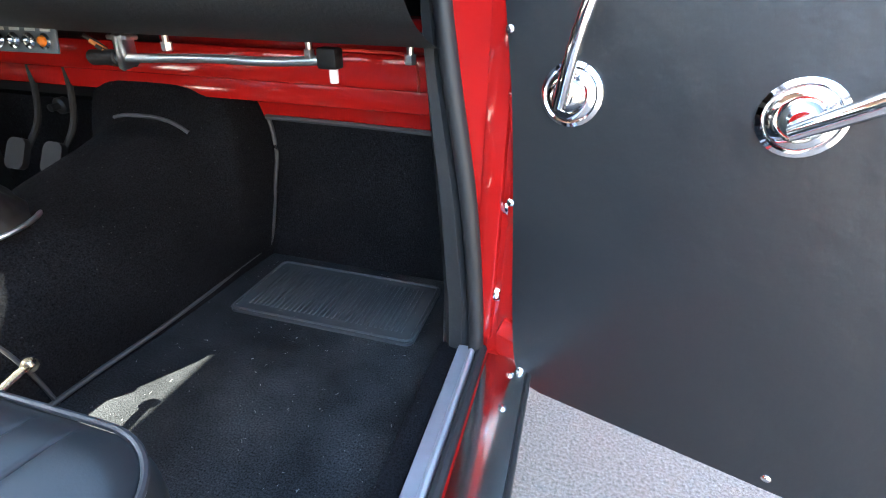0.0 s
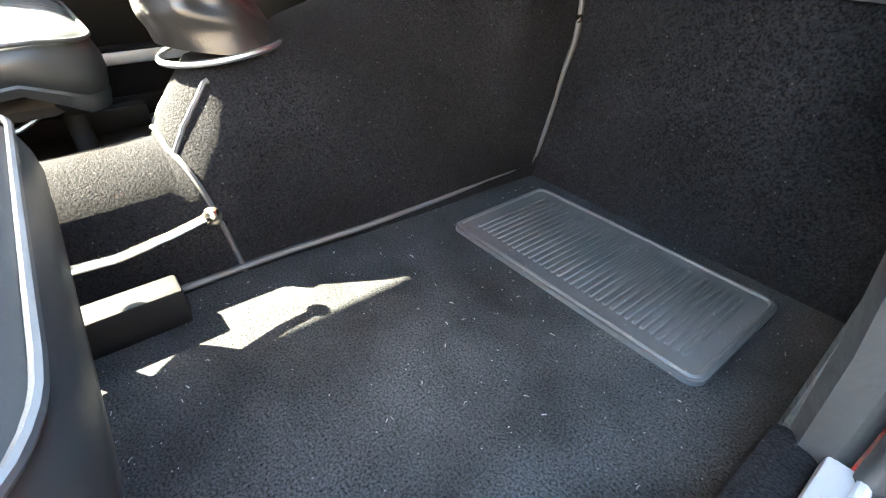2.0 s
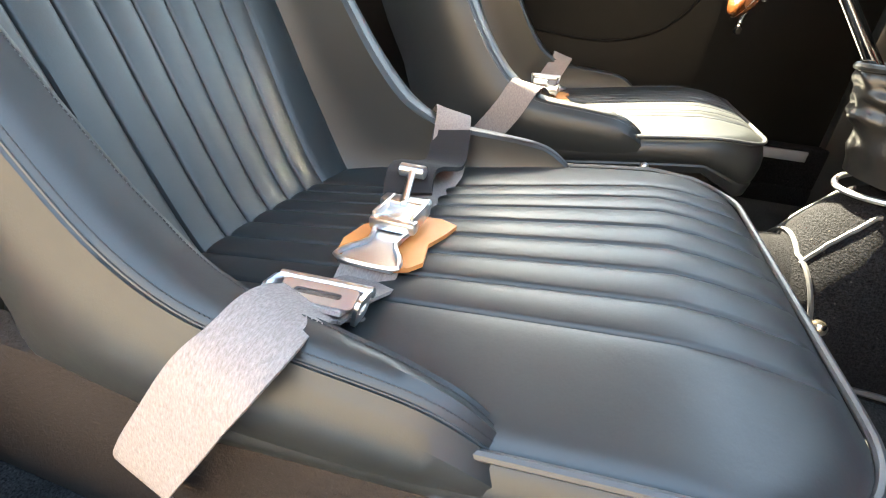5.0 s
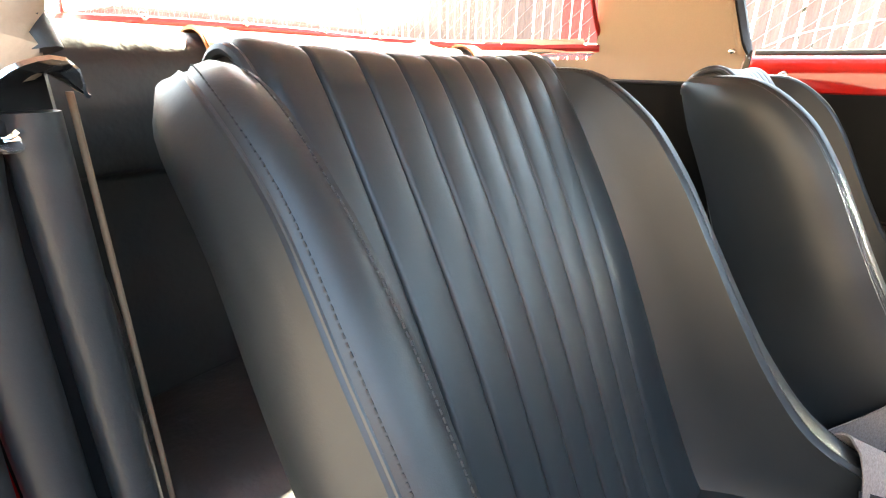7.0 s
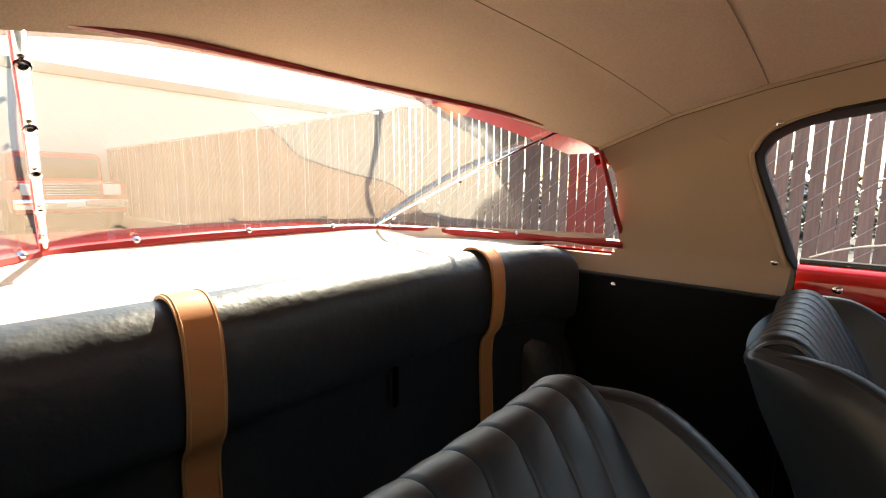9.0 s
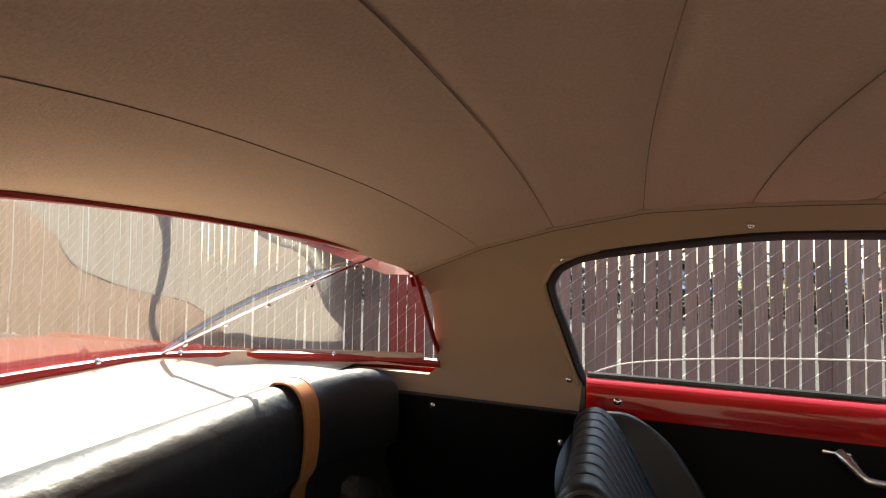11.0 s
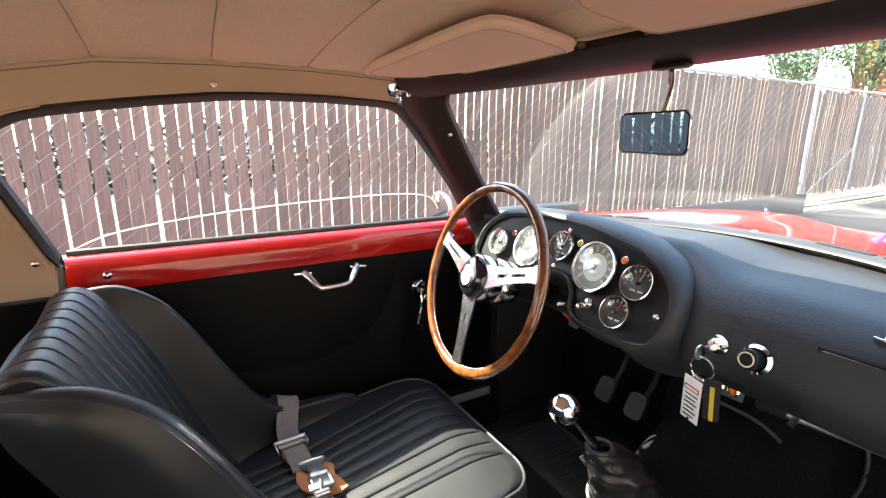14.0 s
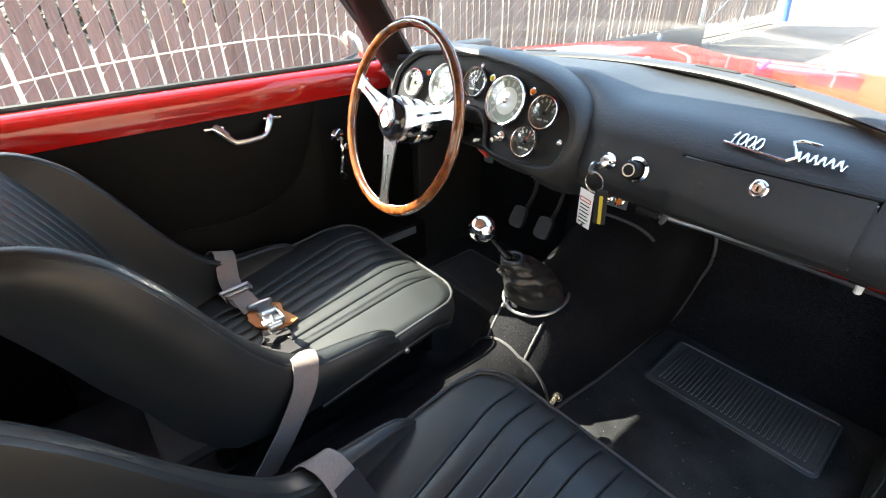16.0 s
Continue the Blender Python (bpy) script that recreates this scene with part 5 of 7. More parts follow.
plate_ob = part("plate", box((0.135, 0.034, 0.003), swm, 0.001), STEELGREY, sw, "blue-grey painted plate")
for k, (u, mat) in enumerate(((-0.052, None), (-0.022, CHROME), (0.003, CHROME), (0.028, CHROME), (0.052, AMBER))):
    mm = swm @ Matrix.Translation((u, -0.003, 0.0015))
    part("button", lathe([(0.010, 0), (0.010, 0.004), (0.007, 0.006), (0.006, 0.004), (0, 0.004)], mm, 18), CHROME, sw)
    part("button_cap", lathe([(0.006, 0.003), (0.0055, 0.009), (0.003, 0.011), (0, 0.0112)], mm, 16), mat or grain("green_lens", (0.02, 0.16, 0.09), 0.2, fine=60, bump=0.0), sw)
    part("caption_bar", box((0.016, 0.004, 0.0006), swm @ Matrix.Translation((u, 0.0115, 0.0018))), MARK, sw)
handle = thing("bonnet_release", "plain bright metal pull handle under the dashboard", "pull handle", (-0.06, 0.80, 0.79))
part("blade", box((0.072, 0.022, 0.005), Matrix.Translation((-0.075, 0.782, 0.771)) @ pose(0, 0, 0, 38, 7, 0), 0.002), STEEL, handle)

tab = thing("cable_bracket", "red paint-tipped cable tab on a grey steel bracket under the column", "bracket", (-0.29, 0.80, 0.77))
part("plate", plate(rounded(0.030, 0.022, 0.006), [], (0, 0, 0), 0.003, lambda u, v, w: (-0.268 + u, 0.800 + w, 0.762 + v)), STEELGREY, tab)
part("tab", tube(smooth_line([(-0.302, 0.800, 0.783), (-0.290, 0.796, 0.779), (-0.276, 0.797, 0.772), (-0.268, 0.798, 0.766)], 4), 0.0065, 8, flat=0.7), NEEDLERED, tab, "red tab")

# ignition lock, keys, lighter
for nm, x, z, lab in (("ignition_lock", 0.109, 0.884, "round chrome ignition lock in the dashboard"), ("cigar_lighter", 0.161, 0.884, "chrome-ringed black cigar lighter in the dashboard")):
    m = axis_matrix((x, face_y(z) - 0.001, z), (0, -1, 0.25))
    lk = thing(nm, lab, "lock" if nm[0] == "i" else "lighter", (x, face_y(z), z))
    if nm[0] == "i":
        part("bezel", lathe([(0.0145, 0), (0.0145, 0.004), (0.011, 0.008), (0.010, 0.014), (0.008, 0.016), (0, 0.016)], m, 24), CHROME, lk)
        part("slot", box((0.002, 0.009, 0.001), m @ Matrix.Translation((0, 0, 0.0165))), PLAINBLACK, lk)
    else:
        part("bezel", lathe([(0.0205, 0), (0.0205, 0.004), (0.016, 0.008), (0.013, 0.006), (0.013, 0.0)], m, 28), CHROME, lk)
        part("knob", lathe([(0.0115, 0.002), (0.0115, 0.014), (0.014, 0.020), (0.014, 0.028), (0.012, 0.030), (0, 0.0305)], m, 28), BLACKPAINT, lk, "black knob with a brass ring")
        part("knob_ring", lathe([(0.0105, 0.0306), (0.0105, 0.0315), (0.0085, 0.0315), (0.0085, 0.0306)], m, 24), BRASS, lk)
keys = thing("key_ring", "key ring with white tag and black strap fob in the ignition", "key ring", (0.105, 0.675, 0.86))
part("key", joined(box((0.003, 0.03, 0.012), Matrix.Translation((0.109, 0.672, 0.884)), 0.001), lathe([(0.0, -0.0015), (0.011, -0.0015), (0.011, 0.0015), (0, 0.0015)], Matrix.Translation((0.109, 0.655, 0.884)) @ pose(0, 0, 0, 0, 90, 0), 16)), STEEL, keys)
part("ring", tube([Vector((0.116 + 0.0165 * math.cos(a), 0.654, 0.862 + 0.0165 * math.sin(a))) for a in [2 * math.pi * k / 32 for k in range(32)]], 0.0016, 6, closed=True), CHROME, keys)
hang = pose(0, 0, 0, 4, 3, -12)
tag = part("tag", box((0.031, 0.0012, 0.070), Matrix.Translation((0.106, 0.655, 0.809)) @ hang, 0.0004), WHITE, keys, "white paper tag")
part("tag_print", box((0.026, 0.0008, 0.008), Matrix.Translation((0.1055, 0.6535, 0.826)) @ hang), NEEDLERED, tag, "red printed bar")
part("tag_field", box((0.022, 0.0009, 0.004), Matrix.Translation((0.1055, 0.6533, 0.826)) @ hang), WHITE, tag)
for k in range(6):
    part("print_bar", box((0.022 - 0.004 * (k % 2), 0.0008, 0.0016), Matrix.Translation((0.106 - 0.001 * (k % 2), 0.6537, 0.816 - 0.0065 * k)) @ hang), BLACKPAINT, tag)
part("tag_dot", lathe([(0, -0.0008), (0.002, -0.0008), (0.002, 0.0008), (0, 0.0008)], Matrix.Translation((0.105, 0.6537, 0.7785)) @ pose(0, 0, 0, 90, 0, 0), 10), BLACKPAINT, tag)
fob = part("fob", box((0.021, 0.006, 0.062), Matrix.Translation((0.134, 0.655, 0.822)) @ pose(0, 0, 0, 3, -3, 14), 0.0025), RUBBERWEB, keys, "black strap fob")
part("fob_stripe", box((0.006, 0.0075, 0.052), Matrix.Translation((0.1355, 0.6548, 0.818)) @ pose(0, 0, 0, 3, -3, 14), 0.001), YELLOW, fob, "yellow woven stripe")

# pedals
for k, x in enumerate((-0.290, -0.197)):
    pd = thing("pedal", "ribbed black rubber pedal on a bent arm", "pedal", (x, 0.97, 0.53), "pedals")
    mm = Matrix.Translation((x, 0.965, 0.535)) @ pose(0, 0, 0, 62, 0, 0)
    part("pad", plate(rounded(0.048, 0.062, 0.015), [], (0, 0, 0), 0.012, lambda u, v, w: mm @ Vector((u * (1 - 0.9 * v), v, w))), RUBBER, pd)
    part("arm", tube(smooth_line([(x, 0.978, 0.54), (x + 0.004, 1.02, 0.60), (x, 1.04, 0.70), (x, 1.03, 0.80)], 5), 0.006, 8), PLAINBLACK, pd)
acc = thing("heel_switch", "small black floor switch by the pedals", "switch", (-0.34, 1.1, 0.60))
part("button", joined(rod((-0.34, 1.126, 0.60), (-0.34, 1.105, 0.599), 0.018), rod((-0.34, 1.11, 0.60), (-0.34, 1.085, 0.598), 0.008)), RUBBER, acc)

# rubber heel mats
def heel_mat(cx, cy, w, d, label):
    mat = thing("heel_mat", label, "floor mat", (cx, cy, FLOOR_Z), "heel mats")
    part("sheet", plate(rounded(w, d, 0.016), [], (0, 0, 0), 0.006, lambda u, v, t: (cx + u, cy + v, FLOOR_Z + t)), MATRUBBER, mat)
    frame_pts = [Vector((cx + u, cy + v, FLOOR_Z + 0.0075)) for u, v in rounded(w - 0.012, d - 0.012, 0.012)]
    part("raised_border", tube(frame_pts, 0.0028, 6, closed=True), MATRUBBER, mat)
    ribs = int((w - 0.05) / 0.0095)
    for k in range(ribs):
        x = cx - (w - 0.05) / 2 + (w - 0.05) * (k + 0.5) / ribs
        rib = part("rib", box((0.0052, d - 0.052, 0.0035), Matrix.Translation((x, cy, FLOOR_Z + 0.0075)), 0.0012, 1), MATRUBBER, mat)
    return mat


heel_mat(0.369, 0.998, 0.365, 0.190, "black ribbed rubber heel mat set in the passenger footwell carpet")
heel_mat(-0.36, 0.90, 0.34, 0.20, "black ribbed rubber heel mat set in the driver's footwell carpet")


# lint on the carpet
lint_r = random.Random(12)
verts, faces = [], []
for k in range(330):
    c = Vector((lint_r.uniform(0.12, 0.60), lint_r.uniform(0.42, 1.10), FLOOR_Z + 0.001))
    if abs(c.x - 0.369) < 0.185 and abs(c.y - 0.998) < 0.098:
        c.z += 0.0105
    a, ln, w = lint_r.uniform(0, 6.28), lint_r.choice((0.0004, 0.0005, 0.0006, 0.0008, 0.001, 0.0025)), lint_r.uniform(0.00018, 0.0004)
    u, v = Vector((math.cos(a), math.sin(a), 0)), Vector((-math.sin(a), math.cos(a), 0))
    n = len(verts)
    bend = v * ln * lint_r.uniform(-0.4, 0.4) + Vector((0, 0, 0.0006))
    for p in (c - u * ln, c + bend, c + u * ln):
        verts += [p - v * w, p + v * w]
    faces += [(n, n + 1, n + 3, n + 2), (n + 2, n + 3, n + 5, n + 4)]
me = bpy.data.meshes.new("lint")
me.from_pydata([tuple(v) for v in verts], [], faces)
me.materials.append(grain("pale_lint", (0.30, 0.29, 0.28), 0.9, fine=300))
tagged(new("lint", me), "pale lint and crumbs caught in the black carpet", "lint", "", "stuff")


# ---- driver's door, closed ----
door_d = thing("driver_door", "closed driver's door with black vinyl trim and a glossy red painted sill", "car door", (-0.66, 0.3, 0.32))
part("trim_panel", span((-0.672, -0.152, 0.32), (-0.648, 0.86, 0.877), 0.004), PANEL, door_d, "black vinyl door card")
cap = []
for k in range(29):
    y = lerp(-0.152, 0.86, k / 28)
    cap.append([Vector((x, y, z)) for x, z in ((-0.650, 0.872), (-0.643, 0.876), (-0.640, 0.890), (-0.641, 0.915), (-0.646, 0.934), (-0.656, 0.944), (-0.672, 0.947), (-0.70, 0.946), (-0.70, 0.872))])
sill = part("painted_sill", capped(cap), RED, door_d, "glossy red painted window sill")
part("outer_skin", span((-0.735, -0.152, 0.30), (-0.70, 0.86, 0.94), 0.01), RED, door_d)
for y, z in ((-0.088, 0.908), (0.70, 0.905)):
    screw((-0.641, y, z), (1, 0, 0.1), 0.006, parent=sill)
part("waist_strip", tube([(-0.678, lerp(-0.15, 0.76, k / 10), 0.950) for k in range(11)], 0.0075, 8), PLAINBLACK, door_d, "black felt waist seal")
part("waist_chrome", tube([(-0.690, lerp(-0.15, 0.76, k / 10), 0.953) for k in range(11)], 0.0028, 8), RAIL, door_d)
pocket = smooth_line([(-0.647, -0.14, 0.655), (-0.647, 0.0, 0.643), (-0.647, 0.123, 0.634), (-0.647, 0.289, 0.622), (-0.647, 0.40, 0.645), (-0.647, 0.465, 0.69), (-0.647, 0.514, 0.77), (-0.647, 0.545, 0.872)], 6)
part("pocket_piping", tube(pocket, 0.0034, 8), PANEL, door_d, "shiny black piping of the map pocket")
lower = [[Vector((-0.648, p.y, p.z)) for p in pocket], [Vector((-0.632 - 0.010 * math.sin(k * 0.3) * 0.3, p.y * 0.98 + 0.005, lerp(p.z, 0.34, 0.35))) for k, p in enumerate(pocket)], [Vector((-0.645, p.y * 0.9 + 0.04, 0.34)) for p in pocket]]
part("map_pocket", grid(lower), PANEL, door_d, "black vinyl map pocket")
grab = part("grab_handle", tube([(-0.642, 0.290, 0.855), (-0.630, 0.297, 0.848), (-0.612, 0.312, 0.829), (-0.608, 0.320, 0.824), (-0.606, 0.335, 0.8235), (-0.606, 0.356, 0.824), (-0.606, 0.378, 0.825), (-0.608, 0.390, 0.827), (-0.612, 0.397, 0.832), (-0.630, 0.414, 0.850), (-0.642, 0.421, 0.856)], 0.0058, 10, flat=1.25, radii=[0.010, 0.0095, 0.0072, 0.0062, 0.0056, 0.0056, 0.0056, 0.0062, 0.0072, 0.0095, 0.010]), RAILBRIGHT, door_d, "chrome grab handle")
for y in (0.287, 0.425):
    part("foot", box((0.010, 0.046, 0.009), Matrix.Translation((-0.642, y, 0.856)) @ pose(0, 0, 0, -4, 0, 0), 0.004), CHROME, grab)
m = axis_matrix((-0.648, 0.597, 0.772), (1, 0, 0))
crank = part("window_crank", lathe([(0.021, 0), (0.021, 0.004), (0.015, 0.010), (0.012, 0.018), (0, 0.020)], m, 24), CHROME, door_d, "chrome window crank")
part("arm", tube(smooth_line([(-0.630, 0.597, 0.772), (-0.618, 0.593, 0.75), (-0.615, 0.587, 0.715), (-0.618, 0.583, 0.690), (-0.618, 0.582, 0.676)], 4), 0.0055, 8), CHROME, crank)
part("grip", lathe([(0, -0.010), (0.007, -0.008), (0.0085, 0.0), (0.006, 0.012), (0, 0.013)], axis_matrix((-0.610, 0.582, 0.672), (1, 0, 0)), 14), BLACKPAINT, crank)
part("crank_escutcheon", rod((-0.648, 0.62, 0.74), (-0.640, 0.62, 0.74), 0.009), CHROME, door_d)


def off_loop(loop, grow):
    out = []
    for k, (y, z) in enumerate(loop):
        a, b = loop[k - 1], loop[(k + 1) % len(loop)]
        ny, nz = -(b[1] - a[1]), b[0] - a[0]
        ln = math.hypot(ny, nz)
        out.append((y + ny / ln * grow, z + nz / ln * grow))
    return out


def win_loop():
    top = smooth_line([(y, z, 0) for y, z in WINDOW], 4)
    return [(p.x, p.y) for p in top]


inner = win_loop()
grow = 0.017
if off_loop(inner, grow)[len(inner) // 2][1] < inner[len(inner) // 2][1]:
    grow = -grow
outer, crest = off_loop(inner, grow), off_loop(inner, grow * 0.55)
rows = [[Vector((-(side_x(y, z) + dx), y, z)) for y, z in loop] for loop, dx in ((outer, 0.001), (outer, 0.03), (inner, 0.032), (inner, 0.004), (crest, -0.006), (outer, 0.001))]
part("window_frame", grid([[row[k] for row in rows] for k in range(len(inner))]), RUBBER, door_d, "black window frame seal")
glass_d = part("window_glass", plate(inner, [], (0, 0, 0), 0.004, lambda y, z, w: (-(side_x(y, z) + 0.028 + w), y, z)), GLASS, door_d, "clear wound-up side glass")
glass_d.visible_shadow = False
part("draught_line", tube(smooth_line([(-0.655, -0.135, 0.962), (-0.648, -0.06, 0.99), (-0.643, 0.10, 1.012), (-0.640, 0.30, 1.026), (-0.640, 0.50, 1.032), (-0.642, 0.62, 1.022), (-0.650, 0.66, 0.985)], 6), 0.0018, 6), WHITE, door_d, "pale edge of a lowered draught pane")
latch_d = thing("window_latch", "small chrome roof latch beside the windscreen pillar", "latch", (-0.495, 0.48, 1.27))
part("base", lathe([(0.018, 0), (0.018, 0.004), (0.012, 0.006), (0, 0.006)], axis_matrix((-0.510, 0.478, 1.272), (1, -0.2, -0.3)), 20), CHROME, latch_d)
part("hook", joined(box((0.010, 0.034, 0.012), Matrix.Translation((-0.498, 0.488, 1.272)), 0.003), box((0.008, 0.010, 0.028), Matrix.Translation((-0.494, 0.500, 1.270)), 0.003), rod((-0.498, 0.476, 1.258), (-0.498, 0.476, 1.284), 0.004)), CHROME, latch_d)

# ---- passenger door, swung open ----
DH, DD = Vector((0.715, 0.831, 0)), Vector((0.951, -0.309, 0))
DN = Vector((-0.309, -0.951, 0))


def on_door(d, z, off=0.0):
    return DH + DD * d + DN * off + Vector((0, 0, z))


def door_box(d0, d1, z0, z1, o0, o1, bevel=0.004):
    ang = math.degrees(math.atan2(DD.y, DD.x))
    return box((d1 - d0, o1 - o0, z1 - z0), Matrix.Translation(on_door((d0 + d1) / 2, (z0 + z1) / 2, (o0 + o1) / 2)) @ pose(0, 0, 0, 0, 0, ang), bevel)


door_p = thing("passenger_door", "wide-open passenger door with black vinyl card and red painted frame", "car door", on_door(0.3, 0.34))
edge = smooth_line([(-0.048, 0.90, 0), (-0.020, 0.75, 0), (-0.005, 0.62, 0), (0.006, 0.50, 0), (0.018, 0.40, 0), (0.034, 0.366, 0), (0.06, 0.356, 0)], 5)
card = [(p.x, p.y) for p in edge] + [(0.33, 0.364), (0.62, 0.375), (0.93, 0.40), (0.95, 0.42), (0.955, 0.90)]
part("trim_card", plate(card, [], (0, 0, 0), 0.008, lambda d, z, w: on_door(d, z, 0.002 + w)), GRAINVINYL, door_p, "grained black vinyl door card")
part("door_shell", door_box(-0.02, 0.96, 0.375, 0.90, -0.08, -0.002, 0.01), RED, door_p, "red painted door shell")
part("hinge_face", door_box(-0.055, -0.025, 0.40, 0.95, -0.075, 0.0, 0.004), RED, door_p, "red painted hinge face")
part("painted_sill", door_box(-0.06, 0.96, 0.90, 0.955, -0.07, 0.012, 0.012), RED, door_p)
for d, z in ((-0.008, 0.617), (0.030, 0.381), (0.318, 0.380), (0.62, 0.392), (-0.026, 0.80)):
    screw(on_door(d, z, 0.010), DN, 0.0036, parent=door_p)
for d, z, tip, nm in ((0.047, 0.745, (0.075, 0.87), "window_crank"), (0.234, 0.748, (0.34, 0.815), "door_handle")):
    m = axis_matrix(on_door(d, z, 0.010), DN)
    esc = part(nm, lathe([(0.031, 0), (0.031, 0.003), (0.027, 0.006), (0.025, 0.005), (0.022, 0.009), (0.018, 0.010), (0.016, 0.009), (0.012, 0.016), (0.008, 0.020), (0, 0.020)], m, 36), CHROME, door_p, "chrome handle on a stepped round escutcheon")
    a, b = on_door(d - 0.004, z - 0.008, 0.032), on_door(*tip, 0.045)
    part("arm", tube([a + (b - a) * (k / 10) + DN * (0.012 * math.sin(math.pi * k / 10)) for k in range(11)], 0.009, 12, radii=[0.0070 + (0.003 if nm[0] == "d" else -0.001) * k / 10 for k in range(11)]), CHROME, esc)

# ---- door opening: hinge pillar, sill, B pillar ----
pillar = struct("door_pillar_right", span((0.685, 0.845, 0.30), (0.74, 0.93, 0.96), 0.004), RED, "glossy red painted hinge pillar in the door opening", "pillar")
rows = []
for z, xi, xm, xo in ((0.36, 0.622, 0.660, 0.668), (0.45, 0.618, 0.658, 0.668), (0.60, 0.604, 0.640, 0.668), (0.75, 0.588, 0.612, 0.660), (0.84, 0.580, 0.600, 0.655), (0.96, 0.572, 0.592, 0.65)):
    rows.append([Vector((xi, 0.90, z)), Vector((xi, 0.862, z)), Vector((lerp(xi, xm, 0.25), 0.846, z)), Vector((lerp(xi, xm, 0.75), 0.843, z)), Vector((xm, 0.852, z)), Vector((xm, 0.90, z))])
part("padded_trim", grid([[r[k] for r in rows] for k in range(6)]), VINYL, pillar, "padded grained vinyl edge trim")
part("draught_seal", tube(smooth_line([(0.672, 0.842, 0.365), (0.668, 0.842, 0.45), (0.651, 0.842, 0.60), (0.624, 0.842, 0.75), (0.610, 0.842, 0.84), (0.600, 0.842, 0.96)], 5), 0.011, 10), RUBBER, pillar, "black rubber draught seal")
rows = [[Vector((x, 0.852, z)), Vector((0.70, 0.848, z)), Vector((0.735, 0.846, z)), Vector((0.742, 0.90, z))] for z, x in ((0.36, 0.668), (0.45, 0.664), (0.60, 0.648), (0.75, 0.622), (0.96, 0.60))]
part("painted_face", grid(rows), RED, pillar)
part("stiffener", box((0.012, 0.01, 0.16), Matrix.Translation((0.706, 0.842, 0.66)) @ pose(0, 0, 0, 0, -8, 0), 0.003), RED, pillar)
screw((0.693, 0.846, 0.474), (0, -1, 0), 0.008, parent=pillar)
screw((0.70, 0.846, 0.60), (0, -1, 0), 0.006, parent=pillar)
part("check_strap", joined(box((0.05, 0.02, 0.03), Matrix.Translation((0.728, 0.838, 0.425)) @ pose(0, 0, 0, 0, 20, 0), 0.004), rod((0.735, 0.835, 0.41), (0.735, 0.835, 0.445), 0.008)), RED, pillar)
sillp = struct("door_sill", span((0.675, -0.16, 0.28), (0.752, 0.86, 0.378), 0.006), RED, "red painted door sill with aluminium tread strips", "door sill")
part("inner_carpet", span((0.612, -0.16, 0.28), (0.648, 0.86, 0.368), 0.008), CARPET, sillp, "carpeted inner sill")
part("tread_strip", span((0.646, -0.16, 0.362), (0.672, 0.845, 0.378), 0.003), SILLALU, sillp, "scuffed aluminium tread strip")
part("tread_lip", tube([(0.668, -0.16, 0.380), (0.668, 0.845, 0.380)], 0.0045, 8), SILLALU, sillp)
part("rubber_strip", tube([(0.681, -0.16, 0.378), (0.681, 0.845, 0.378)], 0.007, 8), RUBBER, sillp, "black rubber sill seal")
part("step_plate", span((0.691, -0.16, 0.376), (0.748, 0.835, 0.3805), 0.001), STEPALU, sillp, "aluminium step plate")
part("edge_seal", tube([(0.752, -0.16, 0.378), (0.752, 0.85, 0.378)], 0.004, 8), RUBBER, sillp)
for y in (0.739, 0.80, 0.45, 0.15):
    screw((0.728, y, 0.380), (0, 0, 1), 0.0045, parent=sillp)
# rear edge of the right door opening
bp = struct("door_pillar_rear_right", span((0.606, -0.205, 0.30), (0.70, -0.162, 0.945), 0.008), RED, "red painted rear pillar of the door opening with black seals", "pillar")
part("seal", tube(smooth_line([(0.600, -0.158, 0.32), (0.600, -0.155, 0.60), (0.597, -0.155, 0.86), (0.588, -0.160, 0.898)], 6), 0.009, 20), RUBBER, bp)
part("seal_lip", tube(smooth_line([(0.618, -0.152, 0.32), (0.618, -0.150, 0.70), (0.606, -0.150, 0.915)], 6), 0.006, 10), RUBBER, bp)
part("seal_top", tube(smooth_line([(0.592, -0.185, 0.90), (0.585, -0.215, 1.0), (0.566, -0.226, 1.12), (0.556, -0.21, 1.18), (0.55, -0.12, 1.21), (0.552, 0.14, 1.243), (0.552, 0.45, 1.245), (0.54, 0.55, 1.22)], 6), 0.008, 8), RUBBER, bp, "black rubber seal of the window opening")
roll = [Vector((side_x(y, z) - 0.026, y - 0.010, z)) for y, z in REAR_UP]
part("cloth_roll", tube(smooth_line([Vector((0.584, -0.166, 0.915)), *roll], 5), 0.0155, 12), SIDECLOTH, bp, "beige cloth roll edging the door opening")
part("panel_edge", span((0.568, -0.195, 0.30), (0.606, -0.160, 0.918), 0.006), PANEL, bp, "black vinyl panel edge")
part("panel_bead", tube([(0.567, -0.160, 0.31), (0.565, -0.160, 0.905)], 0.0011, 10), grain("brown_board_edge", (0.13, 0.085, 0.05), 0.8, fine=200), bp, "brown board edge of the vinyl panel")
part("panel_fold", tube(smooth_line([(0.578, -0.158, 0.31), (0.578, -0.157, 0.60), (0.577, -0.157, 0.90)], 4), 0.008, 16), VINYL, bp, "folded black vinyl edge")
clip = [am_p for am_p in smooth_line([(0.566, -0.158, 0.908), (0.572, -0.150, 0.912), (0.582, -0.148, 0.908), (0.588, -0.152, 0.898), (0.583, -0.158, 0.892), (0.577, -0.154, 0.896)], 5)]
part("spring_clip", ribbon(clip, Vector((0.25, 0.9, 0.2)), 0.016, 0.0012), CHROME, bp, "curled bright metal clip")
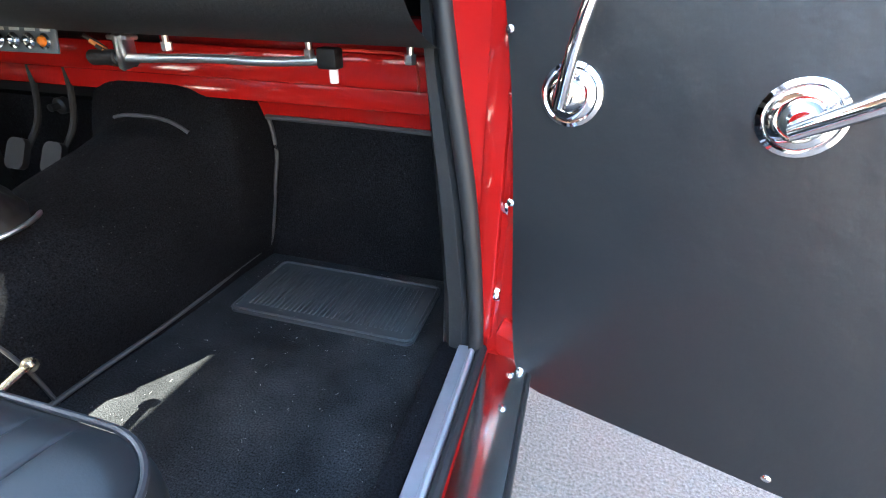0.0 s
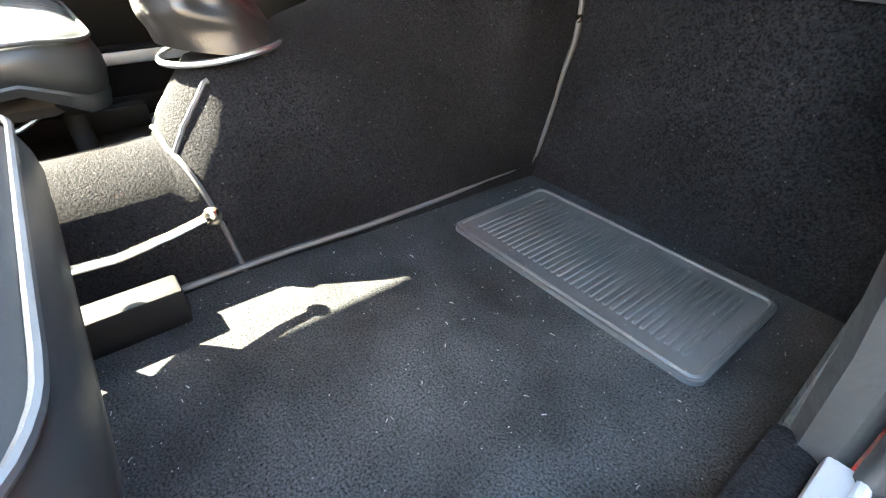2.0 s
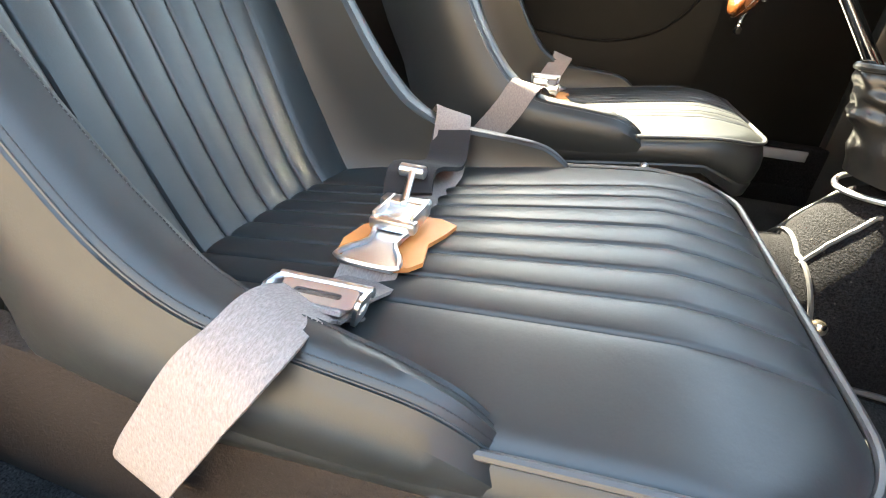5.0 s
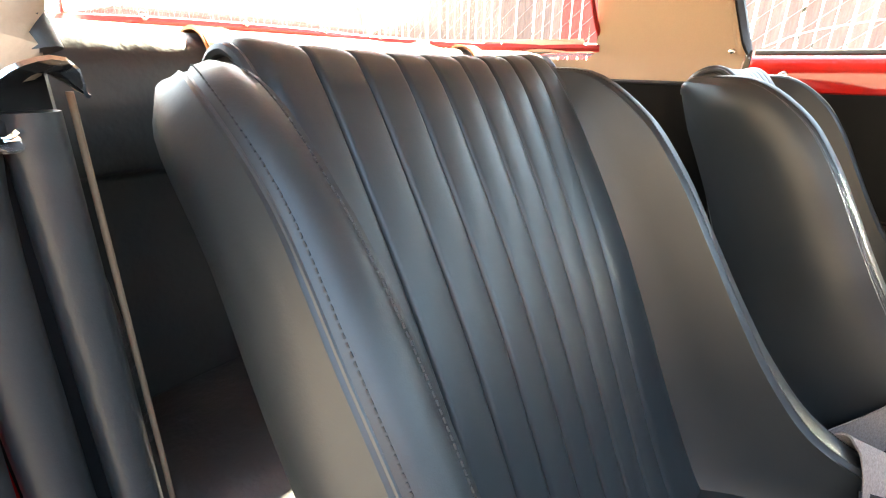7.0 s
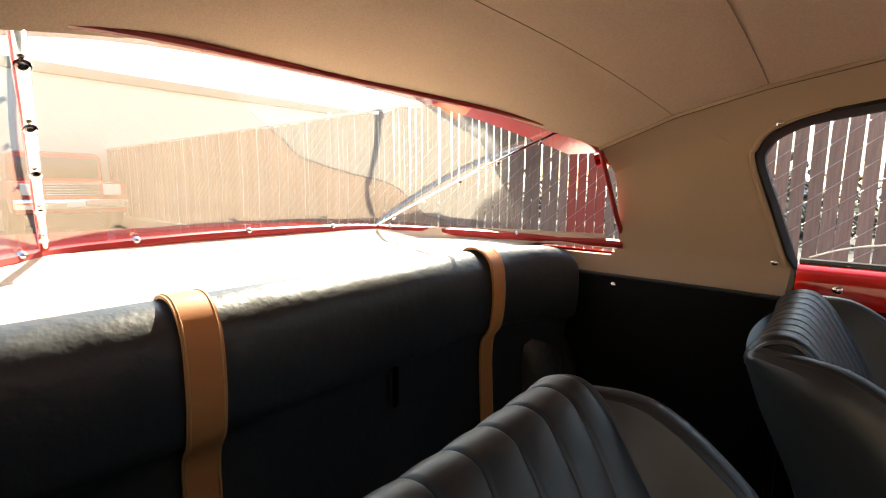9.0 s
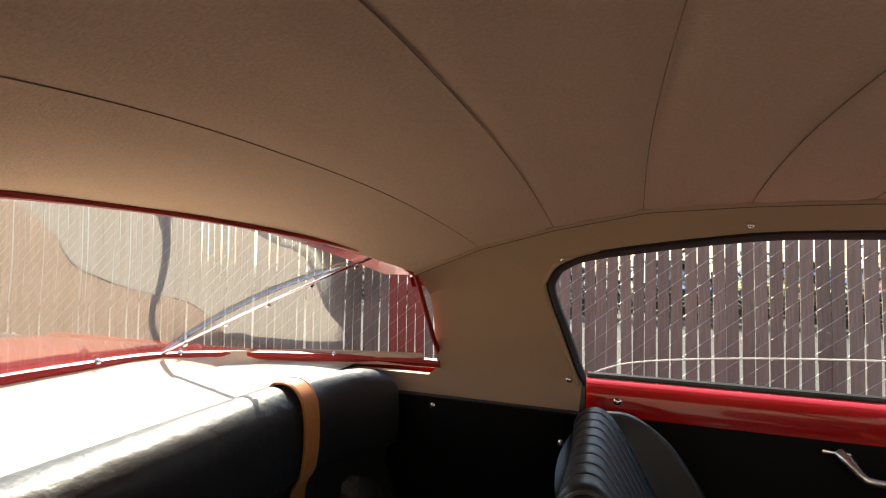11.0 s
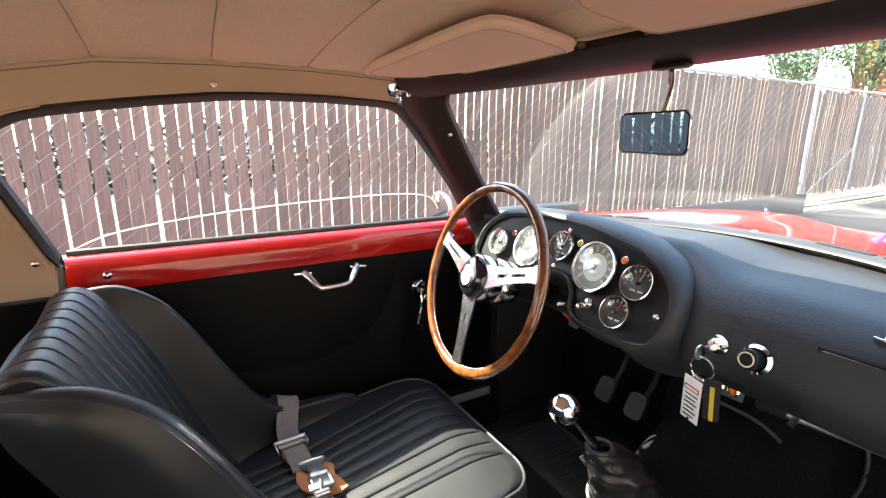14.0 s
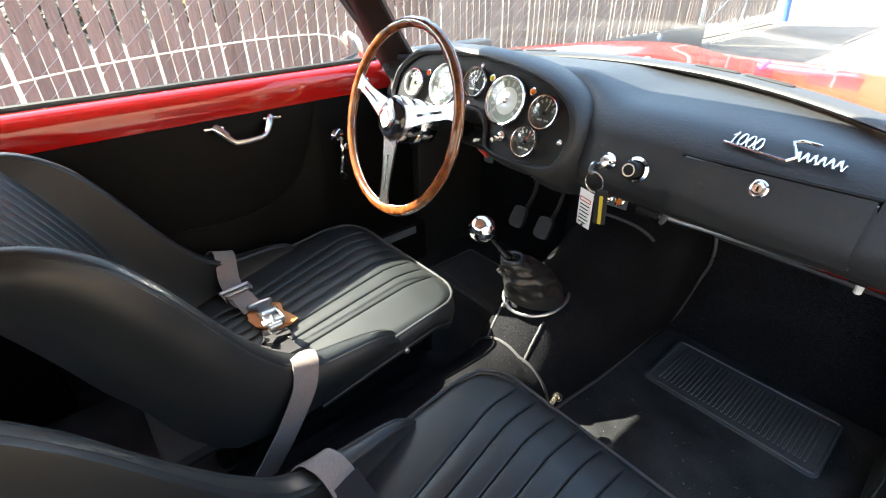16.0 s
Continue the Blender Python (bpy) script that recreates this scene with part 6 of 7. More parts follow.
part("channel_end", tube(smooth_line([(0.572, -0.170, 0.955), (0.573, -0.164, 0.935), (0.570, -0.160, 0.916)], 5), 0.0065, 14), VINYL, bp, "rolled vinyl end of the window channel")
part("striker", joined(box((0.012, 0.008, 0.06), Matrix.Translation((0.632, -0.158, 0.72)), 0.002), rod((0.632, -0.162, 0.70), (0.632, -0.135, 0.70), 0.006)), STEEL, bp, "steel door striker")

# ---- sun visors, mirror ----
def visor(sign, label):
    shift = -0.058 if sign > 0 else 0.0
    v = thing("sun_visor", label, "sun visor", (sign * 0.27, 0.5, 1.30), "sun visors")
    o = smooth_line([(0.092, 0.580, 0), (0.084, 0.52, 0), (0.088, 0.452, 0), (0.12, 0.424, 0), (0.22, 0.412, 0), (0.36, 0.402, 0), (0.468, 0.394, 0), (0.492, 0.406, 0), (0.480, 0.438, 0), (0.442, 0.478, 0), (0.36, 0.528, 0), (0.22, 0.565, 0), (0.13, 0.581, 0)], 4, True)

    def lay(x, y, w):
        return Vector((sign * x + shift, y, 1.328 - 0.075 * (x - 0.087) - 0.13 * (y - 0.43) + w))
    bm = bmesh.new()
    mid = Vector((0.24, 0.48, 0))
    rings = [(1.0, 0.0), (0.985, 0.0065), (0.94, 0.009), (0.88, 0.0075), (0.5, 0.0085)]
    rows = [[lay(*(mid + (p - mid) * k).xy, -h) for p in o] for k, h in reversed(rings)] + [[lay(*(mid + (p - mid) * k).xy, h) for p in o] for k, h in rings]
    part("board", capped(rows), VISOR, v)
    part("hem", tube([lay(*(mid + (p - mid) * 0.915).xy, -0.0086) for p in o], 0.0012, 5, closed=True), SIDECLOTH, v)
    part("pivot_rod", rod(lay(0.086, 0.585, 0.004), lay(0.36, 0.535, 0.004), 0.004), BRASS, v, "thin brass visor rod")
    part("end_stop", rod(lay(0.080, 0.588, 0.0), lay(0.092, 0.584, 0.0), 0.006), grain("brown_end_stop", (0.10, 0.035, 0.02), 0.5, fine=100), v)
    return v


visor(-1, "beige vinyl sun visor folded up over the driver")
visor(1, "beige vinyl sun visor folded up over the passenger")
mir = thing("rear_view_mirror", "rectangular rear-view mirror with rounded corners hanging from the windscreen header", "mirror", (0.036, 0.60, 1.18))
mm = Matrix.Translation((0.036, 0.60, 1.181)) @ pose(0, 0, 0, 91, 0, -12)
part("housing", plate(rounded(0.130, 0.056, 0.012), [], (0, 0, 0), -0.007, lambda u, v, w: mm @ Vector((u * (1 + w * 16), v * (1 + w * 22), w))), BLACKPAINT, mir)
part("rim", tube([mm @ Vector((u, v, 0.0004)) for u, v in rounded(0.128, 0.054, 0.0115)], 0.0011, 6, closed=True), CHROME, mir)
glass_m = part("mirror_glass", plate(rounded(0.124, 0.050, 0.010), [], (0, 0, 0), 0.001, lambda u, v, w: mm @ Vector((u, v, w + 0.0005))), shader("blue_mirror", (0.20, 0.36, 0.50), 0.02, 1.0)[0], mir, "blue-tinted mirror glass")
part("stem", tube(smooth_line([(0.038, 0.616, 1.20), (0.034, 0.632, 1.235), (0.028, 0.638, 1.268)], 5), 0.0038, 8), CHROME, mir)
part("mount", box((0.05, 0.02, 0.008), Matrix.Translation((0.03, 0.635, 1.268)), 0.003), BLACKPAINT, mir)
wing = thing("wing_mirror", "round chrome wing mirror on the red front wing", "mirror", (-0.82, 0.80, 0.93))
m = axis_matrix((-0.802, 0.748, 0.957), (0.12, -1.0, 0.03))
part("shell", lathe([(0.050, 0.0), (0.053, -0.004), (0.051, -0.013), (0.038, -0.031), (0, -0.042)], m, 32), RAILBRIGHT, wing, "bright chrome shell")
part("glass", lathe([(0, 0.001), (0.048, 0.001), (0.050, 0.0)], m, 32), shader("mirror_silver", (0.85, 0.86, 0.87), 0.02, 1.0)[0], wing)
part("stalk", rod((-0.81, 0.775, 0.945), (-0.82, 0.80, 0.86), 0.008), CHROME, wing)

# ---- rear compartment ----
rearseat = thing("rear_seat_back", "grained black vinyl rear seat back rolled over the parcel shelf edge", "seat back", (0, -0.66, 0.45))
rows = []
for k in range(41):
    x = lerp(-0.555, 0.585, k / 40)
    e = 0.02 * max(0, (abs(x + 0.015) - 0.5) / 0.07) ** 2
    back = 0.10 * max(0, (-x - 0.38) / 0.18) ** 1.5
    rows.append([Vector((x, y + back * 0.9, z)) for y, z in ((-0.735, 0.946 - e), (-0.705, 0.953 - e), (-0.675, 0.948 - e), (-0.652, 0.930 - e), (-0.642, 0.90), (-0.640, 0.84), (-0.648, 0.79), (-0.668, 0.772), (-0.672, 0.70), (-0.665, 0.55), (-0.66, 0.44))])
part("squab", grid([smooth_line(r, 3) for r in rows]), VINYL, rearseat)
part("end_cap", thick(grid([[p for p in smooth_line(rows[0], 3)], [Vector((p.x + 0.0, -0.74, p.z)) for p in smooth_line(rows[0], 3)]]), 0.004), VINYL, rearseat)
catch = part("catch", plate(rounded(0.016, 0.075, 0.007), [], (0, 0, 0), 0.006, lambda u, v, w: (-0.062 + u, -0.668 + 0.01 - w, 0.742 + v)), CHROME, rearseat, "small chrome pull catch")
for x in (-0.342, 0.262):
    st = thing("luggage_strap", "tan leather luggage strap laid over the rear seat back", "strap", (x, -0.64, 0.9), "luggage straps")
    b = 0.09 * max(0, (-x - 0.38) / 0.18) ** 1.5
    pts = smooth_line([(x, -0.722, 0.930), (x, -0.716, 0.950), (x, -0.698, 0.9585), (x, -0.668, 0.956), (x, -0.645, 0.935), (x, -0.635, 0.90), (x, -0.634, 0.84), (x, -0.642, 0.79), (x, -0.660, 0.76), (x, -0.664, 0.70), (x, -0.655, 0.55), (x, -0.645, 0.46)], 4)
    strap_ob = part("strap", ribbon(pts, Vector((1, 0, 0)), 0.046, 0.004), TAN, st)
    for s in (-1, 1):
        part("stitch_line", tube([p + Vector((s * 0.0195, 0.0025 if p.z < 0.94 else 0, 0.0026 if p.z >= 0.94 else 0)) for p in pts], 0.0009, 4), grain("pale_thread", (0.5, 0.3, 0.14), 0.8, fine=200), strap_ob)
struct("rear_floor", span((-0.60, -0.67, 0.30), (0.60, -0.30, 0.455), 0.01), VINYL, "worn black vinyl rear bench floor", "rear floor")
for s in (-1, 1):
    rows = []
    for k in range(13):
        a = math.pi * k / 12
        rows.append([Vector((s * (0.62 - dx), -0.77 + 0.215 * math.copysign(abs(math.cos(a)) ** 0.6, math.cos(a)) * q, 0.44 + 0.33 * math.sin(a) ** 0.7 * q)) for dx, q in ((0.0, 1.0), (0.10, 1.0), (0.135, 0.975), (0.152, 0.93), (0.158, 0.85), (0.158, 0.0))])
    struct("wheel_arch_%s" % ("left" if s < 0 else "right"), grid(rows), ARCHVINYL, "rounded wheel arch covered in creased black vinyl", "wheel arch")

# ---- bonnet and front wings seen through the windscreen ----
body = thing("car_bonnet", "glossy red bonnet and front wings in the sun", "bonnet", (0, 1.6, 0.9))


def bonnet_z(x, y):
    f = (y - 1.0) / 1.5
    wing_h = 0.045 * math.exp(-((abs(x) - 0.60) / 0.13) ** 2) * (1 - 0.3 * f)
    return 0.899 + 0.006 * (1 - (x / 0.5) ** 2) - 0.10 * f ** 2 + wing_h - 0.35 * max(0, abs(x) - 0.66) - 3.0 * max(0, abs(x) - 0.70) ** 2


rows = [[Vector((x, max(y, base_y(x) + 0.035) if abs(x) < 0.66 else y, bonnet_z(x, y))) for x in [-0.80 + 0.05 * k for k in range(33)]] for y in [0.86 + 0.10 * k for k in range(17)]]
part("bonnet_skin", grid(rows), RED, body)
part("scuttle", grid([[Vector((x, base_y(x) + d, base_z(x) + h)) for d, h in ((-0.004, -0.002), (0.008, -0.008), (0.013, -0.05), (0.060, -0.088))] for x in [-0.60 + 0.05 * k for k in range(25)]]), RUBBER, body, "black rubber windscreen seal")
# ---- yard: fence, gate, far things ----
FX = -3.2
# A darker grey than the pavement's concrete.
KERBGREY = grain("dark_grey_concrete", (0.13, 0.125, 0.12), 0.9, vary=0.3, big=1.2, fine=20, bump=0.4, depth=0.006)
kerb = struct("kerb_wall", span((FX - 0.15, -16, 0), (FX + 0.12, 8.62, 0.30), 0.02), KERBGREY, "low dark concrete kerb under the fence", "kerb")
struct("pavement_beyond", span((-40, -40, 0.0), (FX - 0.16, 12.6, 0.02)), YARD, "pale sunlit concrete beyond the fence", "pavement", 0)
fence = thing("slat_fence", "chain-link fence with weathered brown privacy slats and galvanised posts", "fence", (FX, 0, 0.3))
def slat_mesh():
    """A fluted plastic slat, a little bowed, with a wavy edge."""
    rows = []
    for k in range(10):
        z = lerp(-0.81, 0.81, k / 9)
        bow, edge = 0.006 * math.sin(k * 0.9), 0.0022 * math.sin(k * 2.3)
        rows.append([Vector((x + bow, y + math.copysign(edge, y) * (abs(y) > 0.02), z)) for x, y in ((0.0035, -0.0345), (0.0015, -0.012), (0.0035, 0.0), (0.0015, 0.012), (0.0035, 0.0345), (-0.0035, 0.0345), (-0.0035, -0.0345))])
    return to_mesh("slat", capped(rows), 0)


slat_me = slat_mesh()
slat_me.materials.append(SLATWOOD)
red_me = slat_me.copy()
red_me.materials.clear()
red_me.materials.append(grain("red_brown_fence_slat", (0.30, 0.06, 0.045), 0.6, vary=0.3, big=1.4, fine=30, bump=0.2, depth=0.001, stretch=(4, 4, 0.4)))
rnd = random.Random(4)
for k in range(290):
    y = -15.6 + 0.0834 * k
    ob = bpy.data.objects.new("slat", red_me if -1.86 < y < -1.55 else slat_me)
    scene.collection.objects.link(ob)
    ob.parent = fence
    ob.location = (rnd.uniform(-0.006, 0.006), y + rnd.uniform(-0.006, 0.006), 0.81 + rnd.uniform(-0.03, 0.02))
    ob.rotation_euler = (rnd.uniform(-0.012, 0.012), 0, rnd.uniform(-0.12, 0.12))
bm = bmesh.new()
for d in (-1, 1):
    for k in range(180):
        y0 = -18 + 0.1668 * k
        if y0 + d * 2.02 > 8.6 or y0 > 8.6:
            continue
        p0, p1 = Vector((FX + d * 0.012, y0, 0.32)), Vector((FX + d * 0.012, y0 + d * 2.02, 1.94))
        vs = []
        for p in (p0, p1):
            vs.append([bm.verts.new(p + Vector((0.0018 * math.cos(a), 0.0024 * math.sin(a), 0))) for a in (0, 2.1, 4.2)])
        for j in range(3):
            bm.faces.new((vs[0][j], vs[0][(j + 1) % 3], vs[1][(j + 1) % 3], vs[1][j]))
tagged(part("chain_link", bm, GALV, fence, "galvanised chain-link wire"), kind="stuff")
part("top_rail", tube([(FX + 0.02, -15.6, 1.93), (FX + 0.02, 8.55, 1.93)], 0.017, 10), GALV, fence)
for y in (-14.2, -11.2, -8.2, -5.2, -2.2, 5.4, 8.6):
    part("post", rod((FX - 0.045, y, 0.0), (FX - 0.045, y, 2.0), 0.03), GALV, fence)
# Unseen wall, added to bounce warm light onto the seats and cover blue sky.
struct("wall_yard", span((6.0, -30, 0), (6.4, 12.0, 3.9), 0.02), grain("tan_bounce_wall", (0.235, 0.185, 0.14), 0.9, vary=0.06, big=0.6, fine=12, bump=0.3, depth=0.01), "unseen plain tan wall added to bounce warm light into the car", "yard wall")
GY = 8.72
gate = thing("gate", "galvanised chain-link gate with brown slats and a diagonal brace", "gate", (FX, GY, 0.1))
ga, gb = Vector((FX - 0.04, GY, 0)), Vector((FX - 0.14, 12.35, 0))
for z in (0.12, 1.92):
    part("rail", rod(ga + Vector((0, 0, z)), gb + Vector((0, 0, z)), 0.022), GALV, gate)
for f in (0.0, 0.5, 1.0):
    part("upright", rod(ga.lerp(gb, f) + Vector((0, 0, 0.1)), ga.lerp(gb, f) + Vector((0, 0, 2.0 if f else 2.3)), 0.024 if f else 0.036), GALV, gate)
part("brace", rod(ga + Vector((0, 0, 0.15)), ga.lerp(gb, 0.5) + Vector((0, 0, 1.0)), 0.012), GALV, gate)
for z in (0.45, 1.55):
    part("hinge", joined(box((0.09, 0.05, 0.05), Matrix.Translation(ga + Vector((0, -0.05, z))), 0.008), rod(ga + Vector((0.03, -0.08, z - 0.05)), ga + Vector((0.03, -0.08, z + 0.05)), 0.014)), GALV, gate)
bm = bmesh.new()
for d in (-1, 1):
    for k in range(0, 22):
        f0, f1 = 0.046 * k, 0.046 * k + d * 0.40
        z1 = 1.92
        if not 0 <= f1 <= 1:
            end = 0.0 if f1 < 0 else 1.0
            z1 = lerp(0.12, 1.92, (end - f0) / (f1 - f0))
            f1 = end
        a, b = ga.lerp(gb, f0) + Vector((0.012, 0, 0.12)), ga.lerp(gb, f1) + Vector((0.012, 0, z1))
        vs = [[bm.verts.new(p + Vector((0.0018 * math.cos(t), 0.0024 * math.sin(t), 0))) for t in (0, 2.1, 4.2)] for p in (a, b)]
        for j in range(3):
            bm.faces.new((vs[0][j], vs[0][(j + 1) % 3], vs[1][(j + 1) % 3], vs[1][j]))
tagged(part("mesh_wire", bm, GALV, gate), kind="stuff")
for k in range(43):
    ob = bpy.data.objects.new("slat", slat_me)
    scene.collection.objects.link(ob)
    ob.parent = gate
    ob.location = ga.lerp(gb, (k + 0.5) / 43) + Vector((-0.02, 0, 1.05 + rnd.uniform(-0.03, 0.03))) - Vector((FX, GY, 0.1))
    ob.rotation_euler = (rnd.uniform(-0.012, 0.012), 0, rnd.uniform(-0.15, 0.15))
bluepost = thing("bollard", "leaning blue painted steel bollard at the gate", "bollard", (-3.4, 13.4, 0))
part("post", lathe([(0.06, -0.02), (0.06, 1.15), (0.05, 1.19), (0, 1.2)], Matrix.Translation((-3.4, 13.4, 0)) @ pose(0, 0, 0, 4, -5, 0), 20), grain("blue_paint", (0.03, 0.10, 0.38), 0.45, fine=40, bump=0.1), bluepost)


def parked_car(at, ang, paint, label):
    car = thing("parked_car", label, "car", at)
    m = Matrix.Translation(at) @ pose(0, 0, 0, 0, 0, ang)
    prof = [(-2.1, 0.45, 0.62), (-2.05, 0.40, 0.80), (-1.2, 0.35, 0.92), (-0.5, 0.35, 0.96), (0.6, 0.35, 0.95), (1.5, 0.35, 0.86), (2.05, 0.38, 0.72), (2.12, 0.45, 0.6)]
    rows = []
    for x, z0, z1 in prof:
        w = 0.86 - 0.10 * (abs(x) / 2.1) ** 4
        rows.append([m @ Vector((x, y, z)) for y, z in ((-w, z0), (-w - 0.02, lerp(z0, z1, 0.5)), (-w + 0.06, z1 - 0.02), (-w + 0.2, z1), (w - 0.2, z1), (w - 0.06, z1 - 0.02), (w + 0.02, lerp(z0, z1, 0.5)), (w, z0), (w - 0.2, 0.25), (-w + 0.2, 0.25))])
    part("body", capped(rows), paint, car)
    rows = []
    for x, h in ((-1.75, 0.92), (-1.0, 1.36), (-0.3, 1.44), (0.35, 1.40), (1.15, 0.92)):
        w = 0.78 - 0.16 * max(0, (h - 0.92) / 0.5)
        rows.append([m @ Vector((x, y, z)) for y, z in ((-0.80, 0.90), (-w, h - 0.04), (-w + 0.08, h), (w - 0.08, h), (w, h - 0.04), (0.80, 0.90))])
    part("cabin_glass", capped(rows), grain("dark_car_glass", (0.02, 0.03, 0.035), 0.08, coat=0.5, fine=20, bump=0.0), car)
    part("roof", box((1.45, 1.22, 0.05), m @ Matrix.Translation((-0.3, 0, 1.43)), 0.02), paint, car)
    for x in (-1.3, 1.3):
        for y in (-0.80, 0.80):
            wm2 = m @ Matrix.Translation((x, y, 0.32)) @ pose(0, 0, 0, 90, 0, 0)
            wh = part("wheel", lathe([(0.19, -0.1), (0.31, -0.1), (0.32, -0.06), (0.32, 0.06), (0.31, 0.1), (0.19, 0.1)], wm2, 24), RUBBER, car)
            part("rim", lathe([(0.0, -0.085), (0.20, -0.085), (0.20, 0.085), (0.0, 0.085)], wm2, 16), ALU, wh)
    for y in (-0.62, 0.62):
        part("headlight", lathe([(0.11, 0), (0.10, 0.03), (0, 0.04)], m @ Matrix.Translation((2.06, y, 0.68)) @ pose(0, 0, 0, 0, 90, 0), 16), WHITE, car)
    return car


SILVERBLUE = grain("pale_blue_car_paint", (0.13, 0.24, 0.38), 0.25, metal=0.2, coat=0.7, fine=30, bump=0.0)
parked_car((-5.2, 22.9, 0.012), 180, SILVERBLUE, "pale blue saloon parked across the street")
for k, (y, col) in enumerate(((-4.5, (0.05, 0.05, 0.06)), (-1.6, (0.30, 0.30, 0.31)), (1.4, (0.04, 0.06, 0.10)), (4.4, (0.35, 0.28, 0.06)), (7.4, (0.25, 0.03, 0.03)))):
    parked_car((-14.5, y, 0.02), 5 * k, grain("distant_car_paint", col, 0.3, coat=0.6, fine=30, bump=0.0), "car parked far beyond the slat fence")

# red pickup behind
truck = thing("pickup_truck", "red pickup truck with a chrome grille parked behind", "truck", (-1.95, -12.4, 0))
tx, ty = -1.95, -12.0
part("bonnet_body", joined(span((tx - 0.95, ty - 5.0, 0.45), (tx + 0.95, ty - 0.1, 1.12), 0.08), span((tx - 0.80, ty - 2.6, 1.05), (tx + 0.80, ty - 1.2, 1.75), 0.12)), RED, truck, "red painted cab and bonnet")
part("windscreen", span((tx - 0.70, ty - 1.19, 1.18), (tx + 0.70, ty - 1.12, 1.62), 0.03), grain("dark_truck_glass", (0.02, 0.03, 0.035), 0.08, fine=20, bump=0.0), truck)
gr = part("grille", span((tx - 0.45, ty - 0.12, 0.82), (tx + 0.45, ty - 0.05, 1.08), 0.02), BLACKPAINT, truck)
for k in range(5):
    part("grille_bar", span((tx - 0.46, ty - 0.06, 0.84 + 0.052 * k), (tx + 0.46, ty - 0.03, 0.856 + 0.052 * k), 0.004), CHROME, gr)
for s in (-1, 1):
    part("headlight", span((tx + s * 0.50, ty - 0.10, 0.84), (tx + s * 0.82, ty - 0.04, 1.06), 0.02), WHITE, truck)
    part("wheel", lathe([(0, -0.12), (0.37, -0.12), (0.39, -0.08), (0.39, 0.08), (0.37, 0.12), (0, 0.12)], Matrix.Translation((tx + s * 0.85, ty - 0.95, 0.39)) @ pose(0, 0, 0, 0, 90, 0), 24), RUBBER, truck)
part("bumper", span((tx - 0.95, ty - 0.10, 0.56), (tx + 0.95, ty + 0.06, 0.76), 0.03), CHROME, truck, "chrome front bumper")
part("plate_bar", span((tx - 0.15, ty + 0.055, 0.60), (tx + 0.15, ty + 0.07, 0.72), 0.005), WHITE, truck)

# far buildings and trees
def building(name, a, b, h, mat, label, cols, rows_n, face):
    bld = thing(name, label, "building", ((a[0] + b[0]) / 2, (a[1] + b[1]) / 2, 0))
    part("wall", span((a[0], a[1], 0), (b[0], b[1], h), 0.03), mat, bld)
    part("parapet", span((min(a[0], b[0]) - 0.1, min(a[1], b[1]) - 0.1, h), (max(a[0], b[0]) + 0.1, max(a[1], b[1]) + 0.1, h + 0.25), 0.03), CONCRETE, bld)
    for i in range(cols):
        for j in range(rows_n):
            z = 1.0 + 3.0 * j
            if face == "y":
                x = lerp(a[0], b[0], (i + 0.5) / cols)
                w = part("window", span((x - 0.9, a[1] - 0.04, z), (x + 0.9, a[1] + 0.02, z + 1.7), 0.01), DARKPANE, bld)
                part("frame", span((x - 0.98, a[1] - 0.06, z - 0.1), (x + 0.98, a[1] - 0.02, z - 0.02), 0.01), CONCRETE, w)
                part("mullion", span((x - 0.03, a[1] - 0.07, z), (x + 0.03, a[1] - 0.03, z + 1.7)), GALV, w)
            else:
                y = lerp(a[1], b[1], (i + 0.5) / cols)
                w = part("window", span((b[0] - 0.02, y - 0.9, z), (b[0] + 0.04, y + 0.9, z + 1.7), 0.01), DARKPANE, bld)
                part("frame", span((b[0] + 0.02, y - 0.98, z - 0.1), (b[0] + 0.06, y + 0.98, z - 0.02), 0.01), CONCRETE, w)
    return bld


DARKPANE = grain("dark_window_pane", (0.03, 0.045, 0.05), 0.1, fine=10, bump=0.0)
BRICKRED = grain("orange_brick_wall", (0.34, 0.13, 0.06), 0.85, vary=0.2, big=1.0, fine=14, bump=0.5, depth=0.01)
STUCCO = grain("cream_stucco", (0.52, 0.42, 0.30), 0.9, vary=0.08, big=0.6, fine=12, bump=0.3, depth=0.01)
PALEWALL = grain("pale_grey_wall", (0.55, 0.54, 0.52), 0.9, vary=0.06, big=0.5, fine=12, bump=0.3, depth=0.01)
building("brick_building", (-9.0, 25.0), (10.0, 34.0), 7.0, BRICKRED, "orange brick building with large dark windows across the street", 6, 2, "y")
building("cream_building", (-24.0, 17.0), (-13.0, 30.0), 3.6, STUCCO, "low cream stucco building beyond the fence", 4, 1, "y")
building("pale_building", (-13.0, -30.0), (3.0, -14.5), 3.6, PALEWALL, "pale grey low building behind the yard", 1, 1, "x")
struct("road", span((-40, 14.5, 0.0), (40, 23.9, 0.012)), ASPHALT, "asphalt street beyond the gate", "road", 0)
struct("pavement", span((-40, 23.9, 0.0), (40, 25.0, 0.13), 0.02), CONCRETE, "pale concrete pavement across the street", "pavement")
LEAF = grain("green_leaf", (0.07, 0.12, 0.03), 0.6, vary=0.5, big=2.0, fine=30, bump=0.1)
BARK = grain("grey_bark", (0.16, 0.12, 0.09), 0.9, vary=0.3, fine=30, bump=0.6, depth=0.01)


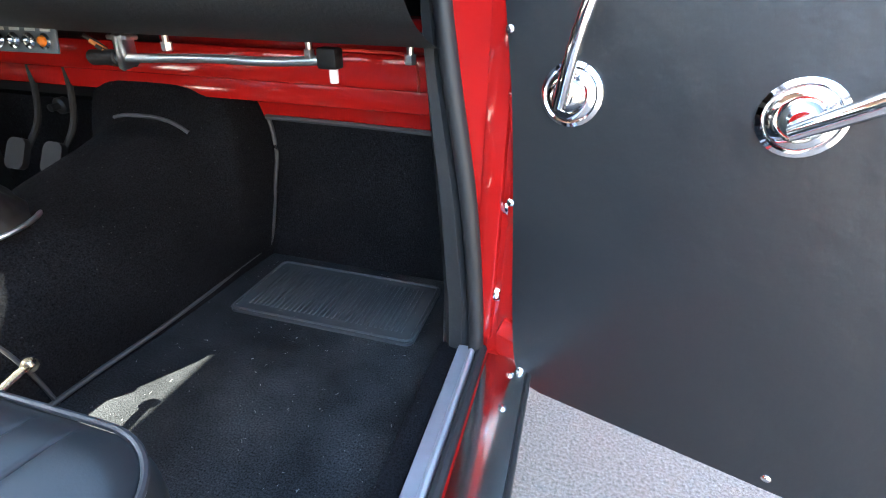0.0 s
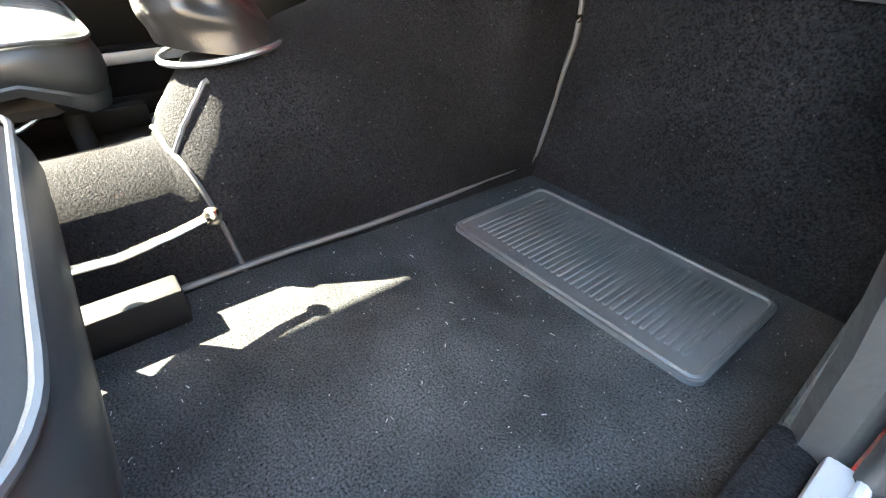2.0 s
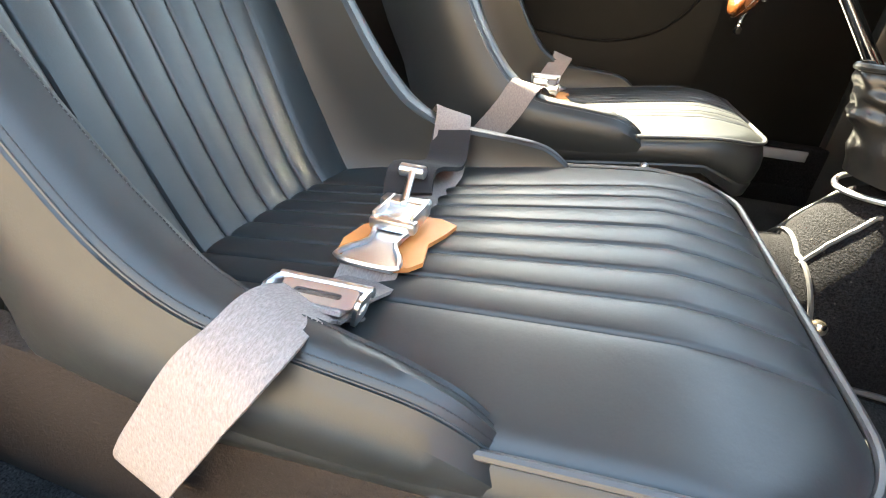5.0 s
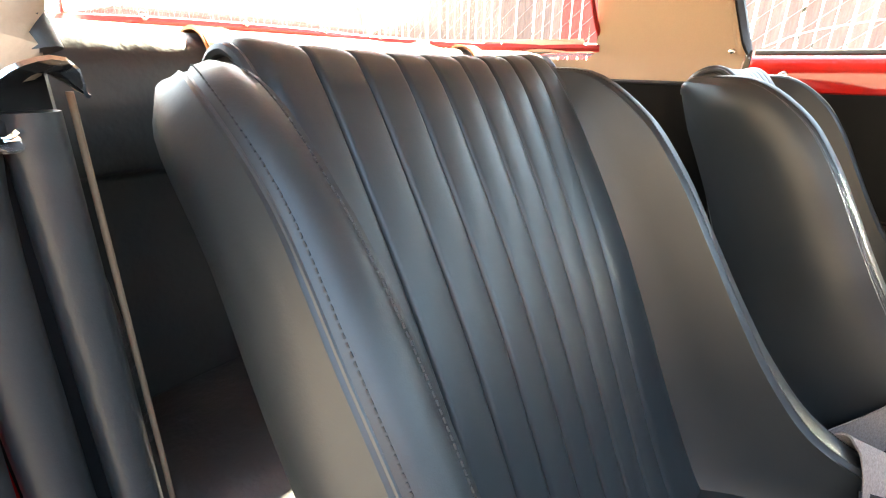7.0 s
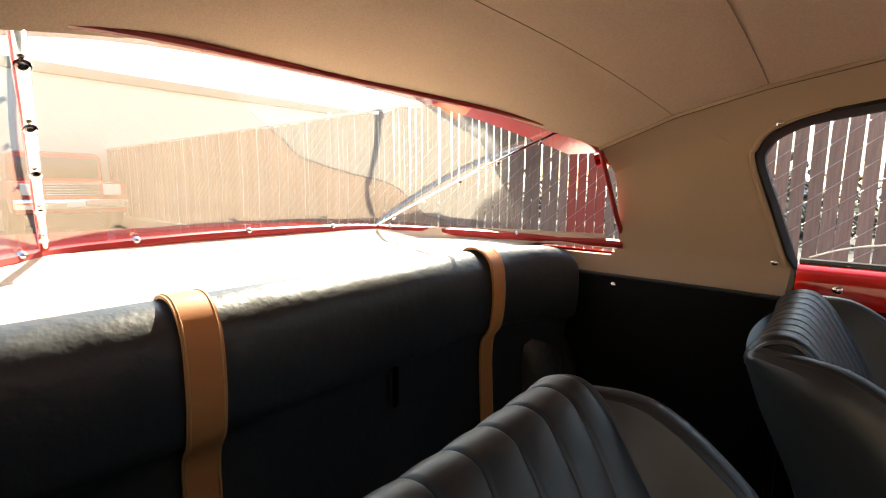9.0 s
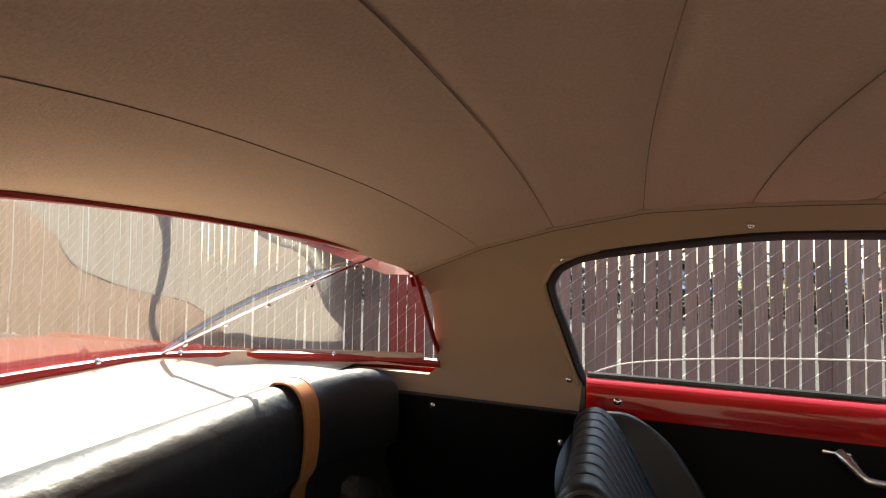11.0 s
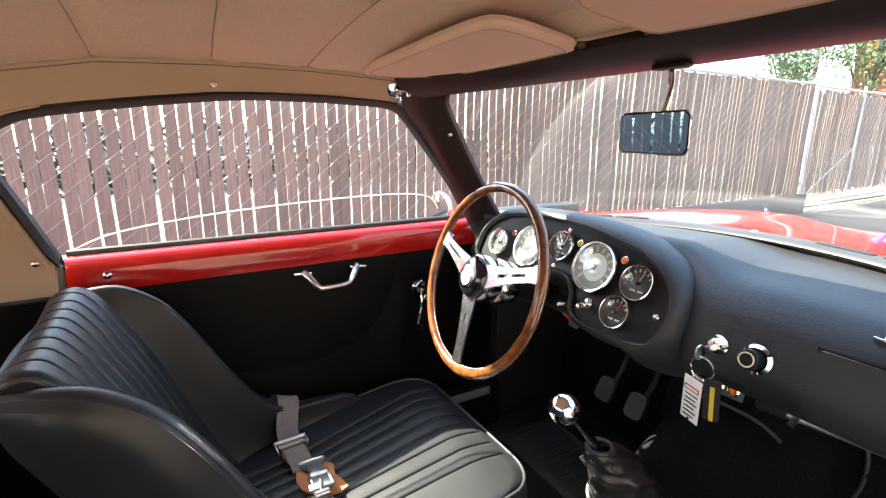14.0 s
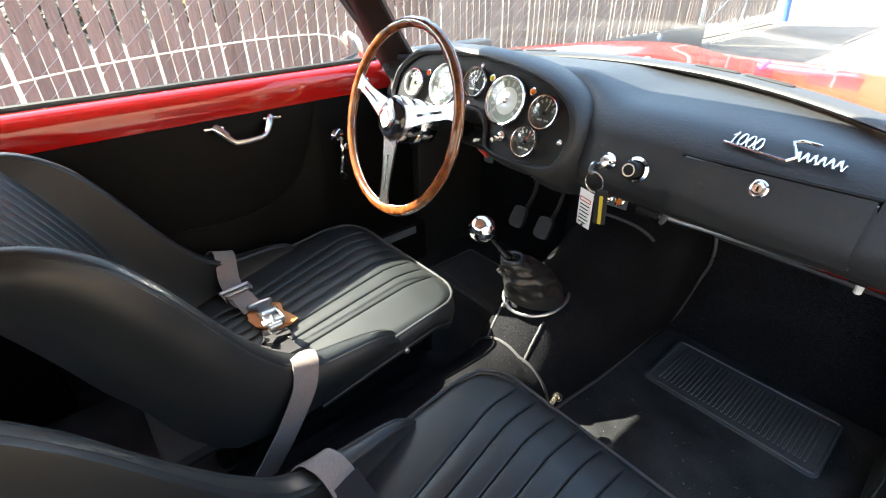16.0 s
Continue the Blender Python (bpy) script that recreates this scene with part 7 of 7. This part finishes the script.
def tree(at, h, spread, seed, label):
    r = random.Random(seed)
    t = thing("street_tree", label, "tree", at, "street trees")
    base = Vector(at)
    trunk = [base + Vector((0.06 * math.sin(k), 0.05 * math.cos(k * 1.3), h * 0.55 * k / 8)) for k in range(9)]
    limbs = [tube(trunk, 0.1, 8, radii=[0.16 - 0.010 * k for k in range(9)])]
    tips = []
    for k in range(11):
        a = r.uniform(0, 6.28)
        s = trunk[4 + k % 5]
        e = base + Vector((math.cos(a) * spread * r.uniform(0.4, 0.8), math.sin(a) * spread * r.uniform(0.4, 0.8), h * r.uniform(0.6, 0.92)))
        mid = s.lerp(e, 0.5) + Vector((0, 0, 0.2))
        pts = smooth_line([s, mid, e], 4)
        limbs.append(tube(pts, 0.04, 6, radii=[0.06 - 0.05 * j / (len(pts) - 1) for j in range(len(pts))]))
        tips += [mid, e]
    part("trunk", joined(*limbs), BARK, t)
    verts, faces = [], []
    for tip in tips:
        for j in range(150):
            c = tip + Vector((r.gauss(0, 0.42), r.gauss(0, 0.42), r.gauss(0, 0.34)))
            u = Vector((r.uniform(-1, 1), r.uniform(-1, 1), r.uniform(-1, 1))).normalized()
            v = u.cross(Vector((r.uniform(-1, 1), r.uniform(-1, 1), r.uniform(-1, 1)))).normalized()
            s = r.uniform(0.05, 0.10)
            n = len(verts)
            verts += [c - u * s, c + v * s * 0.45, c + u * s, c - v * s * 0.45]
            faces.append((n, n + 1, n + 2, n + 3))
    me = bpy.data.meshes.new("crown")
    me.from_pydata([tuple(v) for v in verts], [], faces)
    me.materials.append(LEAF)
    crown = new("crown", me)
    crown.parent = t
    crown.location = -Vector(at)
    return t


tree((-10.9, 24.3, 0.13), 6.2, 2.4, 3, "leafy green street tree in front of the brick building")
tree((-8.1, 24.3, 0.13), 6.6, 2.6, 5, "leafy green street tree on the far pavement")
pole = thing("utility_pole", "pale grey utility pole across the street", "pole", (-10.1, 24.2, 0.13))
part("shaft", lathe([(0.14, 0), (0.11, 8.5), (0, 8.5)], Matrix.Translation((-10.1, 24.2, 0.13)), 16), GALV, pole)
hedge_r = random.Random(8)
verts, faces = [], []
for k in range(9000):
    c = Vector((-11.5 + hedge_r.gauss(0, 0.4), hedge_r.uniform(-14, 12), 0.2 + abs(hedge_r.gauss(0, 0.55))))
    u = Vector((hedge_r.uniform(-1, 1), hedge_r.uniform(-1, 1), hedge_r.uniform(-1, 1))).normalized()
    v = u.cross(Vector((0.3, 0.2, 1))).normalized()
    n = len(verts)
    verts += [c - u * 0.12, c + v * 0.06, c + u * 0.12, c - v * 0.06]
    faces.append((n, n + 1, n + 2, n + 3))
me = bpy.data.meshes.new("hedge")
me.from_pydata([tuple(v) for v in verts], [], faces)
me.materials.append(grain("dry_hedge_leaf", (0.075, 0.065, 0.04), 0.7, vary=0.6, big=2.0, fine=30, bump=0.1))
tagged(new("hedge", me), "ragged green hedge far beyond the fence", "hedge", "", "stuff")
